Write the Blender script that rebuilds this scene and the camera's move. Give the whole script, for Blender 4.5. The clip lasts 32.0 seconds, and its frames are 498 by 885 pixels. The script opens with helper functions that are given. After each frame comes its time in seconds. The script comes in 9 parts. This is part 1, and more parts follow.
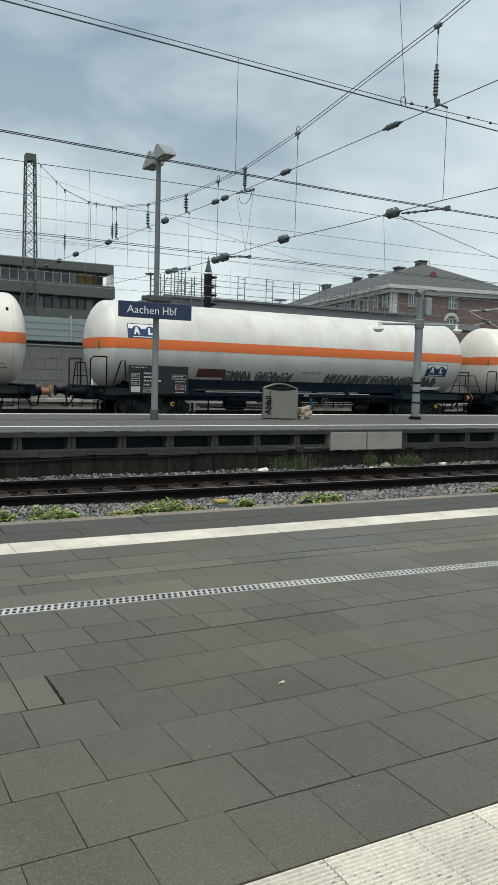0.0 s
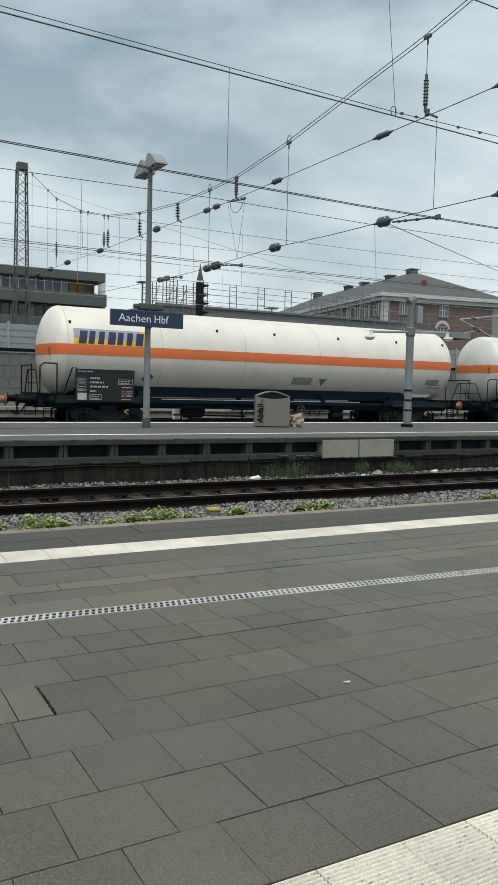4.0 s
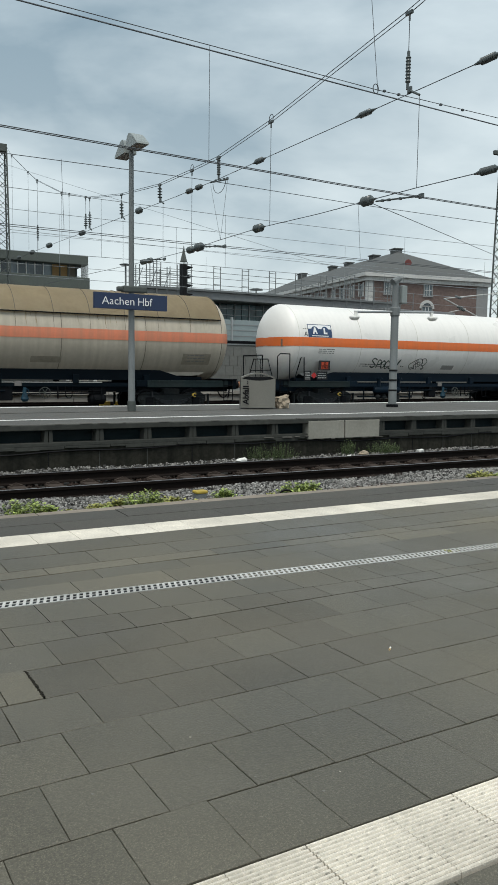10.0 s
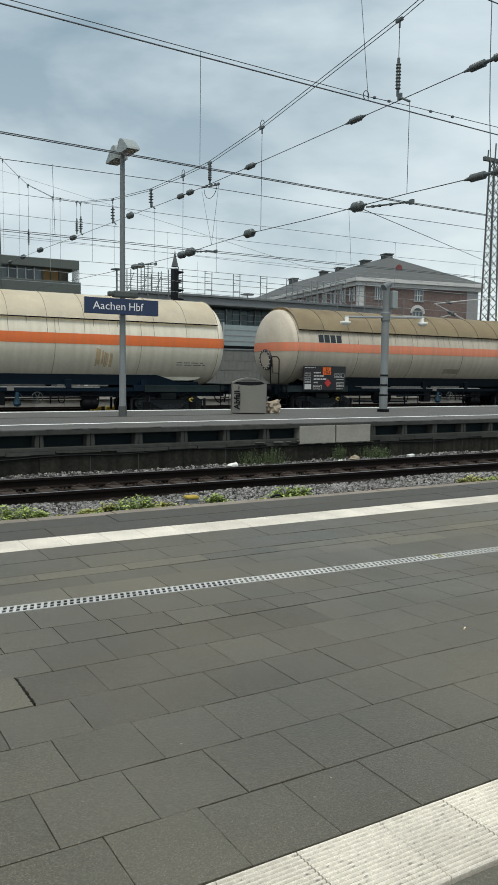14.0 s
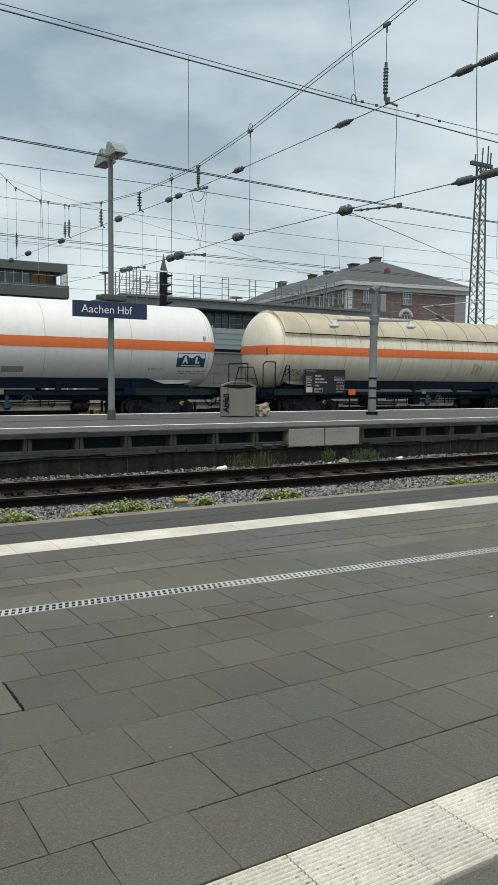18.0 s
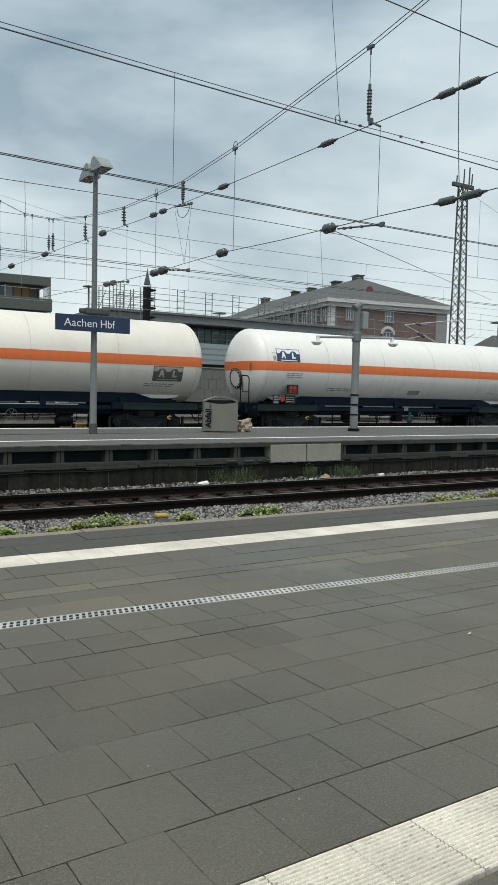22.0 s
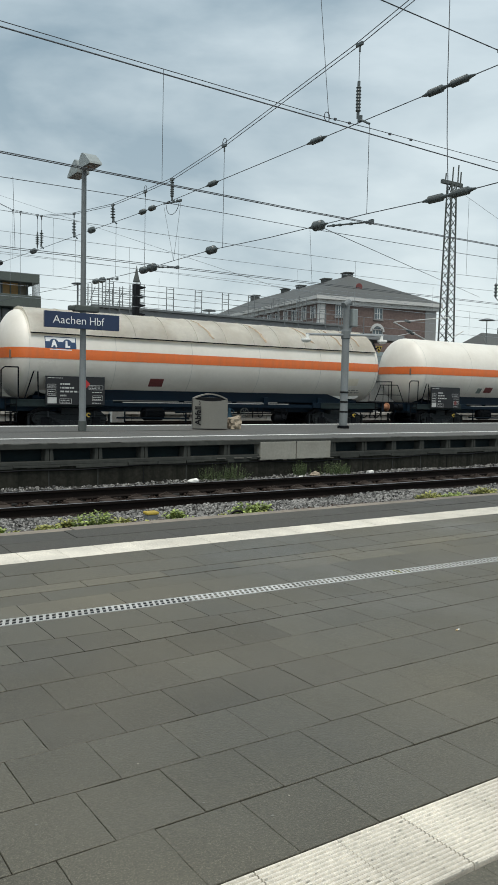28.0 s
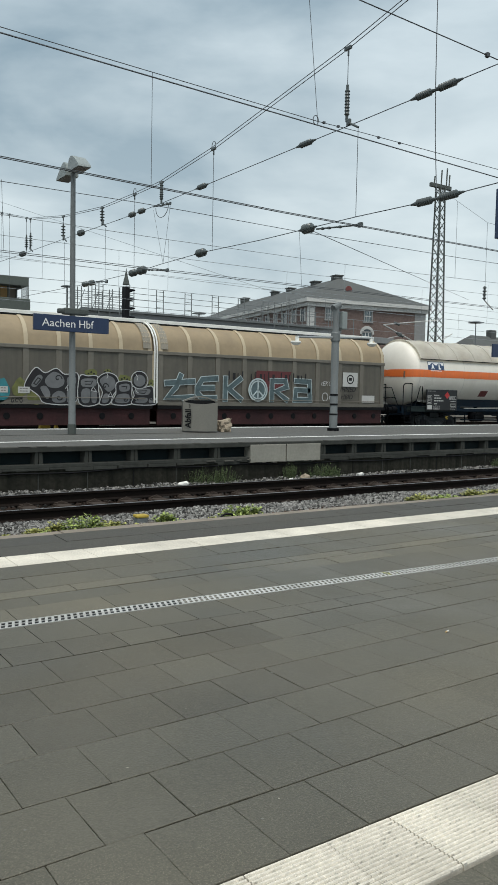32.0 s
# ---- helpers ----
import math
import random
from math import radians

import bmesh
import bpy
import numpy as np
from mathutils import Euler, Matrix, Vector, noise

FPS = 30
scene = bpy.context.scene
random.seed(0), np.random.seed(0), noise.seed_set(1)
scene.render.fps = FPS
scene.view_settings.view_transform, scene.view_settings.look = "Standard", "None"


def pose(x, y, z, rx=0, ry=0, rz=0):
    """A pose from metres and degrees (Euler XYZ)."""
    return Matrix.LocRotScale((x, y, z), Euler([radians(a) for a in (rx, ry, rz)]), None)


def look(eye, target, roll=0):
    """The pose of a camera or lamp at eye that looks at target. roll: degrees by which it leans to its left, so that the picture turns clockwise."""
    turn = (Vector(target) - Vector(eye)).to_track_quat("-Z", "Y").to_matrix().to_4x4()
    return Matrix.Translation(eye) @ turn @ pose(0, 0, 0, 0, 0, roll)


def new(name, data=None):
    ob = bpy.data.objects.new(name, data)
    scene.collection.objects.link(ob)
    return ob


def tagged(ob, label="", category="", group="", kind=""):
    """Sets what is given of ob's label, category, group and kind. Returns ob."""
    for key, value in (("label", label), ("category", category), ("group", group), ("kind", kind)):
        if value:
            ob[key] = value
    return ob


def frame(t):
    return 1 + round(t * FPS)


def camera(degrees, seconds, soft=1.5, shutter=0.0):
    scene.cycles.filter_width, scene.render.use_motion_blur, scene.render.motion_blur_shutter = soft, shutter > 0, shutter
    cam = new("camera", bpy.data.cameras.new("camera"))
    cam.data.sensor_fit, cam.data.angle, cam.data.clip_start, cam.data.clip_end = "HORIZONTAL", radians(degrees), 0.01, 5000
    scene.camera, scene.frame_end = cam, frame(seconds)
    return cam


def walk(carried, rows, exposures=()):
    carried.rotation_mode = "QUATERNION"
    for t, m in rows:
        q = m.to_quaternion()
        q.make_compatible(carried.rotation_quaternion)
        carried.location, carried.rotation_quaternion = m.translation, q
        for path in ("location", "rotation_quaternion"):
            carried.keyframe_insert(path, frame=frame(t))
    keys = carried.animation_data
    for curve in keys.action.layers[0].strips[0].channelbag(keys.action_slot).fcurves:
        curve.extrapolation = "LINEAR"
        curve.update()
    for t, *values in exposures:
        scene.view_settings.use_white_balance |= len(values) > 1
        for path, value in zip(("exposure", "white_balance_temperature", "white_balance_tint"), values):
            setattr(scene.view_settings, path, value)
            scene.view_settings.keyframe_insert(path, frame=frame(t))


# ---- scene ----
cam = camera(35.64, 32.0, soft=1.5)
PATH = [
    (0.0, look((-0.000, 0.000, 1.615), (4.715, 8.781, 0.803), 1.56)),
    (0.5, look((-0.002, -0.000, 1.615), (4.688, 8.799, 0.860), 1.40)),
    (1.0, look((-0.005, -0.002, 1.618), (4.719, 8.783, 0.899), 1.36)),
    (1.5, look((0.003, -0.004, 1.619), (4.777, 8.755, 0.919), 1.21)),
    (2.0, look((0.004, -0.006, 1.624), (4.832, 8.724, 0.928), 1.28)),
    (2.5, look((0.004, -0.007, 1.624), (4.849, 8.714, 0.932), 1.30)),
    (3.0, look((0.005, -0.003, 1.619), (4.840, 8.724, 0.932), 1.43)),
    (3.5, look((0.002, 0.001, 1.617), (4.814, 8.740, 0.927), 1.55)),
    (5.5, look((0.002, -0.005, 1.621), (4.845, 8.707, 0.816), 0.78)),
    (6.0, look((0.006, -0.002, 1.619), (4.886, 8.686, 0.781), 0.61)),
    (6.5, look((0.008, -0.000, 1.618), (4.911, 8.672, 0.758), 0.52)),
    (7.0, look((0.007, -0.001, 1.620), (4.917, 8.668, 0.750), 0.55)),
    (7.5, look((0.005, -0.005, 1.620), (4.911, 8.665, 0.748), 0.53)),
    (8.0, look((0.005, -0.004, 1.622), (4.912, 8.664, 0.741), 0.51)),
    (8.5, look((0.007, -0.005, 1.619), (4.918, 8.660, 0.727), 0.52)),
    (9.0, look((0.005, -0.010, 1.623), (4.927, 8.647, 0.710), 0.51)),
    (9.5, look((0.005, -0.008, 1.621), (4.944, 8.638, 0.696), 0.57)),
    (10.0, look((0.009, -0.002, 1.616), (4.962, 8.635, 0.681), 0.74)),
    (10.5, look((0.006, -0.003, 1.619), (4.974, 8.624, 0.672), 0.80)),
    (11.0, look((0.008, -0.005, 1.617), (4.991, 8.613, 0.666), 0.88)),
    (11.5, look((0.007, -0.006, 1.617), (5.000, 8.607, 0.670), 0.88)),
    (12.0, look((0.005, -0.010, 1.621), (5.006, 8.599, 0.687), 0.88)),
    (12.5, look((0.005, -0.008, 1.620), (5.014, 8.598, 0.706), 0.84)),
    (13.0, look((0.007, -0.010, 1.622), (5.022, 8.597, 0.734), 0.79)),
    (13.5, look((0.005, -0.006, 1.621), (5.038, 8.591, 0.747), 0.81)),
    (14.0, look((0.009, -0.008, 1.624), (5.060, 8.578, 0.749), 0.75)),
    (14.5, look((0.010, -0.005, 1.618), (5.099, 8.558, 0.737), 0.68)),
    (16.5, look((0.012, -0.008, 1.618), (5.161, 8.521, 0.750), 0.76)),
    (17.0, look((0.013, -0.004, 1.617), (5.169, 8.522, 0.763), 0.76)),
    (17.5, look((0.012, -0.007, 1.617), (5.172, 8.518, 0.776), 0.67)),
    (18.0, look((0.011, -0.009, 1.620), (5.183, 8.510, 0.789), 0.65)),
    (18.5, look((0.012, -0.009, 1.620), (5.192, 8.506, 0.802), 0.53)),
    (19.0, look((0.013, -0.009, 1.618), (5.197, 8.505, 0.821), 0.44)),
    (19.5, look((0.016, -0.009, 1.620), (5.193, 8.512, 0.844), 0.50)),
    (20.0, look((0.012, -0.007, 1.622), (5.197, 8.510, 0.872), 0.71)),
    (20.5, look((0.010, -0.011, 1.625), (5.218, 8.495, 0.905), 0.89)),
    (21.0, look((0.016, -0.007, 1.620), (5.273, 8.472, 0.934), 1.03)),
    (21.5, look((0.012, -0.008, 1.621), (5.330, 8.435, 0.966), 1.21)),
    (22.0, look((0.014, -0.007, 1.622), (5.388, 8.403, 0.992), 1.30)),
    (22.5, look((0.014, -0.011, 1.625), (5.422, 8.379, 1.020), 1.40)),
    (23.0, look((0.013, -0.009, 1.623), (5.440, 8.370, 1.041), 1.40)),
    (23.5, look((0.017, -0.008, 1.624), (5.435, 8.377, 1.053), 1.42)),
    (24.0, look((0.014, -0.009, 1.626), (5.422, 8.384, 1.056), 1.50)),
    (24.5, look((0.013, -0.006, 1.622), (5.405, 8.396, 1.051), 1.55)),
    (25.0, look((0.014, -0.006, 1.620), (5.396, 8.401, 1.027), 1.41)),
    (25.5, look((0.013, -0.009, 1.623), (5.404, 8.390, 1.004), 1.33)),
    (27.5, look((0.015, -0.013, 1.627), (5.479, 8.336, 0.962), 1.25)),
    (28.0, look((0.016, -0.009, 1.622), (5.499, 8.328, 0.961), 1.24)),
    (28.5, look((0.016, -0.011, 1.621), (5.525, 8.308, 0.962), 1.23)),
    (29.0, look((0.018, -0.011, 1.621), (5.550, 8.293, 0.960), 1.24)),
    (29.5, look((0.017, -0.013, 1.623), (5.571, 8.277, 0.962), 1.18)),
    (30.0, look((0.023, -0.010, 1.619), (5.588, 8.272, 0.963), 1.06)),
    (30.5, look((0.022, -0.011, 1.619), (5.597, 8.266, 0.973), 1.06)),
    (31.0, look((0.020, -0.010, 1.623), (5.602, 8.262, 0.985), 1.16)),
    (31.5, look((0.025, -0.010, 1.620), (5.607, 8.263, 0.987), 1.06)),
    (32.0, look((0.020, -0.015, 1.624), (5.607, 8.255, 0.999), 1.12)),
]
walk(cam, PATH, ((0.0, 0.34), (6.0, 0.32), (10.0, 0.33), (12.0, 0.37), (14.5, 0.37), (18.0, 0.32), (25.0, 0.32), (29.0, 0.34), (32.0, 0.34)))

# ---- world, sun, exposure ----
SUN_DIR = Vector((-0.22, -0.32, 0.92)).normalized()
world = bpy.data.worlds.new("overcast_sky")
scene.world = world
world.use_nodes = True
wn, wl = world.node_tree.nodes, world.node_tree.links
wn.clear()
w_out = wn.new("ShaderNodeOutputWorld")
w_bg = wn.new("ShaderNodeBackground")
w_sky = wn.new("ShaderNodeTexSky")
w_sky.sky_type = 'NISHITA'
w_sky.sun_disc = False
w_sky.sun_elevation = radians(67)
w_sky.sun_rotation = radians(230)
w_sky.dust_density = 3.0
w_co = wn.new("ShaderNodeTexCoord")
w_map = wn.new("ShaderNodeMapping")
w_map.inputs["Location"].default_value = (0.62, 0.35, 0.2)
w_map.inputs["Scale"].default_value = (1.0, 1.0, 2.5)
w_noise = wn.new("ShaderNodeTexNoise")
w_noise.inputs["Scale"].default_value = 2.5
w_noise.inputs["Detail"].default_value = 6.0
w_noise.inputs["Roughness"].default_value = 0.52
w_noise.inputs["Distortion"].default_value = 0.25
w_ramp = wn.new("ShaderNodeValToRGB")
w_ramp.color_ramp.elements[0].position = 0.36
w_ramp.color_ramp.elements[0].color = (2.15, 3.05, 3.62, 1)
w_ramp.color_ramp.elements[1].position = 0.66
w_ramp.color_ramp.elements[1].color = (5.2, 6.1, 6.5, 1)
w_sep = wn.new("ShaderNodeSeparateXYZ")
w_hor = wn.new("ShaderNodeMapRange")
w_hor.inputs["From Min"].default_value = 0.0
w_hor.inputs["From Max"].default_value = 0.44
w_hor.inputs["To Min"].default_value = 0.90
w_hor.inputs["To Max"].default_value = 0.0
w_mul = wn.new("ShaderNodeMix")
w_mul.data_type = 'RGBA'
w_mul.blend_type = 'MIX'
w_mul.inputs[7].default_value = (7.5, 8.2, 8.1, 1)
w_mix = wn.new("ShaderNodeMix")
w_mix.data_type = 'RGBA'
w_mix.inputs[0].default_value = 0.88
wl.new(w_co.outputs["Generated"], w_map.inputs["Vector"])
wl.new(w_map.outputs["Vector"], w_noise.inputs["Vector"])
wl.new(w_noise.outputs["Fac"], w_ramp.inputs["Fac"])
wl.new(w_co.outputs["Generated"], w_sep.inputs["Vector"])
wl.new(w_sep.outputs["Z"], w_hor.inputs["Value"])
wl.new(w_ramp.outputs["Color"], w_mul.inputs[6])
w_puff = wn.new("ShaderNodeMapRange")
w_puff.inputs["From Min"].default_value = 0.36
w_puff.inputs["From Max"].default_value = 0.62
w_puff.inputs["To Min"].default_value = 0.45
w_puff.inputs["To Max"].default_value = 1.05
w_fac = wn.new("ShaderNodeMath")
w_fac.operation = 'MULTIPLY'
w_fac.use_clamp = True
wl.new(w_noise.outputs["Fac"], w_puff.inputs["Value"])
wl.new(w_hor.outputs["Result"], w_fac.inputs[0])
wl.new(w_puff.outputs["Result"], w_fac.inputs[1])
wl.new(w_fac.outputs[0], w_mul.inputs[0])
wl.new(w_sky.outputs["Color"], w_mix.inputs[6])
wl.new(w_mul.outputs[2], w_mix.inputs[7])
wl.new(w_mix.outputs[2], w_bg.inputs["Color"])
w_bg.inputs["Strength"].default_value = 0.1
wl.new(w_bg.outputs["Background"], w_out.inputs["Surface"])
sun = new("sun", bpy.data.lights.new("sun", 'SUN'))
sun.data.energy = 2.05
sun.data.angle = radians(35)
sun.data.color = (1.0, 0.965, 0.89)
sun.matrix_world = look(SUN_DIR * 50, (0, 0, 0))
scene.view_settings.exposure = 0.32


# ---- materials ----
def mat(name, color, rough=0.6, metal=0.0, spread=0.12, grain=40.0, stain=1.5, bump=0.15, bump_dist=0.004,
        per=0.0, coat=0.0, dirt=None, dirt_amount=0.0, streak=False, placed=False, island=0.0, speck=0.0, rvar=0.12, spec=0.5):
    """A surface: base colour varied at two scales, relief, an optional dirt layer."""
    m = bpy.data.materials.new(name)
    m.use_nodes = True
    n, l = m.node_tree.nodes, m.node_tree.links
    b = n["Principled BSDF"]
    b.inputs["Metallic"].default_value = metal
    b.inputs["Specular IOR Level"].default_value = spec
    b.inputs["Coat Weight"].default_value = coat
    co = n.new("ShaderNodeTexCoord")
    fine = n.new("ShaderNodeTexNoise")
    fine.inputs["Scale"].default_value = grain
    fine.inputs["Detail"].default_value = 4
    big = n.new("ShaderNodeTexNoise")
    big.inputs["Scale"].default_value = stain
    big.inputs["Detail"].default_value = 5
    here = n.new("ShaderNodeNewGeometry").outputs["Position"] if placed else co.outputs["Object"]
    for t in (fine, big):
        l.new(here, t.inputs["Vector"])
    add = n.new("ShaderNodeMath")
    add.operation = 'ADD'
    l.new(fine.outputs["Fac"], add.inputs[0])
    l.new(big.outputs["Fac"], add.inputs[1])
    rng = n.new("ShaderNodeMapRange")
    rng.inputs["From Min"].default_value = 0.6
    rng.inputs["From Max"].default_value = 1.4
    rng.inputs["To Min"].default_value = 1 - spread
    rng.inputs["To Max"].default_value = 1 + spread
    l.new(add.outputs[0], rng.inputs["Value"])
    value = rng.outputs["Result"]
    if per or island:
        info = n.new("ShaderNodeNewGeometry" if island else "ShaderNodeObjectInfo")
        per = per or island
        pr = n.new("ShaderNodeMapRange")
        pr.inputs["To Min"].default_value = 1 - per
        pr.inputs["To Max"].default_value = 1 + per
        l.new(info.outputs["Random Per Island" if island else "Random"], pr.inputs["Value"])
        mm = n.new("ShaderNodeMath")
        mm.operation = 'MULTIPLY'
        l.new(value, mm.inputs[0])
        l.new(pr.outputs["Result"], mm.inputs[1])
        value = mm.outputs[0]
    if speck:
        vo = n.new("ShaderNodeTexVoronoi")
        vo.inputs["Scale"].default_value = 300.0
        l.new(here, vo.inputs["Vector"])
        sx = n.new("ShaderNodeSeparateColor")
        l.new(vo.outputs["Color"], sx.inputs["Color"])
        pw = n.new("ShaderNodeMath")
        pw.operation = 'POWER'
        pw.inputs[1].default_value = 5.0
        l.new(sx.outputs["Red"], pw.inputs[0])
        sr = n.new("ShaderNodeMapRange")
        sr.inputs["To Min"].default_value = 1 - 0.3 * speck
        sr.inputs["To Max"].default_value = 1 + 2.0 * speck
        l.new(pw.outputs[0], sr.inputs["Value"])
        sm = n.new("ShaderNodeMath")
        sm.operation = 'MULTIPLY'
        l.new(value, sm.inputs[0])
        l.new(sr.outputs["Result"], sm.inputs[1])
        value = sm.outputs[0]
    hue = n.new("ShaderNodeHueSaturation")
    hue.inputs["Color"].default_value = (*color, 1)
    l.new(value, hue.inputs["Value"])
    col = hue.outputs["Color"]
    if dirt:
        dn = n.new("ShaderNodeTexNoise")
        dn.inputs["Scale"].default_value = 1.0
        dn.inputs["Detail"].default_value = 6
        dm = n.new("ShaderNodeMapping")
        dm.inputs["Scale"].default_value = (6.0, 1.0, 0.35) if streak else (1.2, 1.2, 1.2)
        l.new(here, dm.inputs["Vector"])
        l.new(dm.outputs["Vector"], dn.inputs["Vector"])
        dr = n.new("ShaderNodeMapRange")
        dr.inputs["From Min"].default_value = 0.42
        dr.inputs["From Max"].default_value = 0.72
        dr.inputs["To Max"].default_value = dirt_amount
        l.new(dn.outputs["Fac"], dr.inputs["Value"])
        mx = n.new("ShaderNodeMix")
        mx.data_type = 'RGBA'
        mx.inputs[7].default_value = (*dirt, 1)
        l.new(dr.outputs["Result"], mx.inputs[0])
        l.new(col, mx.inputs[6])
        col = mx.outputs[2]
    l.new(col, b.inputs["Base Color"])
    rr = n.new("ShaderNodeMapRange")
    rr.inputs["From Min"].default_value = 0.3
    rr.inputs["From Max"].default_value = 0.7
    rr.inputs["To Min"].default_value = max(0.05, rough - rvar)
    rr.inputs["To Max"].default_value = min(1.0, rough + rvar)
    l.new(big.outputs["Fac"], rr.inputs["Value"])
    l.new(rr.outputs["Result"], b.inputs["Roughness"])
    if bump:
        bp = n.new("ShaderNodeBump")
        bp.inputs["Strength"].default_value = bump
        bp.inputs["Distance"].default_value = bump_dist
        l.new(fine.outputs["Fac"], bp.inputs["Height"])
        l.new(bp.outputs["Normal"], b.inputs["Normal"])
    return m


M = {}
M["slab"] = mat("concrete_slab_grey", (0.095, 0.0865, 0.0640), 0.55, 0, 0.46, 100, 0.55, 0.6, 0.004, per=0.08, dirt=(0.122, 0.112, 0.086), dirt_amount=0.5, placed=True, speck=0.45, rvar=0.22)
M["slab_dark"] = mat("asphalt_edge_grey", (0.060, 0.056, 0.047), 0.75, 0, 0.22, 120, 1.2, 0.4, 0.003, per=0.08, placed=True, speck=0.5)
M["joint"] = mat("joint_dirt", (0.022, 0.020, 0.016), 0.95, 0, 0.3, 60, 3, spec=0.1)
M["white_tile"] = mat("tactile_tile_white", (0.655, 0.605, 0.515), 0.75, 0, 0.26, 55, 2.5, 0.5, 0.003, per=0.05, dirt=(0.33, 0.30, 0.24), dirt_amount=0.5, placed=True, speck=0.15)
M["grate"] = mat("grating_galvanised", (0.56, 0.555, 0.53), 0.5, 0.2, 0.25, 60, 3, dirt=(0.2, 0.19, 0.16), dirt_amount=0.5, placed=True)
M["patch_worn"] = mat("worn_beige_patch", (0.30, 0.265, 0.205), 0.6, 0, 0.3, 8, 1.5)
M["grime"] = mat("tile_groove_grime", (0.33, 0.305, 0.255), 0.9, 0, 0.5, 60, 4)
M["silt"] = mat("drain_silt_grey", (0.16, 0.15, 0.12), 0.9, 0, 0.4, 60, 4, placed=True)
M["kerb"] = mat("kerb_stone_grey", (0.24, 0.205, 0.165), 0.85, 0, 0.25, 30, 2.5, 0.4, 0.005, dirt=(0.11, 0.092, 0.07), dirt_amount=0.5, placed=True)
M["stone"] = mat("broken_stone_grey", (0.165, 0.160, 0.150), 0.85, 0, 0.35, 40, 2, 0.3, 0.004, island=0.95)
M["stone_dark"] = mat("broken_stone_oily_brown", (0.034, 0.023, 0.018), 0.85, 0, 0.2, 40, 2, 0.3, 0.004, island=0.45, spec=0.2)
M["gum"] = mat("gum_pale", (0.19, 0.185, 0.165), 0.7, 0, 0.2, 30, 3)
M["rusty_pale"] = mat("filter_tan", (0.55, 0.38, 0.20), 0.7, 0, 0.1, 30, 3)
M["seam"] = mat("weld_seam_dirty", (0.64, 0.62, 0.56), 0.5, 0, 0.2, 6, 1.0, dirt=(0.36, 0.33, 0.27), dirt_amount=0.6)
M["steel"] = mat("galvanised_steel", (0.42, 0.43, 0.43), 0.45, 0.7, 0.12, 30, 2)
M["pole"] = mat("pole_grey_paint", (0.165, 0.180, 0.182), 0.5, 0.1, 0.15, 30, 1.5, dirt=(0.09, 0.09, 0.085), dirt_amount=0.4)
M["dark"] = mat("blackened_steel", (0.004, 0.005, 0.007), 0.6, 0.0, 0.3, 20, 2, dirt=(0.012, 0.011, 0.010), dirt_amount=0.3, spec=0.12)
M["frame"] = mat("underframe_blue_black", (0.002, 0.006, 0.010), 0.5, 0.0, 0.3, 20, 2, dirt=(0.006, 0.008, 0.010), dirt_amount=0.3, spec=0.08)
M["concrete_old"] = mat("old_concrete", (0.050, 0.049, 0.041), 0.85, 0, 0.55, 18, 1.6, 0.6, 0.012, dirt=(0.012, 0.012, 0.009), dirt_amount=0.85, spec=0.25)
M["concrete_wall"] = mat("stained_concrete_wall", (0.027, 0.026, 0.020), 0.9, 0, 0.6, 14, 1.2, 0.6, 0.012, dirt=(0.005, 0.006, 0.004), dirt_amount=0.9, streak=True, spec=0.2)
M["edge_concrete"] = mat("platform_side_grimy_concrete", (0.052, 0.054, 0.048), 0.85, 0, 0.45, 9, 0.8, 0.4, 0.008, dirt=(0.035, 0.037, 0.033), dirt_amount=0.7, spec=0.25)
# Teal darkened so that the shade inside the recesses is in the colour.
M["recess"] = mat("recess_shaded_teal", (0.006, 0.013, 0.015), 0.8, 0, 0.3, 10, 1.5, spec=0.25)
M["concrete_new"] = mat("pale_concrete_panel", (0.30, 0.29, 0.25), 0.85, 0, 0.15, 20, 2, 0.3, 0.004, dirt=(0.17, 0.165, 0.14), dirt_amount=0.5)
M["paver"] = mat("platform_asphalt", (0.078, 0.076, 0.068), 0.75, 0, 0.25, 60, 0.7, 0.3, 0.003, dirt=(0.11, 0.105, 0.092), dirt_amount=0.4, speck=0.4)
M["paint_white"] = mat("white_line_paint", (0.80, 0.80, 0.76), 0.7, 0, 0.14, 40, 3)
M["rail"] = mat("rail_rust", (0.009, 0.0062, 0.005), 0.8, 0.0, 0.3, 30, 2, spec=0.15)
M["rail_head"] = mat("rail_head_worn", (0.24, 0.24, 0.25), 0.40, 0.4, 0.2, 30, 1)
M["sleeper"] = mat("sleeper_brown", (0.050, 0.038, 0.031), 0.9, 0, 0.35, 25, 3, 0.4, 0.006, spec=0.2)
M["ballast"] = mat("ballast_stone", (0.22, 0.215, 0.21), 0.9, 0, 0.35, 14, 2, 0.4, 0.01, per=0.3)
M["ground"] = mat("ballast_ground", (0.040, 0.034, 0.028), 0.95, 0, 0.35, 9, 0.4, 0.8, 0.04)
M["crumb"] = mat("earth_reddish_brown", (0.085, 0.060, 0.048), 0.9, 0, 0.35, 40, 2, island=0.6, spec=0.2)
M["leaf"] = mat("weed_leaf", (0.30, 0.37, 0.10), 0.6, 0, 0.30, 12, 4, island=0.28)
M["leaf_yellow"] = mat("weed_leaf_yellowing", (0.31, 0.31, 0.085), 0.6, 0, 0.30, 12, 4, island=0.35)
M["leaf_dark"] = mat("weed_leaf_dark", (0.085, 0.120, 0.045), 0.6, 0, 0.35, 12, 4)
M["sign_blue"] = mat("sign_navy", (0.014, 0.030, 0.080), 0.35, 0, 0.08, 20, 2)
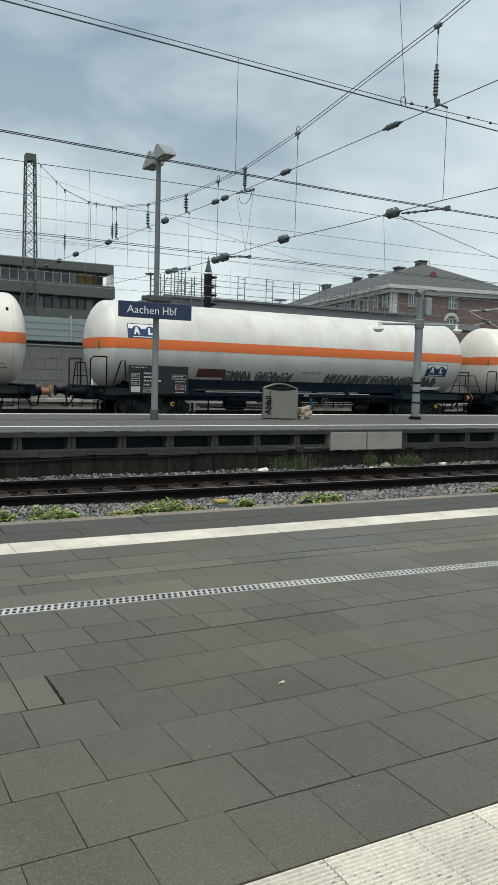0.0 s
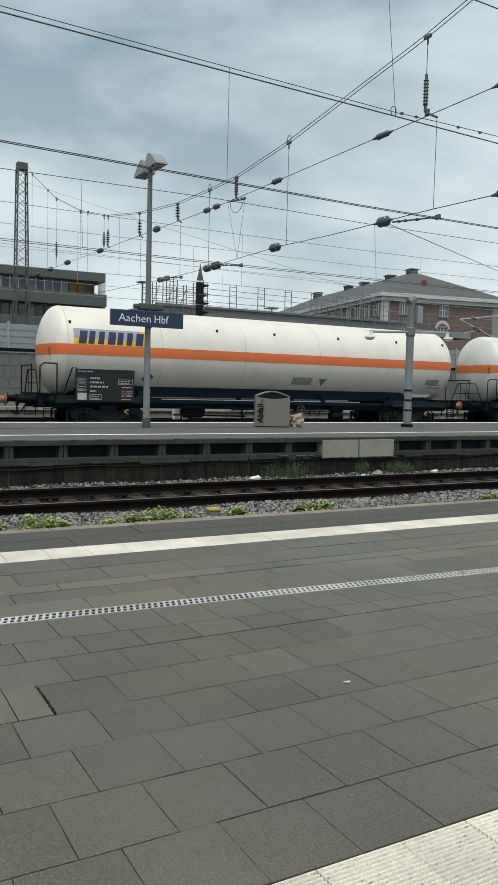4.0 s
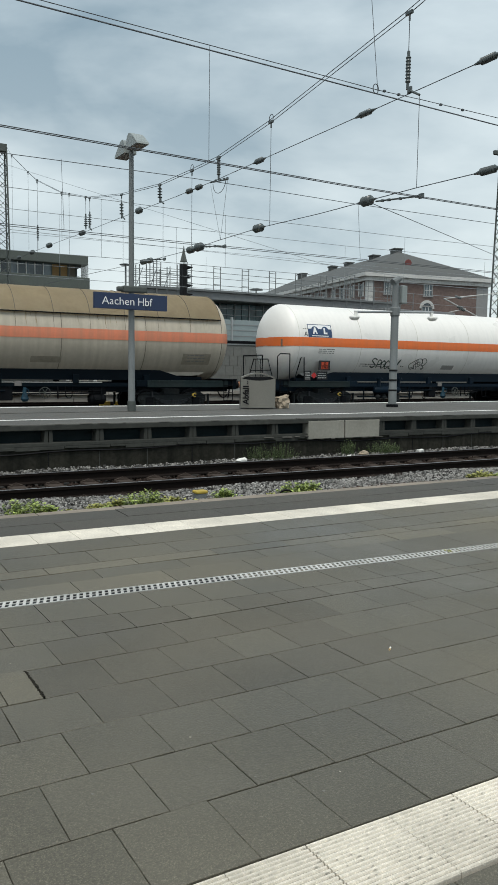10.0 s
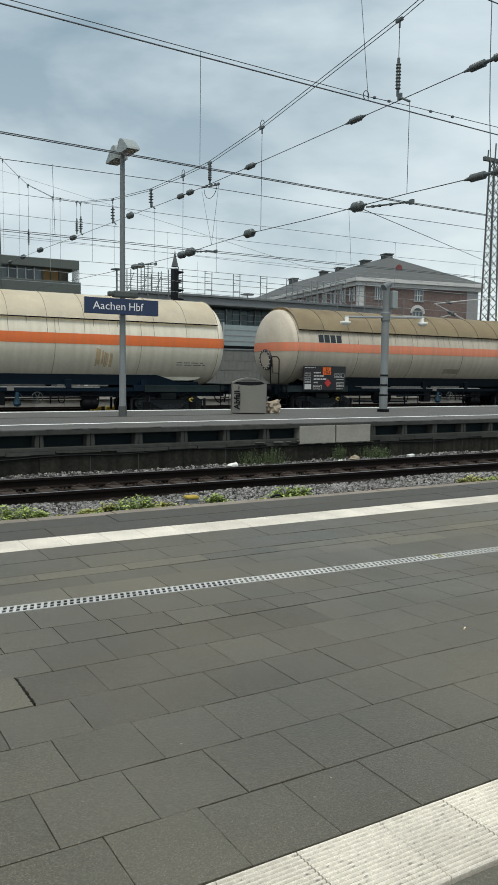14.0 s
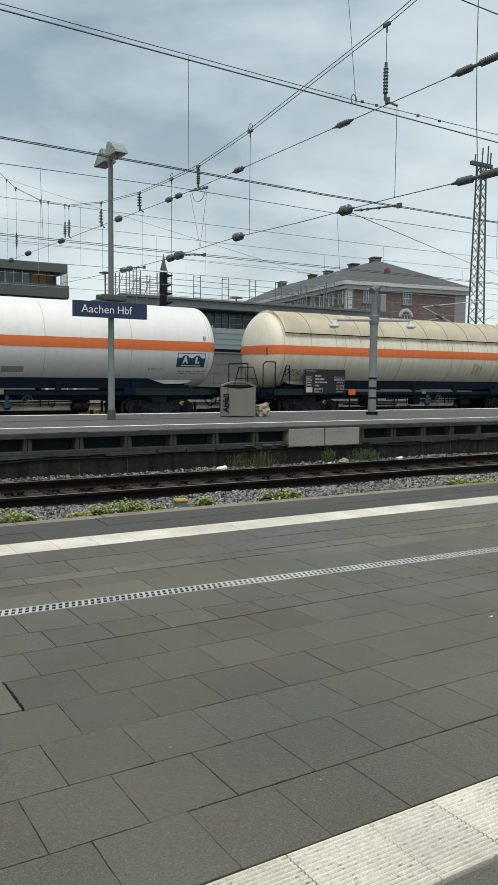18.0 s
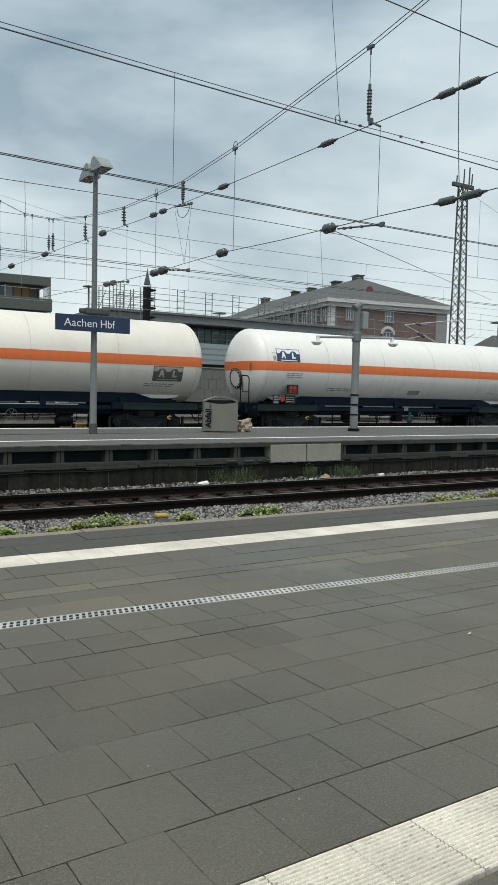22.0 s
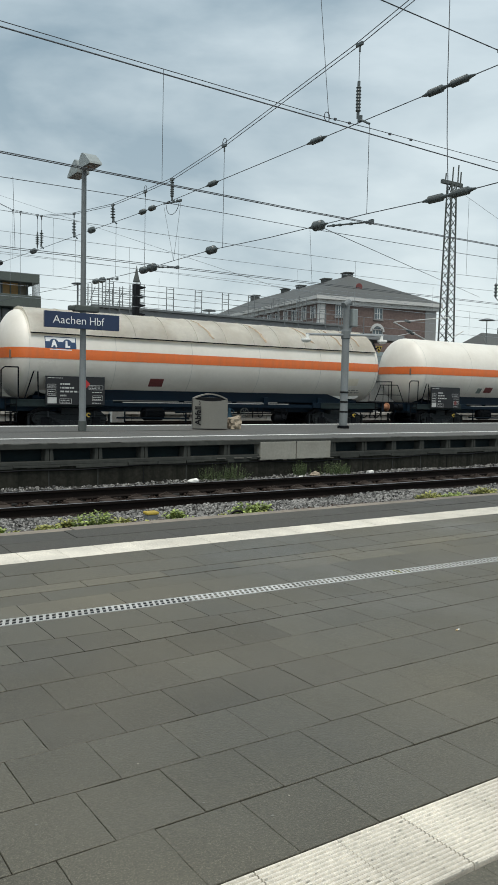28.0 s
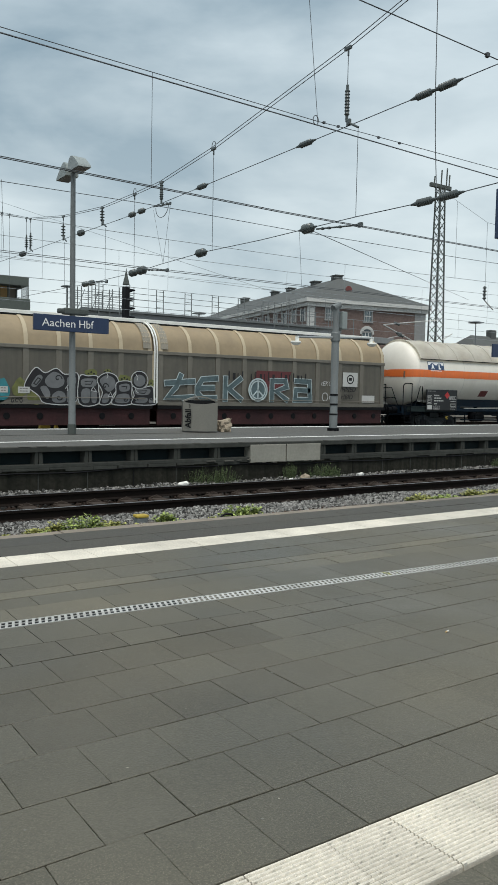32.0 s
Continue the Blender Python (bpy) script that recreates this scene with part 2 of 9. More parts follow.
M["white"] = mat("white_lettering", (0.80, 0.80, 0.80), 0.5, 0, 0.04, 20, 2)
M["bin"] = mat("bin_metallic_grey", (0.24, 0.228, 0.20), 0.40, 0.6, 0.10, 30, 1.5)
M["black"] = mat("black_plastic", (0.006, 0.006, 0.007), 0.5, 0, 0.1, 30, 2, spec=0.2)
M["tank_white"] = mat("tank_white_paint", (0.785, 0.745, 0.665), 0.38, 0, 0.04, 8, 0.6, 0.05, 0.004, dirt=(0.58, 0.53, 0.445), dirt_amount=0.35)
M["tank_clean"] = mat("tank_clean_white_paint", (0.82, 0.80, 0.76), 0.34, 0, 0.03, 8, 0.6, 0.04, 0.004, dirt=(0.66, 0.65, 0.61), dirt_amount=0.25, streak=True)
M["tank_cream"] = mat("tank_cream_paint", (0.79, 0.73, 0.59), 0.42, 0, 0.07, 8, 0.6, 0.06, 0.004, dirt=(0.55, 0.47, 0.33), dirt_amount=0.40, streak=True)
M["tank_brown"] = mat("tank_dirty_beige_paint", (0.52, 0.465, 0.375), 0.55, 0, 0.10, 8, 0.6, 0.08, 0.004, dirt=(0.33, 0.285, 0.21), dirt_amount=0.45, streak=True)
M["shield_brown"] = mat("sunshield_dirty_beige", (0.43, 0.345, 0.215), 0.6, 0, 0.10, 8, 0.8, 0.08, 0.004, dirt=(0.32, 0.245, 0.145), dirt_amount=0.5)
M["shield_cream"] = mat("sunshield_cream", (0.83, 0.765, 0.62), 0.5, 0, 0.07, 8, 0.8, 0.06, 0.004, dirt=(0.60, 0.51, 0.36), dirt_amount=0.35)
M["shield_rusty"] = mat("sunshield_pale_with_rust", (0.76, 0.73, 0.66), 0.55, 0, 0.10, 8, 0.8, 0.06, 0.004, dirt=(0.50, 0.43, 0.33), dirt_amount=0.5)
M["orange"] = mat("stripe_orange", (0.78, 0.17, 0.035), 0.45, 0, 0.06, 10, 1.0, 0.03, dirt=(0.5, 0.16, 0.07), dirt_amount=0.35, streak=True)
M["salmon"] = mat("stripe_faded_salmon", (0.74, 0.24, 0.13), 0.55, 0, 0.08, 10, 1.0, 0.03, dirt=(0.45, 0.22, 0.14), dirt_amount=0.5, streak=True)
M["logo_blue"] = mat("logo_blue", (0.030, 0.062, 0.135), 0.45, 0, 0.08, 10, 1)
M["logo_yellow"] = mat("logo_yellow", (0.72, 0.50, 0.03), 0.45, 0, 0.05, 10, 1)
M["logo_violet"] = mat("logo_violet", (0.022, 0.026, 0.085), 0.45, 0, 0.05, 10, 1)
M["logo_grey"] = mat("logo_grey", (0.33, 0.35, 0.40), 0.45, 0, 0.05, 10, 1)
M["plate"] = mat("data_plate_black", (0.010, 0.011, 0.013), 0.5, 0, 0.15, 10, 2)
M["mark_white"] = mat("stencil_white", (0.50, 0.50, 0.48), 0.6, 0, 0.1, 10, 2)
M["mark_grey"] = mat("stencil_grey", (0.20, 0.19, 0.18), 0.6, 0, 0.1, 10, 2)
M["red"] = mat("hazard_red", (0.45, 0.03, 0.03), 0.5, 0, 0.08, 10, 2)
M["hazard"] = mat("hazard_orange_plate", (0.72, 0.13, 0.015), 0.5, 0, 0.08, 10, 2)
M["yellow"] = mat("yellow_paint", (0.45, 0.32, 0.045), 0.6, 0, 0.15, 10, 2, dirt=(0.2, 0.16, 0.06), dirt_amount=0.5)
M["patch_pale"] = mat("rib_pale_grimy", (0.58, 0.54, 0.46), 0.6, 0, 0.15, 10, 1)
M["run"] = mat("rain_run_brown", (0.30, 0.235, 0.15), 0.7, 0, 0.3, 9, 3)
M["run_faint"] = mat("rain_run_faint", (0.43, 0.375, 0.285), 0.7, 0, 0.3, 9, 3)
M["run_cream"] = mat("rain_run_ochre", (0.60, 0.45, 0.26), 0.7, 0, 0.3, 9, 3)
M["streak"] = mat("rust_streak_brown", (0.47, 0.36, 0.25), 0.8, 0, 0.3, 15, 4)
M["rusty"] = mat("buffer_rust_orange", (0.34, 0.155, 0.08), 0.7, 0.1, 0.25, 15, 3, dirt=(0.06, 0.04, 0.03), dirt_amount=0.6)
M["graf_dark"] = mat("spray_dark_green", (0.19, 0.225, 0.20), 0.7, 0, 0.4, 5, 2)
M["graf_black"] = mat("spray_black", (0.012, 0.012, 0.014), 0.6, 0, 0.2, 8, 2)
M["seal_pale"] = mat("seal_band_pale_grey", (0.26, 0.235, 0.19), 0.6, 0, 0.3, 30, 2)
M["graf_cyan"] = mat("spray_cyan", (0.03, 0.19, 0.22), 0.6, 0, 0.35, 5, 2)
M["graf_silver"] = mat("spray_silver", (0.17, 0.175, 0.18), 0.45, 0.2, 0.2, 6, 2)
M["graf_white"] = mat("spray_white", (0.52, 0.53, 0.53), 0.6, 0, 0.15, 8, 2)
M["graf_teal"] = mat("spray_steel_blue", (0.080, 0.120, 0.130), 0.6, 0, 0.35, 6, 3)
M["graf_lime"] = mat("spray_lime", (0.145, 0.155, 0.050), 0.7, 0, 0.3, 6, 3)
M["graf_red"] = mat("spray_dull_red", (0.173, 0.043, 0.040), 0.6, 0, 0.2, 8, 2)
M["panel_red"] = mat("faded_panel_red", (0.115, 0.028, 0.030), 0.65, 0, 0.2, 8, 2)
M["hood_wall"] = mat("hood_wagon_dark_grey", (0.115, 0.105, 0.085), 0.55, 0, 0.14, 6, 0.8, 0.06, dirt=(0.06, 0.055, 0.045), dirt_amount=0.4, streak=True)
M["hood_rib"] = mat("hood_wagon_rib_grey", (0.165, 0.152, 0.125), 0.55, 0, 0.12, 6, 0.8, 0.06, dirt=(0.08, 0.07, 0.055), dirt_amount=0.4)
M["hood_roof"] = mat("hood_roof_tan", (0.305, 0.235, 0.145), 0.6, 0, 0.10, 6, 0.8, 0.06, dirt=(0.20, 0.155, 0.10), dirt_amount=0.5)
M["hood_roof_rib"] = mat("hood_roof_rib_cream", (0.45, 0.375, 0.26), 0.6, 0, 0.10, 6, 0.8)
M["maroon"] = mat("hood_frame_maroon", (0.062, 0.026, 0.027), 0.6, 0, 0.25, 12, 1.5, dirt=(0.026, 0.017, 0.017), dirt_amount=0.6, spec=0.2)
M["mast"] = mat("mast_weathered_steel", (0.085, 0.095, 0.088), 0.6, 0.3, 0.2, 12, 1.5)
M["wire"] = mat("wire_dark", (0.085, 0.092, 0.100), 0.5, 0.3, 0.1, 20, 1, 0)
M["wire_thin"] = mat("wire_far_grey", (0.27, 0.295, 0.31), 0.6, 0.2, 0.1, 20, 1, 0)
M["insulator"] = mat("insulator_glazed_dark", (0.075, 0.088, 0.088), 0.3, 0.0, 0.2, 20, 1)
M["brick"] = mat("brick_red_brown", (0.165, 0.118, 0.104), 0.85, 0, 0.42, 3.2, 0.3, 0.2, 0.01, dirt=(0.115, 0.078, 0.067), dirt_amount=0.5)
M["roof_slate"] = mat("roof_slate_grey", (0.080, 0.084, 0.081), 0.75, 0, 0.22, 6, 0.3, 0.3, 0.02)
M["stone_trim"] = mat("stone_trim_grey", (0.54, 0.54, 0.52), 0.8, 0, 0.12, 6, 0.4)
M["win_glass"] = mat("window_glass_dark", (0.05, 0.065, 0.075), 0.10, 0.0, 0.15, 3, 0.5, 0.0)
M["hall_glass"] = mat("hall_glass_teal", (0.030, 0.070, 0.076), 0.15, 0.0, 0.5, 2.2, 0.5, 0.0, per=0.35)
M["cantilever"] = mat("cantilever_galvanised", (0.50, 0.50, 0.48), 0.5, 0.2, 0.15, 10, 1, 0)
M["mullion"] = mat("mullion_pale_grey", (0.27, 0.29, 0.29), 0.5, 0.2, 0.1, 10, 1, 0)
# Paler glass: the sky's reflection is put into its base colour.
M["win_sky"] = mat("window_glass_sky_tint", (0.105, 0.135, 0.150), 0.12, 0.0, 0.3, 3, 0.5, 0.0, per=0.3)
M["blind_brown"] = mat("brown_blind", (0.10, 0.085, 0.06), 0.7, 0, 0.1, 6, 0.6)
M["win_frame"] = mat("window_frame_white", (0.62, 0.62, 0.60), 0.6, 0, 0.06, 6, 1)
M["slab_brown"] = mat("facade_grey_green_concrete", (0.088, 0.101, 0.090), 0.8, 0, 0.15, 6, 0.4)
M["ochre"] = mat("ochre_blind", (0.24, 0.14, 0.045), 0.7, 0, 0.1, 6, 0.6)
M["hall_roof"] = mat("hall_roof_grey_metal", (0.24, 0.245, 0.245), 0.6, 0.1, 0.14, 4, 0.3)
M["scaffold"] = mat("scaffold_tube", (0.16, 0.17, 0.17), 0.5, 0.3, 0.1, 10, 1, 0)
M["noise_wall"] = mat("pale_blue_grey_panel", (0.27, 0.32, 0.325), 0.5, 0.1, 0.1, 3, 0.5)
M["wall_grey"] = mat("grey_block_wall", (0.155, 0.157, 0.145), 0.85, 0, 0.2, 5, 0.6, 0.3, 0.01)
M["paper"] = mat("paper_bag_brown", (0.33, 0.27, 0.20), 0.8, 0, 0.25, 12, 4, 0.5, 0.01)
M["litter"] = mat("litter_white", (0.75, 0.74, 0.70), 0.7, 0, 0.1, 20, 4)

# Darker than the tile: shade between the ribs is in the colour, with dirt.
M["tile_groove"] = mat("tactile_tile_groove_shade_dirt", (0.36, 0.335, 0.285), 0.85, 0, 0.9, 38, 14, 0.4, 0.003, dirt=(0.10, 0.09, 0.07), dirt_amount=0.9, placed=True)
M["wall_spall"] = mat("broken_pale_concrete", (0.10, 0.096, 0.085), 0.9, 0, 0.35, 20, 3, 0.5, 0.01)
M["sill_panel"] = mat("sill_panel_dusty_green_grey", (0.016, 0.027, 0.028), 0.6, 0.0, 0.3, 12, 2, dirt=(0.034, 0.036, 0.033), dirt_amount=0.4, spec=0.15)
M["bracket"] = mat("bracket_rusty_grey", (0.20, 0.13, 0.09), 0.7, 0.1, 0.2, 20, 3)
M["graf_green"] = mat("spray_black_green", (0.070, 0.095, 0.085), 0.7, 0, 0.35, 5, 2)
M["graf_pale"] = mat("spray_pale_blue", (0.48, 0.56, 0.57), 0.6, 0, 0.25, 6, 3)
M["roof_red"] = mat("medallion_red", (0.17, 0.045, 0.040), 0.7, 0, 0.2, 6, 1)
M["tank_dull"] = mat("tank_dull_grey_white_paint", (0.70, 0.69, 0.64), 0.42, 0, 0.07, 4, 0.8, 0.05, 0.004, dirt=(0.50, 0.48, 0.42), dirt_amount=0.55)
# Darkened bed puts the shade between the ballast stones into the colour.
M["bed_dark"] = mat("bed_gap_shade", (0.035, 0.032, 0.028), 0.95, 0, 0.35, 9, 0.4, 0.8, 0.04)
M["lamp_grey"] = mat("lamp_head_pale_grey", (0.26, 0.29, 0.285), 0.5, 0, 0.1, 20, 2)
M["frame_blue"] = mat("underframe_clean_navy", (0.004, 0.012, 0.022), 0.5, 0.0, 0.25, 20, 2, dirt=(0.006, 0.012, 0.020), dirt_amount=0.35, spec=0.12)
M["hazard_red"] = mat("hazard_board_red_orange", (0.50, 0.060, 0.018), 0.5, 0, 0.1, 10, 2)
M["spring"] = mat("spring_steel_worn", (0.018, 0.021, 0.025), 0.5, 0.2, 0.4, 20, 3, dirt=(0.014, 0.014, 0.014), dirt_amount=0.4)
M["patch_grey"] = mat("overpainted_patch_grey", (0.34, 0.33, 0.31), 0.6, 0, 0.15, 10, 1)
M["edge_pale"] = mat("platform_edge_pale_concrete", (0.40, 0.385, 0.35), 0.85, 0, 0.3, 3, 0.4, per=0.14, dirt=(0.22, 0.20, 0.17), dirt_amount=0.5)
M["valve_blue"] = mat("valve_blue_grey", (0.012, 0.045, 0.070), 0.5, 0, 0.3, 15, 2, spec=0.3)
M["logo_faded"] = mat("logo_faded_grey_blue", (0.10, 0.105, 0.10), 0.6, 0, 0.2, 8, 1)
M["logo_pale"] = mat("logo_faded_cream", (0.44, 0.41, 0.35), 0.6, 0, 0.15, 8, 1)
M["logo_dark"] = mat("logo_faded_navy", (0.016, 0.022, 0.028), 0.5, 0, 0.1, 10, 1)
M["bogie"] = mat("bogie_dusty_black", (0.014, 0.018, 0.020), 0.6, 0.0, 0.4, 20, 3, dirt=(0.040, 0.040, 0.038), dirt_amount=0.4, spec=0.18)
M["seam_dark"] = mat("weld_seam_grimy", (0.17, 0.15, 0.115), 0.7, 0, 0.3, 6, 1.0)
M["graf_tag"] = mat("spray_tag_green_black", (0.055, 0.070, 0.060), 0.7, 0, 0.25, 6, 2)
M["stone_dull"] = mat("stone_trim_dull", (0.27, 0.27, 0.265), 0.8, 0, 0.15, 6, 0.4)
# Darker copy of slab: a dim window-glass reflection put into the colour.
M["slab_dim"] = mat("concrete_slab_dim_brown", (0.082, 0.0735, 0.0540), 0.55, 0, 0.46, 100, 0.55, 0.6, 0.004, per=0.08, dirt=(0.112, 0.101, 0.077), dirt_amount=0.5, placed=True, speck=0.42, rvar=0.22)
M["slab_cool"] = mat("concrete_slab_cooler", (0.089, 0.0820, 0.0615), 0.50, 0, 0.46, 100, 0.55, 0.6, 0.004, per=0.08, dirt=(0.116, 0.108, 0.084), dirt_amount=0.5, placed=True, speck=0.42, rvar=0.2)
M["slab_pale"] = mat("concrete_slab_paler", (0.118, 0.106, 0.0765), 0.55, 0, 0.46, 100, 0.55, 0.6, 0.004, per=0.08, dirt=(0.140, 0.128, 0.098), dirt_amount=0.5, placed=True, speck=0.45, rvar=0.22)

# ---- mesh helpers ----
def part(name, bm, material, parent, label="", smooth=False):
    me = bpy.data.meshes.new(name)
    bm.to_mesh(me)
    bm.free()
    me.materials.append(material)
    if smooth:
        me.shade_smooth()
        me.set_sharp_from_angle(angle=radians(38))
    ob = new(name, me)
    if parent:
        ob.parent = parent
    return tagged(ob, label)


def empty(name, x=0, y=0, z=0, **tags):
    ob = new(name)
    ob.location = (x, y, z)
    return tagged(ob, **tags)


def shared(name, me, parent, x=0, y=0, z=0, rz=0.0, scale=None):
    ob = new(name, me)
    ob.parent = parent
    ob.location = (x, y, z)
    ob.rotation_euler = (0, 0, rz)
    if scale:
        ob.scale = scale
    return ob


def mesh_of(name, bm, material, smooth=False):
    me = bpy.data.meshes.new(name)
    bm.to_mesh(me)
    bm.free()
    me.materials.append(material)
    if smooth:
        me.shade_smooth()
        me.set_sharp_from_angle(angle=radians(38))
    return me


def B():
    return bmesh.new()


def box(bm, x0, x1, y0, y1, z0, z1, bevel=0.0):
    b2 = bm if not bevel else bmesh.new()
    v = [b2.verts.new((x, y, z)) for x in (x0, x1) for y in (y0, y1) for z in (z0, z1)]
    for f in ((0, 1, 3, 2), (4, 6, 7, 5), (0, 4, 5, 1), (2, 3, 7, 6), (0, 2, 6, 4), (1, 5, 7, 3)):
        b2.faces.new([v[i] for i in f])
    if bevel:
        bmesh.ops.bevel(b2, geom=b2.edges[:], offset=bevel, segments=2, affect='EDGES', profile=0.6)
        merge(bm, b2)
    return bm


def merge(bm, b2, m=None):
    if m is not None:
        bmesh.ops.transform(b2, matrix=m, verts=b2.verts)
    idx = {}
    for v in b2.verts:
        idx[v] = bm.verts.new(v.co)
    for f in b2.faces:
        bm.faces.new([idx[v] for v in f.verts])
    b2.free()
    return bm


def tube(bm, a, b, r, r2=None, n=8, caps=True):
    """A round bar from a to b."""
    a, b = Vector(a), Vector(b)
    r2 = r if r2 is None else r2
    d = (b - a).normalized()
    u = d.orthogonal().normalized()
    w = d.cross(u)
    ra, rb = [], []
    for i in range(n):
        t = 2 * math.pi * i / n
        o = u * math.cos(t) + w * math.sin(t)
        ra.append(bm.verts.new(a + o * r))
        rb.append(bm.verts.new(b + o * r2))
    for i in range(n):
        j = (i + 1) % n
        bm.faces.new((ra[i], ra[j], rb[j], rb[i]))
    if caps:
        bm.faces.new(ra[::-1])
        bm.faces.new(rb)
    return bm


def rod(bm, pts, r, n=6):
    for a, b in zip(pts[:-1], pts[1:]):
        tube(bm, a, b, r, n=n)
    return bm


def spin(bm, prof, axis='z', n=24, c=(0, 0, 0), arc=(0, 2 * math.pi), caps=True):
    """A turned shape from (radius, height) pairs."""
    full = abs(arc[1] - arc[0] - 2 * math.pi) < 1e-6
    k = n if full else n + 1
    rings = []
    for r, h in prof:
        ring = []
        for i in range(k):
            t = arc[0] + (arc[1] - arc[0]) * i / n
            p = {'z': (r * math.cos(t), r * math.sin(t), h), 'x': (h, r * math.cos(t), r * math.sin(t)), 'y': (r * math.cos(t), h, r * math.sin(t))}[axis]
            ring.append(bm.verts.new((p[0] + c[0], p[1] + c[1], p[2] + c[2])))
        rings.append(ring)
    for a, b in zip(rings[:-1], rings[1:]):
        for i in range(n if full else n):
            j = (i + 1) % k
            bm.faces.new((a[i], a[j], b[j], b[i]))
    if full and caps:
        for ring, rv in ((rings[0], True), (rings[-1], False)):
            if (ring[0].co - ring[n // 2].co).length > 1e-4:
                bm.faces.new(ring[::-1] if rv else ring)
    bmesh.ops.remove_doubles(bm, verts=bm.verts, dist=1e-5)
    bmesh.ops.recalc_face_normals(bm, faces=bm.faces)
    return bm


def sheet(bm, x0, x1, y0, y1, z, nx=1, ny=1, fz=None):
    g = [[bm.verts.new((x0 + (x1 - x0) * i / nx, y0 + (y1 - y0) * j / ny, z if fz is None else fz(x0 + (x1 - x0) * i / nx, y0 + (y1 - y0) * j / ny))) for j in range(ny + 1)] for i in range(nx + 1)]
    for i in range(nx):
        for j in range(ny):
            bm.faces.new((g[i][j], g[i + 1][j], g[i + 1][j + 1], g[i][j + 1]))
    return bm


def text_bm(s, size, depth=0.0, offset=0.0, bold=0.0, align='CENTER'):
    """Lettering in the built-in font as a bmesh in the xy plane."""
    cu = bpy.data.curves.new("lettering", 'FONT')
    cu.body = s
    cu.size = size
    cu.extrude = depth
    cu.offset = offset
    cu.align_x = align
    cu.align_y = 'CENTER'
    cu.resolution_u = 3
    ob = bpy.data.objects.new("lettering", cu)
    scene.collection.objects.link(ob)
    dg = bpy.context.evaluated_depsgraph_get()
    me = bpy.data.meshes.new_from_object(ob.evaluated_get(dg))
    bm = bmesh.new()
    bm.from_mesh(me)
    bpy.data.objects.remove(ob)
    bpy.data.curves.remove(cu)
    bpy.data.meshes.remove(me)
    return bm


STAND = Matrix.Rotation(radians(90), 4, 'X')

# ---- ground, platforms, tracks ----
RAIL_Z = -0.01
TRACKS = (11.12, 20.6, 26.4, 30.9)
EDGE_NEAR, EDGE_FAR = 8.61, 12.81


def plat_z(y):
    """Height of the near platform's surface, which falls to its drain."""
    return -0.047 + 0.015 * abs(5.38 - y)


bm = sheet(B(), -1500, 1500, -60, 2500, -0.30, 4, 4)
ground = tagged(part("ground", bm, M["ground"], None), "dark gravelly railway ground between the tracks", "ground", kind="structure")

# near platform body and its pieces
platform = empty("pavement", label="grey slab platform with white guide strips and a drain", category="platform", kind="structure")
bm = B()
prof = [(0.75, -0.45), (0.75, plat_z(0.75) - 0.012), (5.38, -0.059 - 0.045), (EDGE_NEAR - 0.20, plat_z(EDGE_NEAR) - 0.012), (EDGE_NEAR - 0.20, -0.45)]
va = [bm.verts.new((-60, y, z)) for y, z in prof]
vb = [bm.verts.new((90, y, z)) for y, z in prof]
for i in range(len(prof) - 1):
    bm.faces.new((va[i], vb[i], vb[i + 1], va[i + 1]))
part("bed", bm, M["joint"], platform)


# far platform
far_platform = empty("platform_far", label="old asphalt island platform with white edge lines and concrete side", category="platform", kind="structure")
ZF = 0.667
bm = box(B(), -80, 140, EDGE_FAR + 0.02, 18.80, ZF - 0.10, ZF, 0.012)
part("surface", bm, M["paver"], far_platform)
for y0, w in ((13.90, 0.17), (18.30, 0.26)):
    bm = sheet(B(), -80, 140, y0, y0 + w, ZF + 0.004)
    part("edge_line", bm, M["paint_white"], far_platform)
bm = sheet(B(), -80, 9.0, 16.05, 16.13, ZF + 0.004)
part("edge_line", bm, M["concrete_old"], far_platform)
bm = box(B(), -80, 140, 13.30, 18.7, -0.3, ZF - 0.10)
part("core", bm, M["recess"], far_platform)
bm = box(B(), -80, 140, EDGE_FAR, 13.32, ZF - 0.10, ZF - 0.012, 0.01)
part("edge_beam", bm, M["edge_concrete"], far_platform)
bm = box(B(), -80, 140, EDGE_FAR + 0.02, 13.32, 0.29, 0.36, 0.012)
part("ledge", bm, M["edge_concrete"], far_platform)
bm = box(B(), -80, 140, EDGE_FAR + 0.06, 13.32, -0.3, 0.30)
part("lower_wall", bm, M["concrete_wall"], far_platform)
bm = B()
for k in (-1, 1):
    lo = [bm.verts.new(p) for p in ((0.05 + 0.008 * k, 13.32, 0.36), (0.05 + 0.115 * k, 13.32, 0.36), (0.05 + 0.075 * k, EDGE_FAR + 0.03, 0.36), (0.05 + 0.008 * k, EDGE_FAR + 0.03, 0.36))]
    hi = [bm.verts.new((0.05 + (v.co.x - 0.05) * 0.82, v.co.y, ZF - 0.10)) for v in lo]
    for i in range(4):
        j = (i + 1) % 4
        bm.faces.new((lo[i], lo[j], hi[j], hi[i]))
bmesh.ops.recalc_face_normals(bm, faces=bm.faces)
rib = mesh_of("rib", bm, M["edge_concrete"])
part("recess_back", box(B(), -80, 140, 13.02, 13.31, 0.36, ZF - 0.10), M["recess"], far_platform, "teal back of the recesses, darkened for their shade")
x = 3.465 - 0.889 * 12
while x < 40:
    if not 8.6 < x < 10.45:
        shared("rib", rib, far_platform, x)
    x += 0.889
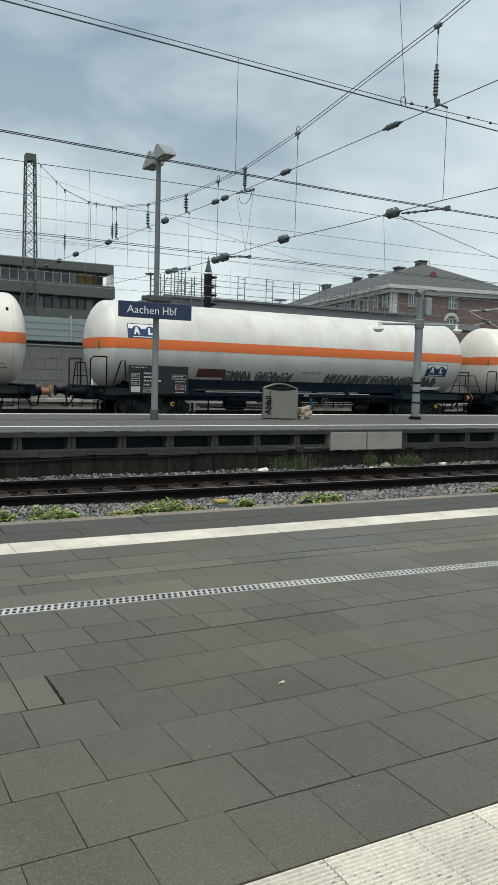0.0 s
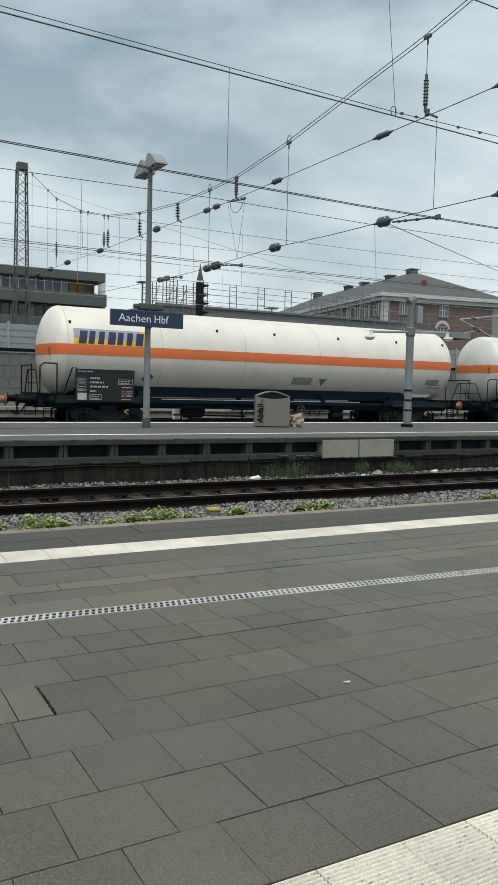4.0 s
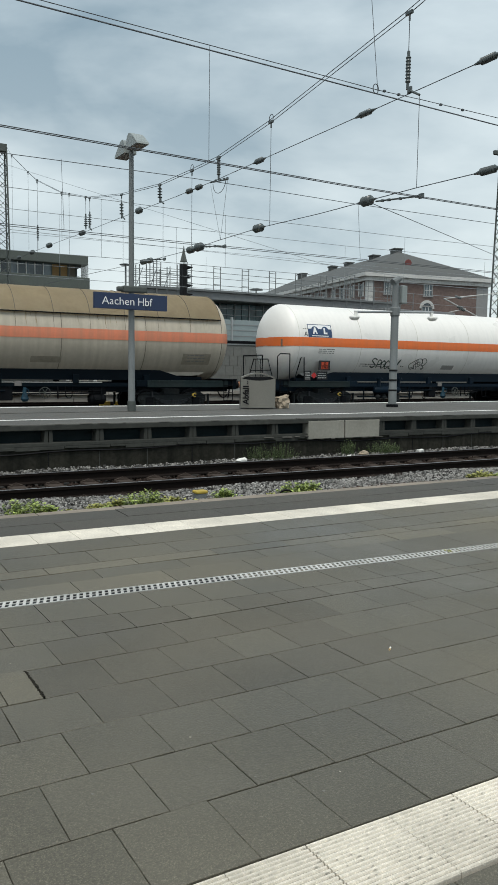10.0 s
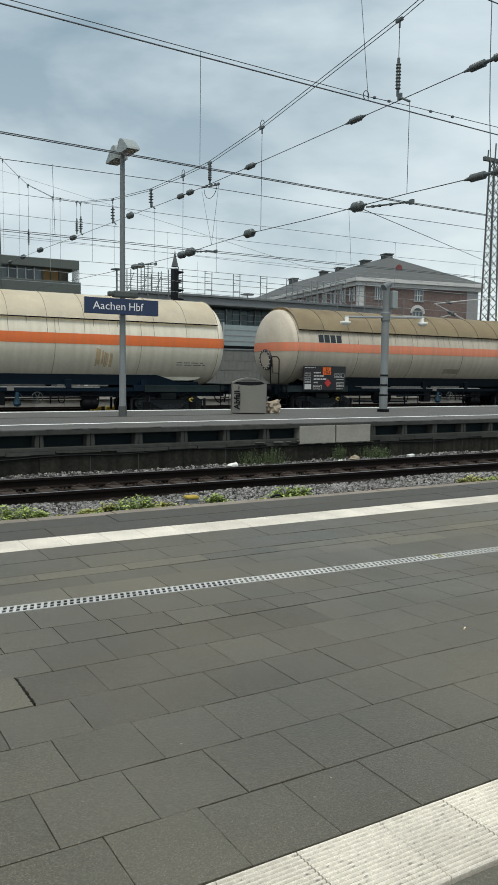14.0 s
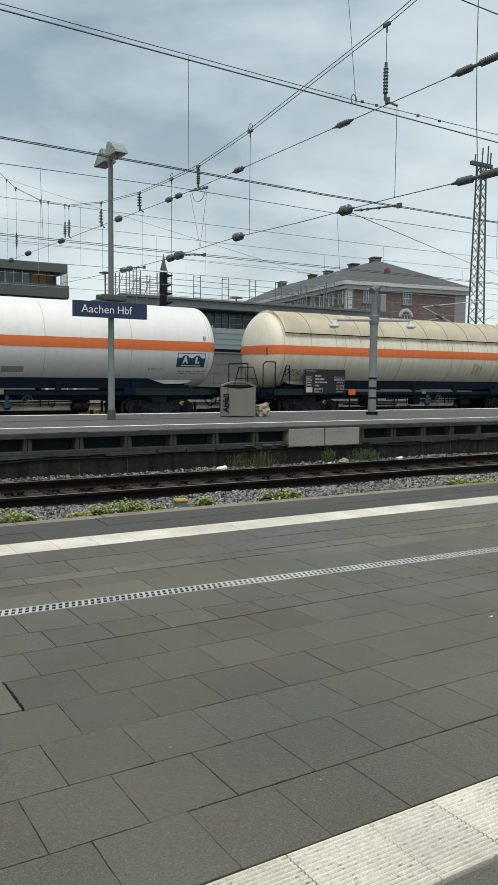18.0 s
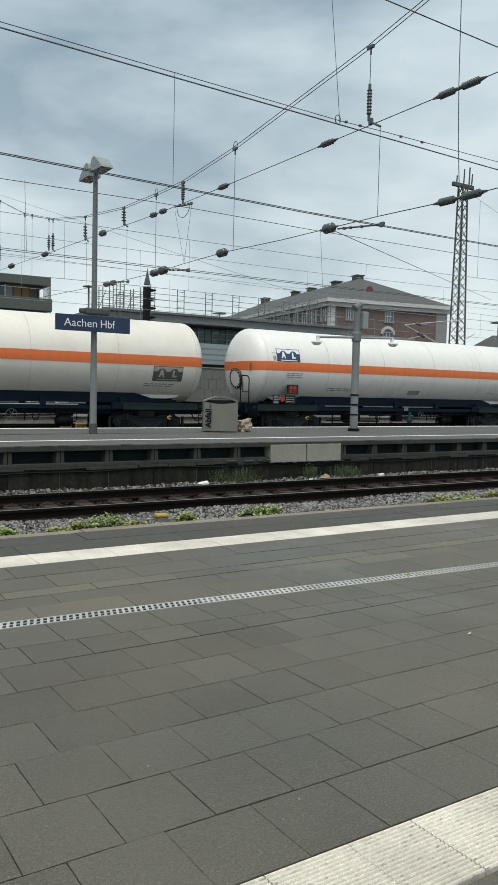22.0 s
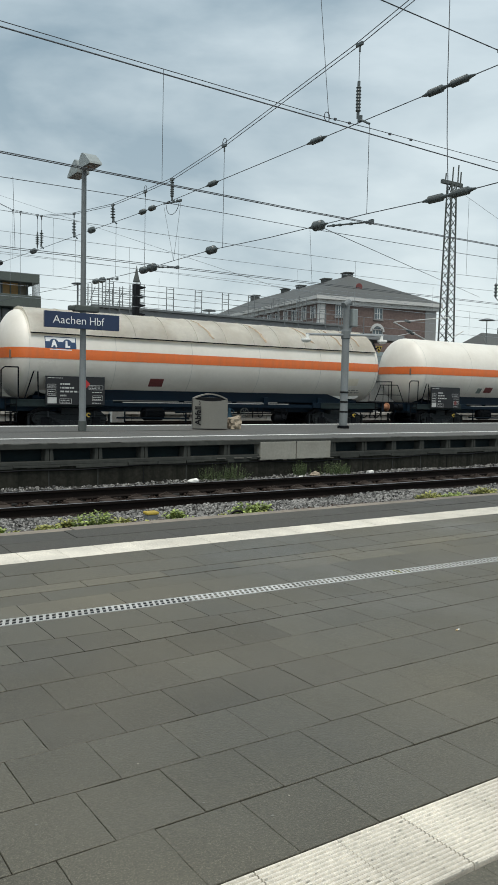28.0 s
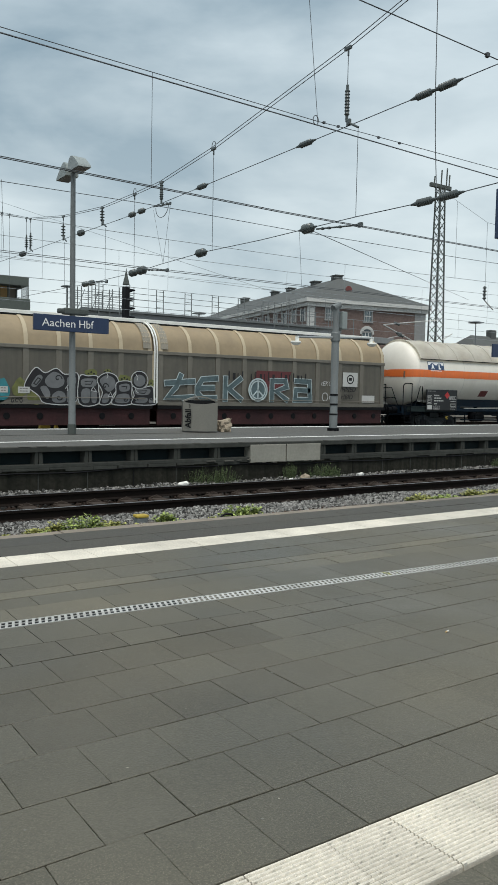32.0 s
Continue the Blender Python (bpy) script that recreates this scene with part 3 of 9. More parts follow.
for x0, x1 in ((8.72, 9.60), (9.63, 10.52)):
    part("concrete_panel", box(B(), x0, x1, EDGE_FAR - 0.015, 13.05, 0.25, ZF - 0.06, 0.008), M["concrete_new"], far_platform, "pale newer concrete infill panel")

rw = random.Random(21)
x = 3.515 - 0.889 * 9
k = 0
while x < 30:
    if not 8.6 < x < 10.6:
        part("wall_joint", box(B(), x - 0.009, x + 0.009, EDGE_FAR + 0.052, EDGE_FAR + 0.062, -0.2, 0.20), M["edge_concrete" if k % 3 else "black"], far_platform)
    x += 0.889
    k += 1
# ragged overhang where the ledge's bedding has broken away
ragged = B()
x = -5.0
while x < 26:
    w_ = rw.uniform(0.15, 0.6)
    box(ragged, x, x + w_, EDGE_FAR + 0.02, EDGE_FAR + 0.075, 0.30 - rw.uniform(0.035, 0.085), 0.292, 0.006)
    x += w_ + rw.uniform(-0.01, 0.02)
tagged(part("ledge_bedding", ragged, M["edge_concrete"], far_platform), kind="stuff")
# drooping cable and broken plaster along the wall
bm = B()
pts = [(-4 + 0.5 * i, EDGE_FAR + 0.035, 0.205 + 0.018 * math.sin(i * 1.3) + 0.02 * math.sin(i * 0.37)) for i in range(60)]
rod(bm, pts, 0.013, 5)
part("cable", bm, M["black"], far_platform, "black cable drooping along the wall")
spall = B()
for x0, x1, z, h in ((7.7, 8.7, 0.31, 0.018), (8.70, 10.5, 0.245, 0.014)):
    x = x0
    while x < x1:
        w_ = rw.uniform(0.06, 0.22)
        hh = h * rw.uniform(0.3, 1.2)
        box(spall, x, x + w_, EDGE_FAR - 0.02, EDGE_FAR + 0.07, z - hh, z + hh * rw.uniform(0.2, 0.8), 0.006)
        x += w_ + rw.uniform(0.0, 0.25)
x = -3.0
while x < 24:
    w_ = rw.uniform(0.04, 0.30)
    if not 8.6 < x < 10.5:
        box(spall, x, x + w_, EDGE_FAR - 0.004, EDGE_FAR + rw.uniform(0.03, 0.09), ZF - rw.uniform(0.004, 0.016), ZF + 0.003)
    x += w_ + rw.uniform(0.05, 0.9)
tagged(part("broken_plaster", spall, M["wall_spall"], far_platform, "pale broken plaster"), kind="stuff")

# tracks
RAIL_PROF = ((0.036, 0.0), (0.036, -0.035), (0.010, -0.045), (0.010, -0.125), (0.062, -0.150), (0.062, -0.16))


def rail_bm(x0, x1):
    bm = B()
    pts = [(p[0], p[1]) for p in RAIL_PROF] + [(-p[0], p[1]) for p in reversed(RAIL_PROF)]
    a = [bm.verts.new((x0, y, z)) for y, z in pts]
    b = [bm.verts.new((x1, y, z)) for y, z in pts]
    for i in range(len(pts)):
        j = (i + 1) % len(pts)
        bm.faces.new((a[i], b[i], b[j], a[j]))
    bmesh.ops.recalc_face_normals(bm, faces=bm.faces)
    return bm


sleeper_bm = box(B(), -0.12, 0.12, -1.25, 1.25, -0.20, 0.0, 0.02)
for rail_y in (-0.7525, 0.7525):
    box(sleeper_bm, -0.09, 0.09, rail_y - 0.17, rail_y + 0.17, 0.0, 0.018)
    for e in (-0.125, 0.125):
        box(sleeper_bm, -0.05, 0.05, rail_y + e - 0.02, rail_y + e + 0.02, 0.018, 0.034)
        tube(sleeper_bm, (0, rail_y + e, 0.034), (0, rail_y + e, 0.05), 0.014, n=6)
sleeper_me = mesh_of("sleeper", sleeper_bm, M["sleeper"])
rail_me = mesh_of("rail", rail_bm(-120, 160), M["rail"])
head_me = mesh_of("rail_head", box(B(), -120, 160, -0.026, 0.010, -0.002, 0.002), M["rail_head"])
for ty in TRACKS:
    tr = empty("track", 0, ty, RAIL_Z + (0.20 if ty > 30 else 0.0), label="rusty rails on dark brown sleepers in stone ballast", category="railway track", group="tracks", kind="structure")
    for s in (-0.7525, 0.7525):
        shared("rail", rail_me, tr, 0, s, 0)
        if ty < 12:
            shared("rail_head", head_me, tr, 0, s, 0)
    n0, n1 = (-26, 50) if ty < 12 else (0, 0)
    for i in range(n0, n1):
        shared("sleeper", sleeper_me, tr, i * 0.56 + 0.48, 0, -0.16)
    if ty > 12:
        bm = B()
        for i in range(-60, 120):
            box(bm, i * 0.62 - 0.12, i * 0.62 + 0.12, -1.25, 1.25, -0.36, -0.16)
        tagged(part("sleepers", bm, M["sleeper"], tr), kind="stuff")


# ---- the goods train ----
SPEED = 4.575
RT, ZA = 1.50, 2.73
DOME = 0.62
SET_IN = 0.20  # the left end lies this far inside the nominal length


def tank_r(s, half, r=RT):
    e = abs(s) - (half - (SET_IN if s < 0 else 0.0) - DOME)
    return r if e <= 0 else r * math.sqrt(max(0.0, 1 - (e / DOME) ** 2))


def on_tank(s, z, half, off=0.004, side=-1):
    """A point on the flank of a tank: s along it, z its height."""
    r = tank_r(s, half) + off
    dz = max(-r, min(r, z - ZA))
    return (s, side * math.sqrt(max(0.0, r * r - dz * dz)), ZA + dz)


def patch(bm, s0, s1, z0, z1, half, off=0.004, n=None, m=6, side=-1):
    n = n or max(1, int((s1 - s0) / 0.4))
    g = [[bm.verts.new(on_tank(s0 + (s1 - s0) * i / n, z0 + (z1 - z0) * j / m, half, off, side)) for j in range(m + 1)] for i in range(n + 1)]
    for i in range(n):
        for j in range(m):
            q = (g[i][j], g[i + 1][j], g[i + 1][j + 1], g[i][j + 1])
            bm.faces.new(q if side < 0 else q[::-1])
    return bm


def wrap(bm2, half, s, z, off=0.006):
    """Bends a flat shape drawn in the xy plane onto the tank's flank."""
    for v in bm2.verts:
        v.co = Vector(on_tank(s + v.co.x, z + v.co.y, half, off))
    return bm2


def disc(r, n=20, rings=4):
    """A flat disc with inner rings, so that it can be bent onto a tank."""
    bm = B()
    g = [[bm.verts.new((r * k / rings * math.cos(6.28318 * i / n), r * k / rings * math.sin(6.28318 * i / n), 0)) for i in range(n)] for k in range(1, rings + 1)]
    c = bm.verts.new((0, 0, 0))
    for i in range(n):
        j = (i + 1) % n
        bm.faces.new((c, g[0][i], g[0][j]))
        for k in range(rings - 1):
            bm.faces.new((g[k][i], g[k + 1][i], g[k + 1][j], g[k][j]))
    return bm


def ribbon(pts, w):
    """The two edges of a broad line through pts, as pairs of points."""
    pts = [Vector(q) for q in pts]
    pts = [q for i, q in enumerate(pts) if i == 0 or (q - pts[i - 1]).length > 1e-5]
    out = []
    for i, q in enumerate(pts):
        d0 = (q - pts[i - 1]).normalized() if i else (pts[1] - q).normalized()
        d1 = (pts[i + 1] - q).normalized() if i < len(pts) - 1 else d0
        t = (d0 + d1)
        t = t.normalized() if t.length > 1e-3 else d0
        nn = Vector((-t.y, t.x))
        k = w / 2 / max(0.6, nn.dot(Vector((-d0.y, d0.x))))
        e = (-t if i == 0 else t if i == len(pts) - 1 else Vector((0, 0))) * w * 0.35
        out.append(((q.x + e.x + nn.x * k, q.y + e.y + nn.y * k), (q.x + e.x - nn.x * k, q.y + e.y - nn.y * k)))
    return out


def stroke(bm, pts, w, half, s, z, off=0.006):
    """A sprayed line of width w on the tank."""
    side = ribbon(pts, w)
    rows = [[bm.verts.new(on_tank(s + a, z + b, half, off)) for a, b in pair] for pair in side]
    for ra, rb in zip(rows[:-1], rows[1:]):
        bm.faces.new((ra[0], ra[1], rb[1], rb[0]))
    return bm


def bogie(parent, x, frame_mat):
    bg = part("bogie", bogie_frame(), frame_mat, parent)
    bg.location = (x, 0, 0)
    for wx in (-0.9, 0.9):
        for wy in (-0.75, 0.75):
            shared("wheel", WHEEL, bg, wx, wy, 0.46)
        shared("axle", AXLE, bg, wx, 0, 0.46)
    for wy in (-1.13, 1.09):
        shared("leaf_spring", LEAF, bg, 0, wy, 0)
    for wx in (-0.9, 0.9):
        for wy in (-1.02, 1.02):
            shared("axle_box", AXLEBOX, bg, wx, wy, 0.46)
    return bg


def bogie_frame():
    """Two pressed side frames with rounded ends over the axle boxes, coil nests and a bolster."""
    bm = B()
    ring = ((-1.22, 0.40), (-1.32, 0.52), (-1.30, 0.66), (-1.15, 0.77), (-0.95, 0.82), (-0.62, 0.80), (-0.42, 0.70), (0.42, 0.70), (0.62, 0.80), (0.95, 0.82), (1.15, 0.77), (1.30, 0.66), (1.32, 0.52), (1.22, 0.40), (1.0, 0.34), (0.62, 0.40), (0.40, 0.30), (-0.40, 0.30), (-0.62, 0.40), (-1.0, 0.34))
    for sy in (-1.0, 1.0):
        for y0, y1, k in ((sy - 0.06, sy + 0.06, 1.0), (sy - 0.085, sy + 0.085, 0.93)):
            fa = [bm.verts.new((x * k, y0, 0.57 + (z - 0.57) * k)) for x, z in ring]
            fb = [bm.verts.new((x * k, y1, 0.57 + (z - 0.57) * k)) for x, z in ring]
            bm.faces.new(fa)
            bm.faces.new(fb[::-1])
            for i in range(len(ring)):
                j = (i + 1) % len(ring)
                bm.faces.new((fa[i], fb[i], fb[j], fa[j]))
        for wx in (-0.9, 0.9):
            for k in (-0.26, 0.26):
                for z in (0.36, 0.44, 0.52):
                    tube(bm, (wx + k, sy - 0.10, z), (wx + k, sy - 0.10, z + 0.045), 0.07, n=10)
        tube(bm, (-1.42, sy - 0.10, 0.74), (1.42, sy - 0.10, 0.70), 0.018, n=5)
        box(bm, -1.46, -1.40, sy - 0.05, sy + 0.05, 0.30, 0.74, 0.01)
        box(bm, 1.40, 1.46, sy - 0.05, sy + 0.05, 0.30, 0.74, 0.01)
    box(bm, -0.3, 0.3, -1.0, 1.0, 0.58, 0.92, 0.02)
    bmesh.ops.recalc_face_normals(bm, faces=bm.faces)
    return bm


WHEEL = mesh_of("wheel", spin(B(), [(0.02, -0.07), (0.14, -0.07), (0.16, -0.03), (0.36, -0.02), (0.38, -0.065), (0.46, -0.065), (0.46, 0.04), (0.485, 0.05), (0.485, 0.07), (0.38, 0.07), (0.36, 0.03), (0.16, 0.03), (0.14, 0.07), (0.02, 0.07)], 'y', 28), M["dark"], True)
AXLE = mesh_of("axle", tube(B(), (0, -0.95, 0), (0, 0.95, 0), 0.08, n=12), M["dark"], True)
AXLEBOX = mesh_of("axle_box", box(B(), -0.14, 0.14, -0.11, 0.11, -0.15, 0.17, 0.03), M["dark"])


lb = B()
for k in range(5):
    L = 0.78 - 0.11 * k
    pts = [(L * (-1 + 2 * i / 10), 0.47 - 0.035 * k + 0.17 * (L * (-1 + 2 * i / 10) / 0.78) ** 2) for i in range(11)]
    for (xa, za), (xb, zb) in zip(pts[:-1], pts[1:]):
        lb.faces.new([lb.verts.new(p) for p in ((xa, 0, za), (xb, 0, zb), (xb, 0, zb + 0.026), (xa, 0, za + 0.026))])
        lb.faces.new([lb.verts.new(p) for p in ((xa, 0, za + 0.026), (xb, 0, zb + 0.026), (xb, 0.08, zb + 0.026), (xa, 0.08, za + 0.026))])
box(lb, -0.06, 0.06, -0.015, 0.09, 0.27, 0.52, 0.008)
for sx in (-0.82, 0.82):
    tube(lb, (sx, -0.01, 0.62), (sx, -0.01, 0.82), 0.035, n=8)
tube(lb, (-1.5, -0.01, 0.24), (1.5, -0.01, 0.24), 0.022, n=6)
LEAF = mesh_of("leaf_spring", lb, M["spring"])


def buffer_bm(d):
    return spin(B(), [(0.02, 0), (0.17, 0), (0.17, 0.02 * d), (0.115, 0.04 * d), (0.115, 0.52 * d), (0.19, 0.54 * d), (0.19, 0.575 * d), (0.0, 0.60 * d)], 'x', 20)


SLEEVE_L = mesh_of("buffer_sleeve", tube(B(), (-0.02, 0, 0), (-0.26, 0, 0), 0.15, n=16), M["dark"], True)
SLEEVE_R = mesh_of("buffer_sleeve", tube(B(), (0.02, 0, 0), (0.26, 0, 0), 0.15, n=16), M["dark"], True)
BUFFER_L = mesh_of("buffer", buffer_bm(-1), M["dark"], True)
BUFFER_R = mesh_of("buffer", buffer_bm(1), M["rusty"], True)


def handrail(pts, r=0.022):
    return rod(B(), pts, r)


def bars(bm, half, s, z, w, h, rows, seed, fill=0.8, off=0.012, flat_y=None):
    """Rows of short bars in place of small unreadable print."""
    rnd = random.Random(seed)
    dh = h / rows
    for i in range(rows):
        x = 0.0
        while x < w * fill:
            L = min(rnd.uniform(0.05, 0.28) * w, w - x)
            zz = z + h - (i + 0.75) * dh
            if flat_y is None:
                patch(bm, s + x, s + x + L, zz, zz + dh * 0.36, half, off, 1, 1)
            else:
                bm.faces.new([bm.verts.new(p) for p in ((s + x, flat_y, zz), (s + x + L, flat_y, zz), (s + x + L, flat_y, zz + dh * 0.36), (s + x, flat_y, zz + dh * 0.36))])
            x += L + 0.05 * w
    return bm


def eye_logo(w, half, s, z, k=1.0, back="logo_blue", field="white"):
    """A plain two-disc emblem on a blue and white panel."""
    W2, H2 = 0.56 * k, 0.25 * k
    p = part("logo_panel", patch(B(), s - W2, s + W2, z - H2, z + H2, half, 0.004, 3, 5), M[back], w, "blue and white emblem panel")
    part("logo_field", patch(B(), s - W2 * 0.95, s + W2 * 0.95, z + H2 * 0.30, z + H2 * 0.90, half, 0.007, 3, 4), M[field], p)
    for dx, mark in ((-0.24 * k, ((-0.10, -0.11), (-0.04, -0.11), (-0.03, -0.05), (0.03, -0.05), (0.04, -0.11), (0.10, -0.11), (0.03, 0.12), (-0.03, 0.12))), (0.24 * k, ((-0.08, -0.11), (0.08, -0.11), (0.08, -0.04), (0.0, -0.06), (0.0, 0.11), (-0.06, 0.11)))):
        bm = disc(0.175 * k)
        part("logo_disc", wrap(bm, half, s + dx, z, 0.013), M[back], p)
        bm = B()
        bm.faces.new([bm.verts.new((a * k * 1.1, b * k * 1.1, 0)) for a, b in mark])
        part("logo_mark", wrap(bm, half, s + dx, z, 0.022), M[field], p)
    part("logo_base", patch(B(), s - W2 * 0.7, s + W2 * 0.7, z - H2 * 0.85, z - H2 * 0.72, half, 0.010, 3, 1), M[field], p)
    return p


def tank_wagon(left, right, label, tank="tank_white", stripe="orange", shield=None, plates=(), rails=True, seams=6, under="frame_blue", seam="seam", gusset=False, chest_on=False, rib="seam_dark"):
    """A four-axle gas tank wagon whose tank ends at left and right (metres along the train)."""
    half = (right - left) / 2
    w = empty("tank_wagon", 0, TRACKS[2], RAIL_Z, label=label, category="tank wagon", group="goods train wagons")
    w["mid"] = (left + right) / 2
    prof = []
    for i in range(15):
        a = math.pi / 2 * i / 14
        prof.append((RT * math.sin(a), DOME * (1 - math.cos(a))))
    dome = list(prof)
    ends = (-half + SET_IN, half)
    prof = [(r, ends[0] + d) for r, d in dome]
    prof += [(RT, ends[0] + DOME + (ends[1] - ends[0] - 2 * DOME) * i / 14) for i in range(1, 14)]
    prof += [(r, ends[1] - d) for r, d in reversed(dome)]
    t = part("tank", spin(B(), prof, 'x', 56, (0, 0, ZA)), M[tank], w, smooth=True)
    bm = B()
    for side in (-1, 1):
        arc = [(half - DOME + (DOME + 0.012) * math.sin(math.pi / 2 * i / 16), (RT + 0.008) * math.cos(math.pi / 2 * i / 16)) for i in range(17)]
        arc = [(-q + SET_IN, r) for q, r in reversed(arc)] + arc
        rows = []
        for q, r in arc:
            zz = [max(-r, min(r, -0.17 + 0.34 * j / 3)) for j in range(4)]
            rows.append([bm.verts.new((q, side * math.sqrt(max(0.0, r * r - v * v)), ZA + v)) for v in zz])
        for ra, rb in zip(rows[:-1], rows[1:]):
            for j in range(3):
                q = (ra[j], rb[j], rb[j + 1], ra[j + 1])
                bm.faces.new(q if side < 0 else q[::-1])
    part("stripe", bm, M[stripe], t, "orange warning stripe", True)
    for i in range(seams):
        s = ends[0] + DOME + (ends[1] - ends[0] - 2 * DOME) * i / (seams - 1)
        part("weld_seam", spin(B(), [(RT + 0.001, s - 0.012), (RT + 0.003, s), (RT + 0.001, s + 0.012)], 'x', 56, (0, 0, ZA)), M[seam], t, smooth=True)
    if shield:
        bm = B()
        a0, a1 = radians(24), radians(156)
        n = 26
        g = []
        for s in np.linspace(-half + 0.85, half - 0.65, 7):
            g.append([bm.verts.new((s, (RT + 0.09) * math.cos(a0 + (a1 - a0) * i / n), ZA + (RT + 0.09) * math.sin(a0 + (a1 - a0) * i / n))) for i in range(n + 1)])
        for a, b in zip(g[:-1], g[1:]):
            for i in range(n):
                bm.faces.new((a[i], a[i + 1], b[i + 1], b[i]))
        ext = bmesh.ops.solidify(bm, geom=bm.faces[:], thickness=0.012)
        sh = part("sunshield", bm, M[shield], w, "weathered sheet-metal sunshield", True)
        for s in np.linspace(-half + 0.85, half - 0.65, 13):
            bm = B()
            for i in range(n):
                aa, bb = a0 + (a1 - a0) * i / n, a0 + (a1 - a0) * (i + 1) / n
                tube(bm, (s, (RT + 0.10) * math.cos(aa), ZA + (RT + 0.10) * math.sin(aa)), (s, (RT + 0.10) * math.cos(bb), ZA + (RT + 0.10) * math.sin(bb)), 0.011, n=5, caps=False)
            part("shield_rib", bm, M[rib], sh)
        bm = B()
        for sgn in (-1, 1):
            aa = a0 if sgn < 0 else a1
            tube(bm, (-half + 0.85, (RT + 0.10) * math.cos(aa), ZA + (RT + 0.10) * math.sin(aa)), (half - 0.65, (RT + 0.10) * math.cos(aa), ZA + (RT + 0.10) * math.sin(aa)), 0.02, n=6)
        part("shield_edge", bm, M["dark"], sh)
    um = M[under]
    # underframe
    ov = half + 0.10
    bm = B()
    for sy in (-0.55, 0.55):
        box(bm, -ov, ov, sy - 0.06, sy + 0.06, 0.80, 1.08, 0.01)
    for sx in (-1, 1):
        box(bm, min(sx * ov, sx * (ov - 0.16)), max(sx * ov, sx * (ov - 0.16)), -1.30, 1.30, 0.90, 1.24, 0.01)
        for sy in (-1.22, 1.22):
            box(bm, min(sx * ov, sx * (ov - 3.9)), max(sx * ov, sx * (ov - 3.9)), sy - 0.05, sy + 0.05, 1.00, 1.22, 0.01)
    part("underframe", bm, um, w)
    for sy in (-1.14, 1.14):
        bm = B()
        i0, i1 = -half + 3.0, half - 3.0
        g = 0.44 if gusset else 1.00
        ring = ((i0, 1.13), (i0, 0.98), (i0 + 0.7, g), (i0 + 1.25, g), (i0 + 2.3, 1.00), (i1 - 2.3, 1.00), (i1 - 1.25, g), (i1 - 0.7, g), (i1, 0.98), (i1, 1.13))
        fa = [bm.verts.new((x, sy - 0.05, z)) for x, z in ring]
        fb = [bm.verts.new((x, sy + 0.05, z)) for x, z in ring]
        bm.faces.new(fa)
        bm.faces.new(fb[::-1])
        for i in range(len(ring)):
            j = (i + 1) % len(ring)
            bm.faces.new((fa[i], fb[i], fb[j], fa[j]))
        bmesh.ops.recalc_face_normals(bm, faces=bm.faces)
        part("side_sill", bm, um, w, "blue-black side sill with deep gussets")
        # cradle girder that carries the tank, tapering out over the bogies
        bm = B()
        gy = sy * 0.80
        ring = ((i0 - 0.1, 1.60), (i0 - 1.0, 1.34), (i0 - 1.0, 1.215), (i1 + 1.0, 1.215), (i1 + 1.0, 1.34), (i1 + 0.1, 1.60))
        fa = [bm.verts.new((x, gy - 0.04, z)) for x, z in ring]
        fb = [bm.verts.new((x, gy + 0.04, z)) for x, z in ring]
        bm.faces.new(fa)
        bm.faces.new(fb[::-1])
        for i in range(len(ring)):
            j = (i + 1) % len(ring)
            bm.faces.new((fa[i], fb[i], fb[j], fa[j]))
        bmesh.ops.recalc_face_normals(bm, faces=bm.faces)
        part("cradle_girder", bm, um, w, "blue-black girder under the tank")
        for xs in (i0 + 0.4, -0.4, 2.1, i1 - 0.4):
            part("girder_web", box(B(), xs - 0.10, xs + 0.10, sy * 1.02 - 0.06, sy * 1.02 + 0.06, 1.12, 1.40, 0.01), um, w)
    # hanging loops of the brake rigging
    for q, wd, z in ((-half + 4.9, 0.26, 0.58), (-1.55, 0.30, 0.62), (-0.75, 0.24, 0.50), (1.75, 0.26, 0.62), (half - 5.3, 0.30, 0.56)):
        part("hanging_loop", rod(B(), [(q, -1.15, 1.02), (q + 0.03, -1.15, z + 0.06), (q + 0.08, -1.15, z), (q + wd - 0.08, -1.15, z), (q + wd - 0.03, -1.15, z + 0.06), (q + wd, -1.15, 1.02)], 0.017, 5), M["dark"], w)
    part("brake_pipe", tube(B(), (-half + 5.0, -1.12, 0.85), (half - 5.0, -1.12, 0.85), 0.02, n=6), M["dark"], w)
    # plates that carry the tank over the bogies, swept into its belly
    for sx in (-1, 1):
        e0 = half - 0.95 - (SET_IN if sx < 0 else 0.0)
        ring = [(e0, 1.72), (e0 - 0.04, 1.58), (e0 - 0.12, 1.48), (e0 - 0.28, 1.41), (e0 - 0.60, 1.385), (e0 - 2.15, 1.385), (e0 - 2.15, 1.72)]
        for sy in (-0.86, 0.86):
            bm = B()
            fa = [bm.verts.new((sx * x, sy - 0.02, z)) for x, z in ring]
            fb = [bm.verts.new((sx * x, sy + 0.02, z)) for x, z in ring]
            bm.faces.new(fa)
            bm.faces.new(fb[::-1])
            for i in range(len(ring)):
                j = (i + 1) % len(ring)
                bm.faces.new((fa[i], fb[i], fb[j], fa[j]))
            bmesh.ops.recalc_face_normals(bm, faces=bm.faces)
            part("saddle_plate", bm, M[tank], w)
    for sx in (-1, 1):
        xa, xb = sorted((sx * (half - 0.25), sx * (half - 3.4)))
        bm = box(B(), xa, xb, -1.30, -1.275, 0.98, 1.22, 0.006)
        box(bm, xa + 0.1, xb - 0.1, -1.312, -1.30, 1.17, 1.20)
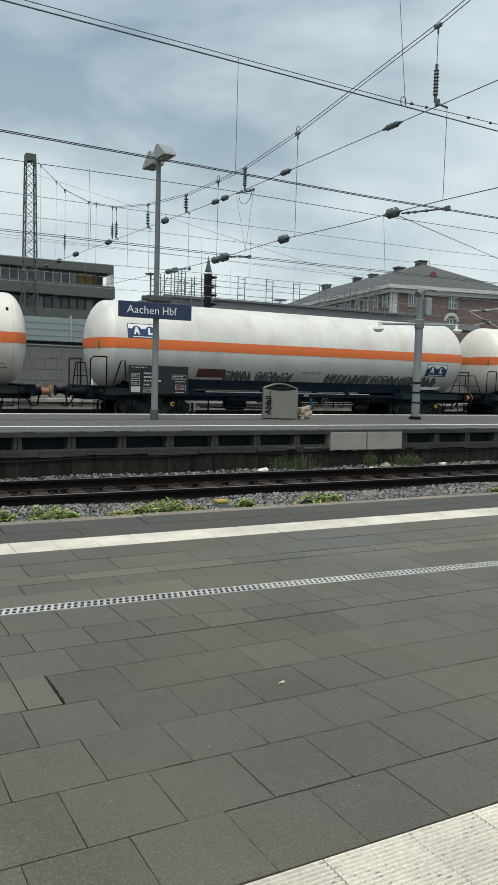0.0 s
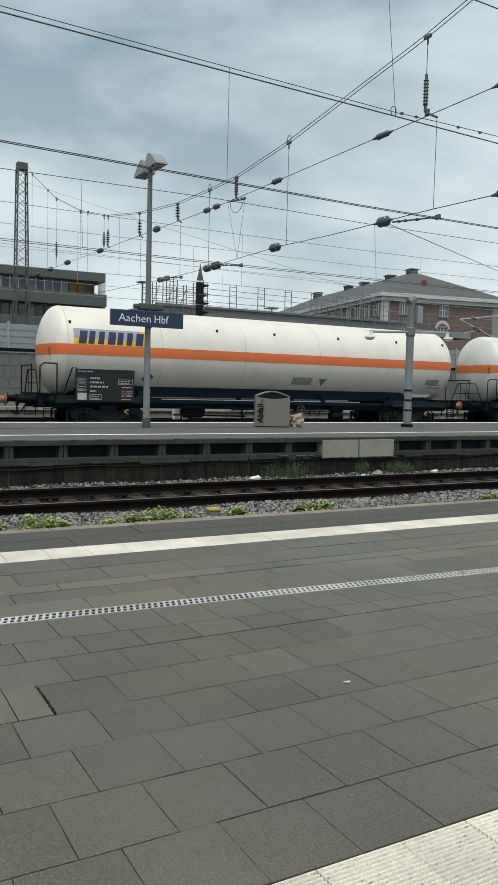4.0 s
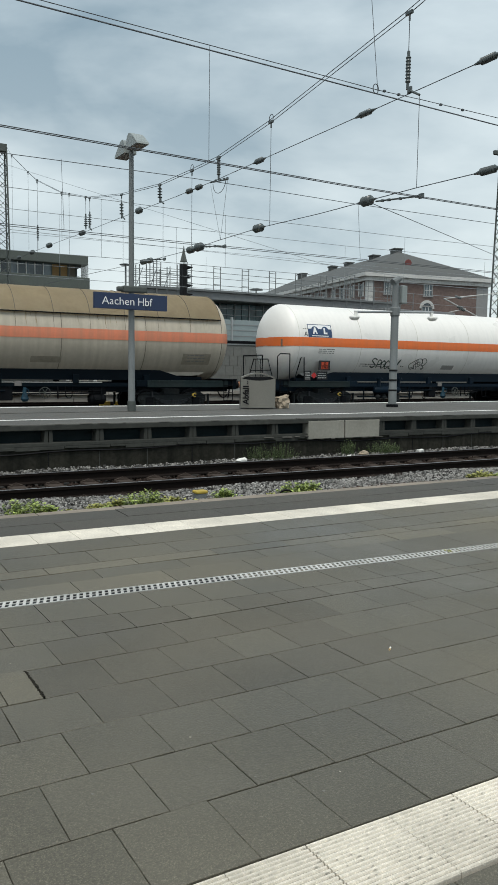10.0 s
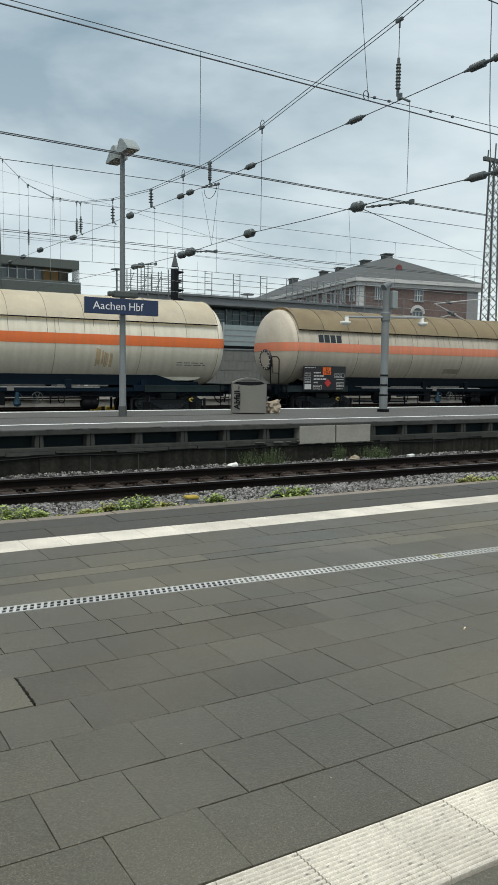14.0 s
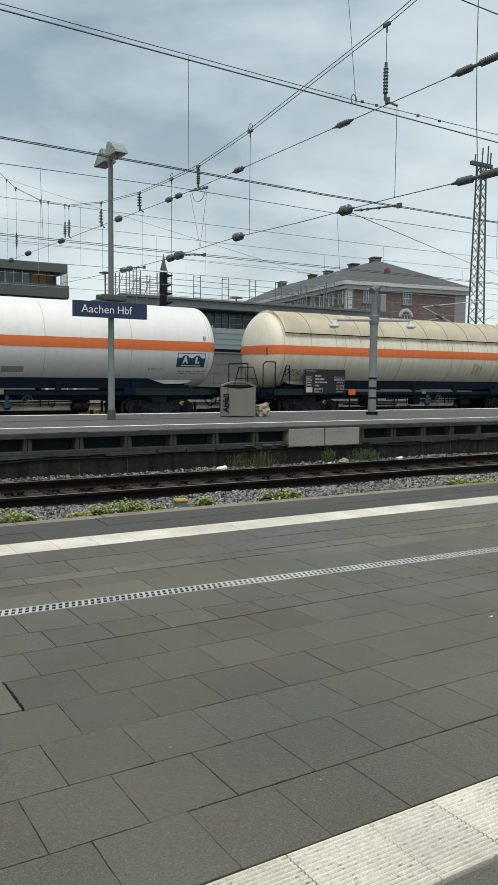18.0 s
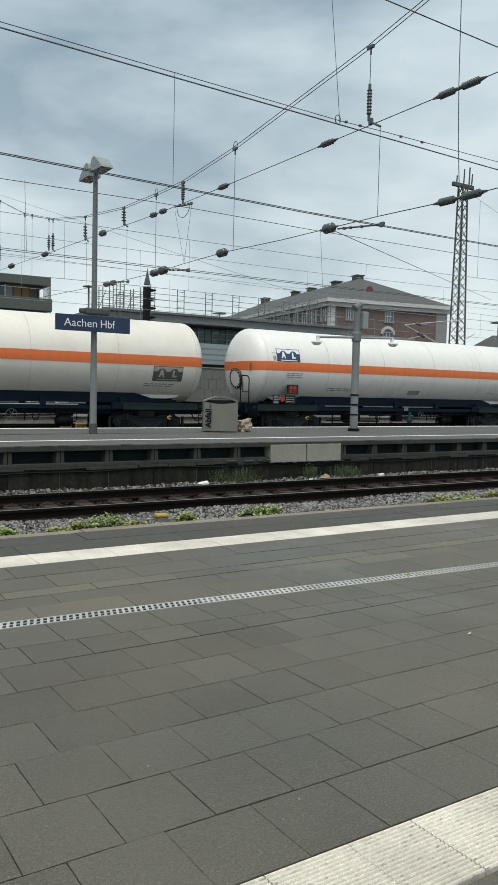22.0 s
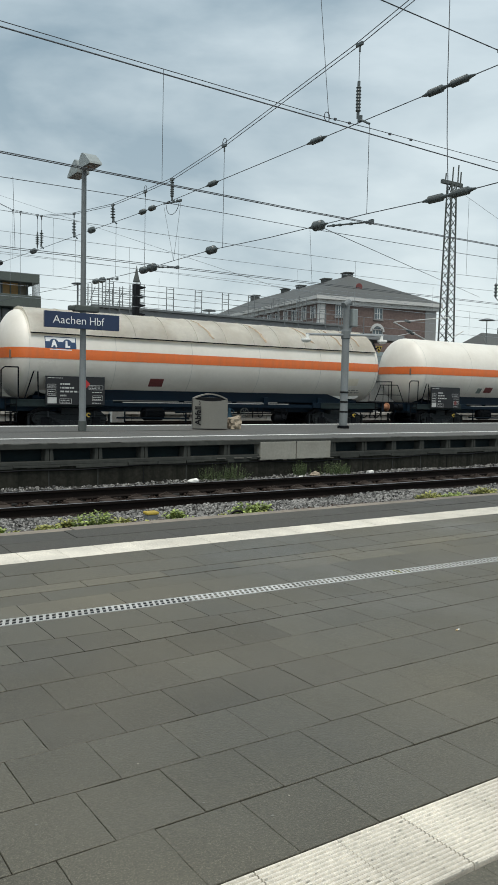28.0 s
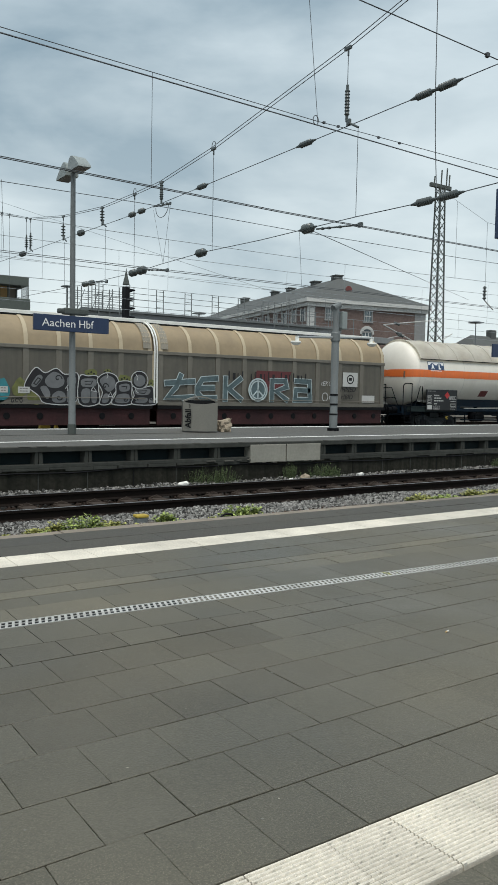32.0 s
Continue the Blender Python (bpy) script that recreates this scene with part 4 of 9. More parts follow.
        part("sill_panel", bm, M["sill_panel"], w, "dusty green-grey end panel")
    bm = B()
    for sy in (-1.19, 1.19):
        box(bm, -half + 4.2, half - 5.0, sy - 0.012, sy + 0.012, 1.13, 1.155)
    if plates:
        part("pipe", bm, M["mark_white"], w, "pale pipe along the sill")
    for sx in (-1, 1):
        bm = B()
        n = 10
        for sy in (-1, 1):
            for i in range(n):
                aa = radians(236 + 22 * i / n) if sy < 0 else radians(282 + 22 * i / n)
                bb = radians(236 + 22 * (i + 1) / n) if sy < 0 else radians(282 + 22 * (i + 1) / n)
                s0, s1 = sx * (half - 1.2), sx * (half - 3.0)
                q = [(min(s0, s1), RT * 1.012 * math.cos(a), ZA + RT * 1.012 * math.sin(a)) for a in (aa, bb)] + [(max(s0, s1), RT * 1.012 * math.cos(a), ZA + RT * 1.012 * math.sin(a)) for a in (bb, aa)]
                bm.faces.new([bm.verts.new(p) for p in q])
        box(bm, min(sx * (half - 1.1), sx * (half - 3.1)), max(sx * (half - 1.1), sx * (half - 3.1)), -0.85, 0.85, 1.22, 1.34, 0.02)
        part("tank_saddle", bm, um, w)
        bogie(w, sx * (half - 2.35), M["bogie"])
        for sy in (-0.88, 0.88):
            bf = shared("buffer", BUFFER_R if sx > 0 else BUFFER_L, w, sx * ov, sy, 1.06)
            shared("buffer_sleeve", SLEEVE_R if sx > 0 else SLEEVE_L, bf)
        bm = B()
        tube(bm, (sx * ov, 0, 1.0), (sx * (ov + 0.45), 0, 0.95), 0.04)
        tube(bm, (sx * (ov + 0.42), 0, 0.95), (sx * (ov + 0.36), 0, 0.55), 0.03)
        part("coupling", bm, M["dark"], w)
        bm = rod(B(), [(sx * (ov + 0.5 * i / 6), 0.35, 0.95 - 0.42 * math.sin(math.pi * i / 8)) for i in range(7)], 0.024, 6)
        part("brake_hose", bm, M["black"], w)
        bm = box(B(), min(sx * (half - 0.5), sx * (half + 0.1)), max(sx * (half - 0.5), sx * (half + 0.1)), -1.35, 1.35, 1.24, 1.28, 0.006)
        part("end_platform", bm, M["dark"], w)
        for sy in (-1.33, 1.33):
            bm = B()
            for k in range(3):
                box(bm, sx * (half - 0.25) - 0.18, sx * (half - 0.25) + 0.18, sy - 0.03, sy + 0.03, 0.48 + 0.28 * k, 0.51 + 0.28 * k)
            for k in (-0.18, 0.18):
                tube(bm, (sx * (half - 0.25) + k, sy, 0.45), (sx * (half - 0.25) + k, sy, 1.25), 0.016)
            part("step", bm, M["dark"], w)
    if rails:
        e = half + 0.06
        part("handrail", handrail([(-e, -1.33, 1.26), (-e, -1.33, 2.15), (-e + 0.12, -1.33, 2.25), (-e + 0.55, -1.33, 2.25), (-e + 0.55, -1.33, 1.26)]), M["dark"], w)
        part("handrail", handrail([(-e, 1.3, 1.26), (-e, 1.3, 2.2), (-e, -0.2, 2.2), (-e, -0.2, 1.26)]), M["dark"], w)
        part("handrail", handrail([(-e + 0.75, -1.36, 1.26), (-e + 1.05, -1.36, 2.15), (-e + 1.18, -1.36, 2.15), (-e + 1.2, -1.36, 1.26)]), M["dark"], w)
        # end frame between the wagons: slanting stays with a cross rail and a ladder
        q = -half - 0.02
        part("end_frame", rod(B(), [(q, -0.95, 1.28), (q, -0.55, 2.05), (q, 0.55, 2.05), (q, 0.95, 1.28)], 0.020), M["dark"], w)
        part("end_rail", rod(B(), [(q, -0.80, 1.60), (q, 0.80, 1.60)], 0.016), M["dark"], w)
        for k in (-0.18, 0.18):
            part("ladder_stile", tube(B(), (q, 0.2 + k, 1.28), (q, 0.2 + k, 2.05), 0.015, n=5), M["dark"], w)
    else:
        q = -half - 0.28
        part("handrail", handrail([(q, -1.25, 1.22), (q, -1.25, 2.20), (q + 0.08, -1.25, 2.32), (q + 0.30, -1.25, 2.32), (q + 0.38, -1.25, 2.22), (q + 0.38, -1.25, 1.22)]), M["dark"], w)
        part("grab_bar", handrail([(q + 0.38, -1.25, 1.70), (q + 0.10, -1.25, 1.70), (q + 0.10, -1.25, 2.05)], 0.016), M["dark"], w)
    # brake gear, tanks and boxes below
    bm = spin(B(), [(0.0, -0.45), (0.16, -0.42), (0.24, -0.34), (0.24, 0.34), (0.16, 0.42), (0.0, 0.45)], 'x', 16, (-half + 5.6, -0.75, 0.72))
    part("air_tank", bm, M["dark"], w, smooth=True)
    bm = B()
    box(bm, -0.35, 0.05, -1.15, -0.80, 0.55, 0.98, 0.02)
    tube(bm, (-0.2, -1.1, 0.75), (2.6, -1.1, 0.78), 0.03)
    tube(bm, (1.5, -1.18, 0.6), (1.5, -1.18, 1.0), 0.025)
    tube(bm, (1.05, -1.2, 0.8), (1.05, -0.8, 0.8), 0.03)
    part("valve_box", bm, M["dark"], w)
    bm = spin(B(), [(0.17, -0.010), (0.19, -0.010), (0.19, 0.010), (0.17, 0.010), (0.17, -0.010)], 'y', 22, (1.05, -1.28, 0.80), caps=False)
    for k in range(3):
        a = math.pi * k / 3
        tube(bm, (1.05 - 0.175 * math.cos(a), -1.28, 0.80 - 0.175 * math.sin(a)), (1.05 + 0.175 * math.cos(a), -1.28, 0.80 + 0.175 * math.sin(a)), 0.012, n=5)
    part("brake_wheel", bm, M["mast"], w, "thin grey hand-brake wheel")
    # filling valve chest with two stand pipes
    if chest_on:
        bm = spin(B(), [(0.0, -0.70), (0.10, -0.68), (0.15, -0.60), (0.15, 0.60), (0.10, 0.68), (0.0, 0.70)], 'x', 18, (-2.70, -1.16, 0.86))
        chest = part("valve_chest", bm, M["frame_blue"], w, "dark blue filling valve chest", True)
        for vx in (-3.15, -2.10):
            bm = spin(B(), [(0.0, 0.98), (0.075, 0.98), (0.075, 1.30), (0.14, 1.30), (0.14, 1.36), (0.0, 1.36)], 'z', 12, (vx, -1.20, 0))
            part("stand_pipe", bm, M["frame_blue"], chest, smooth=True)
        for vx, z0 in ((-2.10, 0.28), (-2.85, 0.42), (-3.20, 0.46)):
            bm = spin(B(), [(0.0, z0), (0.05, z0), (0.05, z0 + 0.08), (0.12, z0 + 0.10), (0.12, z0 + 0.17), (0.07, z0 + 0.19), (0.07, 0.68), (0.0, 0.68)], 'z', 10, (vx, -1.18, 0))
            part("outlet", bm, M["bogie"], chest, smooth=True)
    else:
        bm = spin(B(), [(0.0, -0.30), (0.12, -0.29), (0.19, -0.22), (0.19, 0.22), (0.12, 0.29), (0.0, 0.30)], "x", 16, (2.9, -0.95, 0.58))
        box(bm, 2.6, 3.2, -1.05, -0.85, 0.74, 0.95, 0.01)
        part("reservoir", bm, M["dark"], w, smooth=True)
    bm = tube(B(), (-4.2, -1.14, 0.60), (-1.3, -1.14, 0.56), 0.03)
    tube(bm, (-3.9, -1.16, 0.45), (-3.9, -1.16, 0.95), 0.03)
    tube(bm, (-1.45, -1.16, 0.42), (-1.45, -1.16, 0.95), 0.03)
    tube(bm, (-1.9, -1.17, 0.80), (-0.2, -1.17, 0.86), 0.035)
    part("vapour_pipe", bm, M["frame"], w)
    bm = spin(B(), [(0.0, 0.50), (0.09, 0.52), (0.13, 0.60), (0.10, 0.70), (0.06, 0.80), (0.05, 0.98), (0.0, 0.98)], 'z', 12, (0.42, -1.20, 0))
    rod(bm, [(0.42 + 0.10 * math.cos(a), -1.34, 0.84 + 0.10 * math.sin(a)) for a in np.linspace(0, 6.283, 13)], 0.012, 5)
    part("valve", bm, M["valve_blue"], w, "blue-grey valve with a small hand wheel", True)
    part("tag_plate", box(B(), 0.10, 0.32, -1.215, -1.195, 1.02, 1.18, 0.004), M["mark_grey"], w, "small pale plate on the sill")
    for px in (-half + 2.9, half - 1.6):
        bm = rod(B(), [(px + 0.06 * math.cos(a), -1.31, 0.70 + 0.06 * math.sin(a)) for a in np.linspace(0.4, 5.2, 9)], 0.022, 6)
        box(bm, px - 0.10, px - 0.04, -1.32, -1.28, 0.67, 0.75, 0.01)
        part("hook", bm, M["yellow"], w, "yellow lashing hook")
    # black data plate near the left end
    for (s, wd, z0, z1, kind) in plates:
        py = -1.40
        pl = part("data_plate", box(B(), s, s + wd, py, py + 0.03, z0, z1, 0.004), M["plate"], w, "black data plate with white print")
        bm = B()
        fy = py - 0.004
        dz = z1 - z0

        def field(u0, u1, v0, v1):
            """An outlined field of small print."""
            xa, xb, za, zb, k = s + wd * u0, s + wd * u1, z0 + dz * v0, z0 + dz * v1, 0.012
            for q in ((xa, xb, za, za + k), (xa, xb, zb - k, zb), (xa, xa + k, za, zb), (xb - k, xb, za, zb)):
                bm.faces.new([bm.verts.new(p) for p in ((q[0], fy, q[2]), (q[1], fy, q[2]), (q[1], fy, q[3]), (q[0], fy, q[3]))])
            bars(bm, half, xa + 0.03, za + 0.02, (xb - xa) * 0.75, (zb - za) * 0.75, 2, int(u0 * 90 + v0 * 70), 0.95, flat_y=fy)

        rp = random.Random(int(s * 100) & 1023)
        bars(bm, half, s + wd * 0.03, z0 + dz * 0.90, wd * 0.25, 0.07, 1, rp.randrange(99), 0.95, flat_y=fy)
        field(0.03, 0.17, 0.58, 0.72)
        field(0.03, 0.17, 0.32, 0.54)
        for j, (u1, v) in enumerate(((0.40, 0.66), (0.47, 0.53), (0.54, 0.40), (0.34, 0.26))):
            bars(bm, half, s + wd * 0.24, z0 + dz * v, wd * (u1 - 0.24), 0.15, 1, rp.randrange(99), 1.0, flat_y=fy)
        field(0.23, 0.43, 0.05, 0.22)
        field(0.72, 0.97, 0.54, 0.70)
        field(0.78, 0.96, 0.16, 0.34)
        bars(bm, half, s + wd * 0.78, z0 + dz * 0.42, wd * 0.17, 0.07, 1, 5, 0.9, flat_y=fy)
        bars(bm, half, s + wd * 0.78, z0 + dz * 0.04, wd * 0.17, 0.07, 1, 6, 0.9, flat_y=fy)
        box(bm, s + wd * 0.03, s + wd * 0.18, py - 0.006, py - 0.003, z0 + 0.05, z0 + dz * 0.26)
        tagged(part("print", bm, M["mark_white"], pl), kind="stuff")
        bm = B()
        cx, cz, k = (s + wd * 0.57, z0 + dz * 0.31, 0.165) if kind == 2 else (s + wd * 0.66, z0 + dz * 0.74, 0.17) if kind == 3 else (s + wd * 0.84, z0 + dz * 0.26, 0.12)
        bm.faces.new([bm.verts.new(p) for p in ((cx - k, py - 0.012, cz), (cx, py - 0.012, cz - k), (cx + k, py - 0.012, cz), (cx, py - 0.012, cz + k))])
        part("hazard_diamond", bm, M["red" if kind > 1 else "graf_red"], pl)
        if kind == 2:
            hb = part("hazard_board", box(B(), s + wd * 0.45, s + wd * 0.64, py - 0.014, py - 0.003, z1 - 0.34, z1 - 0.05), M["hazard"], pl, "orange hazard number board")
            part("board_line", box(B(), s + wd * 0.45, s + wd * 0.64, py - 0.018, py - 0.014, z1 - 0.20, z1 - 0.188), M["black"], hb)
            for word, zz in (("23", z1 - 0.125), ("1965", z1 - 0.27)):
                bm = text_bm(word, 0.15, 0.001, 0.002)
                bmesh.ops.transform(bm, matrix=pose(s + wd * 0.545, py - 0.019, zz) @ STAND, verts=bm.verts)
                part("digits", bm, M["black"], hb)
    return w, half


WAGONS = []


def add_wagon(w):
    WAGONS.append(w)
    return w


W0, h0 = tank_wagon(25.24, 41.8, "white gas tank wagon with an orange stripe", "tank_white", plates=((-7.03, 2.10, 1.04, 2.00, 1),))
W1, h1 = tank_wagon(7.52, 23.98, "white gas tank wagon with dark graffiti along its lower flank", "tank_dull", plates=((-6.97, 2.15, 1.04, 2.00, 1),))
W2, h2 = tank_wagon(-12.16, 5.58, "long white gas tank wagon with a yellow and violet emblem", "tank_white", plates=((-7.78, 2.02, 1.04, 2.10, 1),))
W3, h3 = tank_wagon(-30.10, -13.87, "clean white gas tank wagon with thin black tags", "tank_clean", gusset=False, chest_on=True, under="frame_blue")
W4, h4 = tank_wagon(-48.05, -32.02, "dirty beige gas tank wagon with a sunshield and faded salmon stripe", "tank_brown", "salmon", "shield_brown", seam="seam_dark", gusset=False, under="frame", rails=False, plates=((-6.88, 2.05, 1.04, 2.00, 2),))
W5, h5 = tank_wagon(-66.46, -50.1, "cream gas tank wagon with a sunshield and streaked flanks", "tank_cream", "orange", "shield_cream", seam="run_faint", rib="run_faint", plates=((-6.33, 2.0, 1.04, 2.00, 1),))
W6, h6 = tank_wagon(-84.72, -68.33, "clean white gas tank wagon with blue emblems", "tank_clean", gusset=False, rails=False, under="frame_blue")
W7, h7 = tank_wagon(-103.03, -86.42, "white gas tank wagon with a black outline flower tag", "tank_white", plates=((-7.04, 1.90, 1.04, 2.00, 1),))
W8, h8 = tank_wagon(-121.05, -104.65, "white gas tank wagon with a rust-stained sunshield", "tank_white", "orange", "shield_rusty", rib="patch_pale", plates=((-6.83, 2.07, 1.04, 2.00, 3),))
for w in (W0, W1, W2, W3, W4, W5, W6, W7, W8):
    add_wagon(w)


BUFFER_D = mesh_of("buffer", buffer_bm(1), M["dark"], True)


def hood_wagon(left, right, label):
    """A two-axle wagon half with a tall sliding hood: grey walls, ribbed tan roof."""
    half = (right - left) / 2
    w = empty("hood_wagon", 0, TRACKS[2], RAIL_Z, label=label, category="goods wagon", group="goods train wagons")
    w["mid"] = (left + right) / 2
    YW = 1.42
    sec = [(-YW, 1.16), (-YW, 3.05)]
    n = 12
    for i in range(1, n):
        a = math.pi * (1 - i / n)
        sec.append((YW * math.cos(a), 3.05 + 1.15 * math.sin(a) ** 0.8))
    sec += [(YW, 3.05), (YW, 1.16)]
    bm = B()
    box(bm, -half, half, -YW, YW, 1.16, 3.05, 0.02)
    wall = part("wall", bm, M["hood_wall"], w)
    bm = B()
    ra = [bm.verts.new((-half, y, z)) for y, z in sec[1:-1]]
    rb = [bm.verts.new((half, y, z)) for y, z in sec[1:-1]]
    for i in range(len(ra) - 1):
        bm.faces.new((ra[i], rb[i], rb[i + 1], ra[i + 1]))
    bm.faces.new(ra)
    bm.faces.new(rb[::-1])
    bmesh.ops.recalc_face_normals(bm, faces=bm.faces)
    roof = part("roof", bm, M["hood_roof"], w, "tan hooped roof", True)
    k = max(2, round(2 * half / 1.18))
    for i in range(k + 1):
        s = -half + 0.12 + (2 * half - 0.24) * i / k
        for sy in (-1, 1):
            part("wall_post", box(B(), s - 0.10, s + 0.10, min(sy * YW, sy * (YW + 0.03)), max(sy * YW, sy * (YW + 0.03)), 1.2, 3.02, 0.008), M["hood_rib"], wall)
        bm = B()
        pts = [(y * 1.02, 3.05 + (z - 3.05) * 1.02) for y, z in sec[1:-1]]
        a = [bm.verts.new((s - 0.07, y, z)) for y, z in pts]
        b = [bm.verts.new((s + 0.07, y, z)) for y, z in pts]
        c = [bm.verts.new((s - 0.05, y / 1.03, 3.05 + (z - 3.05) / 1.03)) for y, z in pts]
        d = [bm.verts.new((s + 0.05, y / 1.03, 3.05 + (z - 3.05) / 1.03)) for y, z in pts]
        for q, r in ((a, b), (c, a), (b, d)):
            for j in range(len(pts) - 1):
                bm.faces.new((q[j], r[j], r[j + 1], q[j + 1]))
        part("roof_rib", bm, M["hood_roof_rib"], roof, smooth=True)
    bm = B()
    for sy in (-1, 1):
        box(bm, -half, half, min(sy * YW, sy * (YW + 0.05)), max(sy * YW, sy * (YW + 0.05)), 2.98, 3.10, 0.012)
        box(bm, -half, half, min(sy * YW, sy * (YW + 0.045)), max(sy * YW, sy * (YW + 0.045)), 1.16, 1.30, 0.012)
    part("rail", bm, M["hood_rib"], wall)
    part("ridge", box(B(), -half - 0.1, half + 0.1, -0.60, -0.42, 4.10, 4.285, 0.02), M["paint_white"], roof, "bright metal ridge")
    # Narrow black strip just below the ridge.
    part("ridge_seal", box(B(), -half, half, -0.64, -0.60, 4.08, 4.16, 0.008), M["black"], roof)
    bm = B()
    for sy in (-1.3, 1.3):
        box(bm, -half + 0.05, half - 0.05, sy - 0.05, sy + 0.05, 0.46, 1.12, 0.012)
    box(bm, -half + 0.05, half - 0.05, -1.25, 1.25, 0.95, 1.14)
    fr = part("underframe", bm, M["maroon"], w, "dark maroon underframe")
    for i in range(int(2 * half / 1.1)):
        s = -half + 0.7 + 1.1 * i
        bm = spin(B(), [(0.0, -0.012), (0.11, -0.012), (0.11, 0.012), (0.0, 0.012)], 'y', 14, (s, -1.36, 0.78))
        part("lightening_hole", bm, M["black"], fr)
    part("skirt", box(B(), -half, half, -1.46, -1.40, 1.04, 1.158), M["black"], w)
    for sx in (-1, 1):
        wx = sx * (half - 2.2)
        for wy in (-0.75, 0.75):
            shared("wheel", WHEEL, w, wx, wy, 0.46)
        shared("axle", AXLE, w, wx, 0, 0.46)
        for wy in (-1.02, 1.02):
            shared("axle_box", AXLEBOX, w, wx, wy, 0.46)
            bm = B()
            for j in range(4):
                box(bm, wx - 0.62 + 0.07 * j, wx + 0.62 - 0.07 * j, wy - 0.06, wy + 0.06, 0.66 + 0.02 * j, 0.678 + 0.02 * j)
            part("leaf_spring", bm, M["dark"], w)
        for sy in (-0.88, 0.88):
            if (sx > 0) == (right > -125):
                shared("buffer", BUFFER_D if sx > 0 else BUFFER_L, w, sx * (half + 0.02), sy, 1.06)
    return w, half


W9, h9 = hood_wagon(-133.52, -122.42, "grey hooded goods wagon with a tan roof and teal lettering graffiti")
W10, h10 = hood_wagon(-145.1, -133.72, "grey hooded goods wagon with a tan roof and silver graffiti")
add_wagon(W9)
add_wagon(W10)


# ---- paint, marks and graffiti on the wagons ----
def small_print(w, half, s, z, wd, h, rows, seed, material="mark_grey"):
    bm = B()
    bars(bm, half, s, z, wd, h, rows, seed, 0.9, 0.006)
    tagged(part("stencil", bm, M[material], w, "small stencilled print"), kind="stuff")


def panel_on(w, half, s0, s1, z0, z1, material, name="label_panel", label="", off=0.005):
    return part(name, patch(B(), s0, s1, z0, z1, half, off, None, 5), M[material], w, label)


def scribble(w, half, s, z, wd, h, letters, seed, material, width=0.04, name="graffiti", label="", off=0.007):
    """A run of looping sprayed letter shapes, unreadable."""
    rg = random.Random(seed)
    step = wd / letters
    for i in range(letters):
        cx = (i + 0.5) * step
        kind = rg.randrange(3)
        if kind == 0:
            pts = [(cx + step * 0.40 * math.cos(a) + 0.10 * step * math.sin(2 * a), h * 0.5 + h * 0.45 * math.sin(a)) for a in np.linspace(rg.uniform(0, 1), rg.uniform(5.5, 7.5), 18)]
        elif kind == 1:
            pts = [(cx + step * 0.42 * math.sin(7 * t + 1) * (0.6 + 0.4 * t), h * (0.95 - 0.95 * t)) for t in np.linspace(0, 1, 18)]
        else:
            pts = [(cx + step * (-0.45 + 0.9 * t + 0.25 * math.sin(9 * t)), h * (0.5 + 0.45 * math.sin(8 * t + i))) for t in np.linspace(0, 1, 18)]
        part(name, stroke(B(), pts, width, half, s, z, off + 0.0006 * (i % 2)), M[material], w, label)


def blob_row(w, half, s, z, wd, h, n, seed, material, off=0.005):
    """Rough filled shapes behind a sprayed piece."""
    rg = random.Random(seed)
    for i in range(n):
        bm = B()
        cx, cz = wd * (i + 0.5) / n, h * rg.uniform(0.35, 0.6)
        k = 11
        rx, rz = wd / n * rg.uniform(0.45, 0.65), h * rg.uniform(0.35, 0.52)
        ring = [(cx + rx * rg.uniform(0.75, 1.15) * math.cos(6.283 * q / k), cz + rz * rg.uniform(0.6, 1.15) * math.sin(6.283 * q / k)) for q in range(k)]
        rings = [[bm.verts.new(on_tank(s + cx + (a - cx) * t, z + cz + (b - cz) * t, half, off + 0.0007 * (i % 3))) for a, b in ring] for t in (0.35, 0.7, 1.0)]
        bm.faces.new(rings[0])
        for ra, rb in zip(rings[:-1], rings[1:]):
            for e in range(k):
                bm.faces.new((ra[e], rb[e], rb[(e + 1) % k], ra[(e + 1) % k]))
        part("graffiti_fill", bm, M[material], w, "sprayed dark fill")


def manhole(w, half, paint="tank_clean"):
    """A bolted cover on the lower near side of the left dome."""
    q = 0.94
    c = Vector((-half + SET_IN + DOME - DOME * q, -0.08, ZA - 0.50))
    nrm = Vector((-q / DOME, -0.08 / 2.25, -0.50 / 2.25)).normalized()
    m = Matrix.Translation(c) @ nrm.to_track_quat('Z', 'Y').to_matrix().to_4x4()
    bm = spin(B(), [(0.40, -0.06), (0.40, 0.05), (0.30, 0.06), (0.0, 0.06)], 'z', 28)
    bmesh.ops.transform(bm, matrix=m, verts=bm.verts)
    g = part("manhole", bm, M[paint], w, "round bolted manhole cover", True)
    bm = spin(B(), [(0.31, 0.062), (0.40, 0.060), (0.415, 0.02), (0.415, -0.06)], 'z', 28, caps=False)
    bmesh.ops.transform(bm, matrix=m, verts=bm.verts)
    part("manhole_rim", bm, M["plate"], g)
    for i in range(14):
        t = 6.283 * i / 14
        bm = tube(B(), (0.355 * math.cos(t), 0.355 * math.sin(t), 0.05), (0.355 * math.cos(t), 0.355 * math.sin(t), 0.09), 0.022, n=6)
        bmesh.ops.transform(bm, matrix=m, verts=bm.verts)
        part("bolt", bm, M["mark_white"], g)


def lugs(w, half, xs, z=3.35):
    for s in xs:
        p = on_tank(s, z, half, 0.0)
        part("lug", box(B(), s - 0.035, s + 0.035, p[1] - 0.05, p[1] + 0.02, p[2] - 0.045, p[2] + 0.045, 0.01), M["dark"], w)


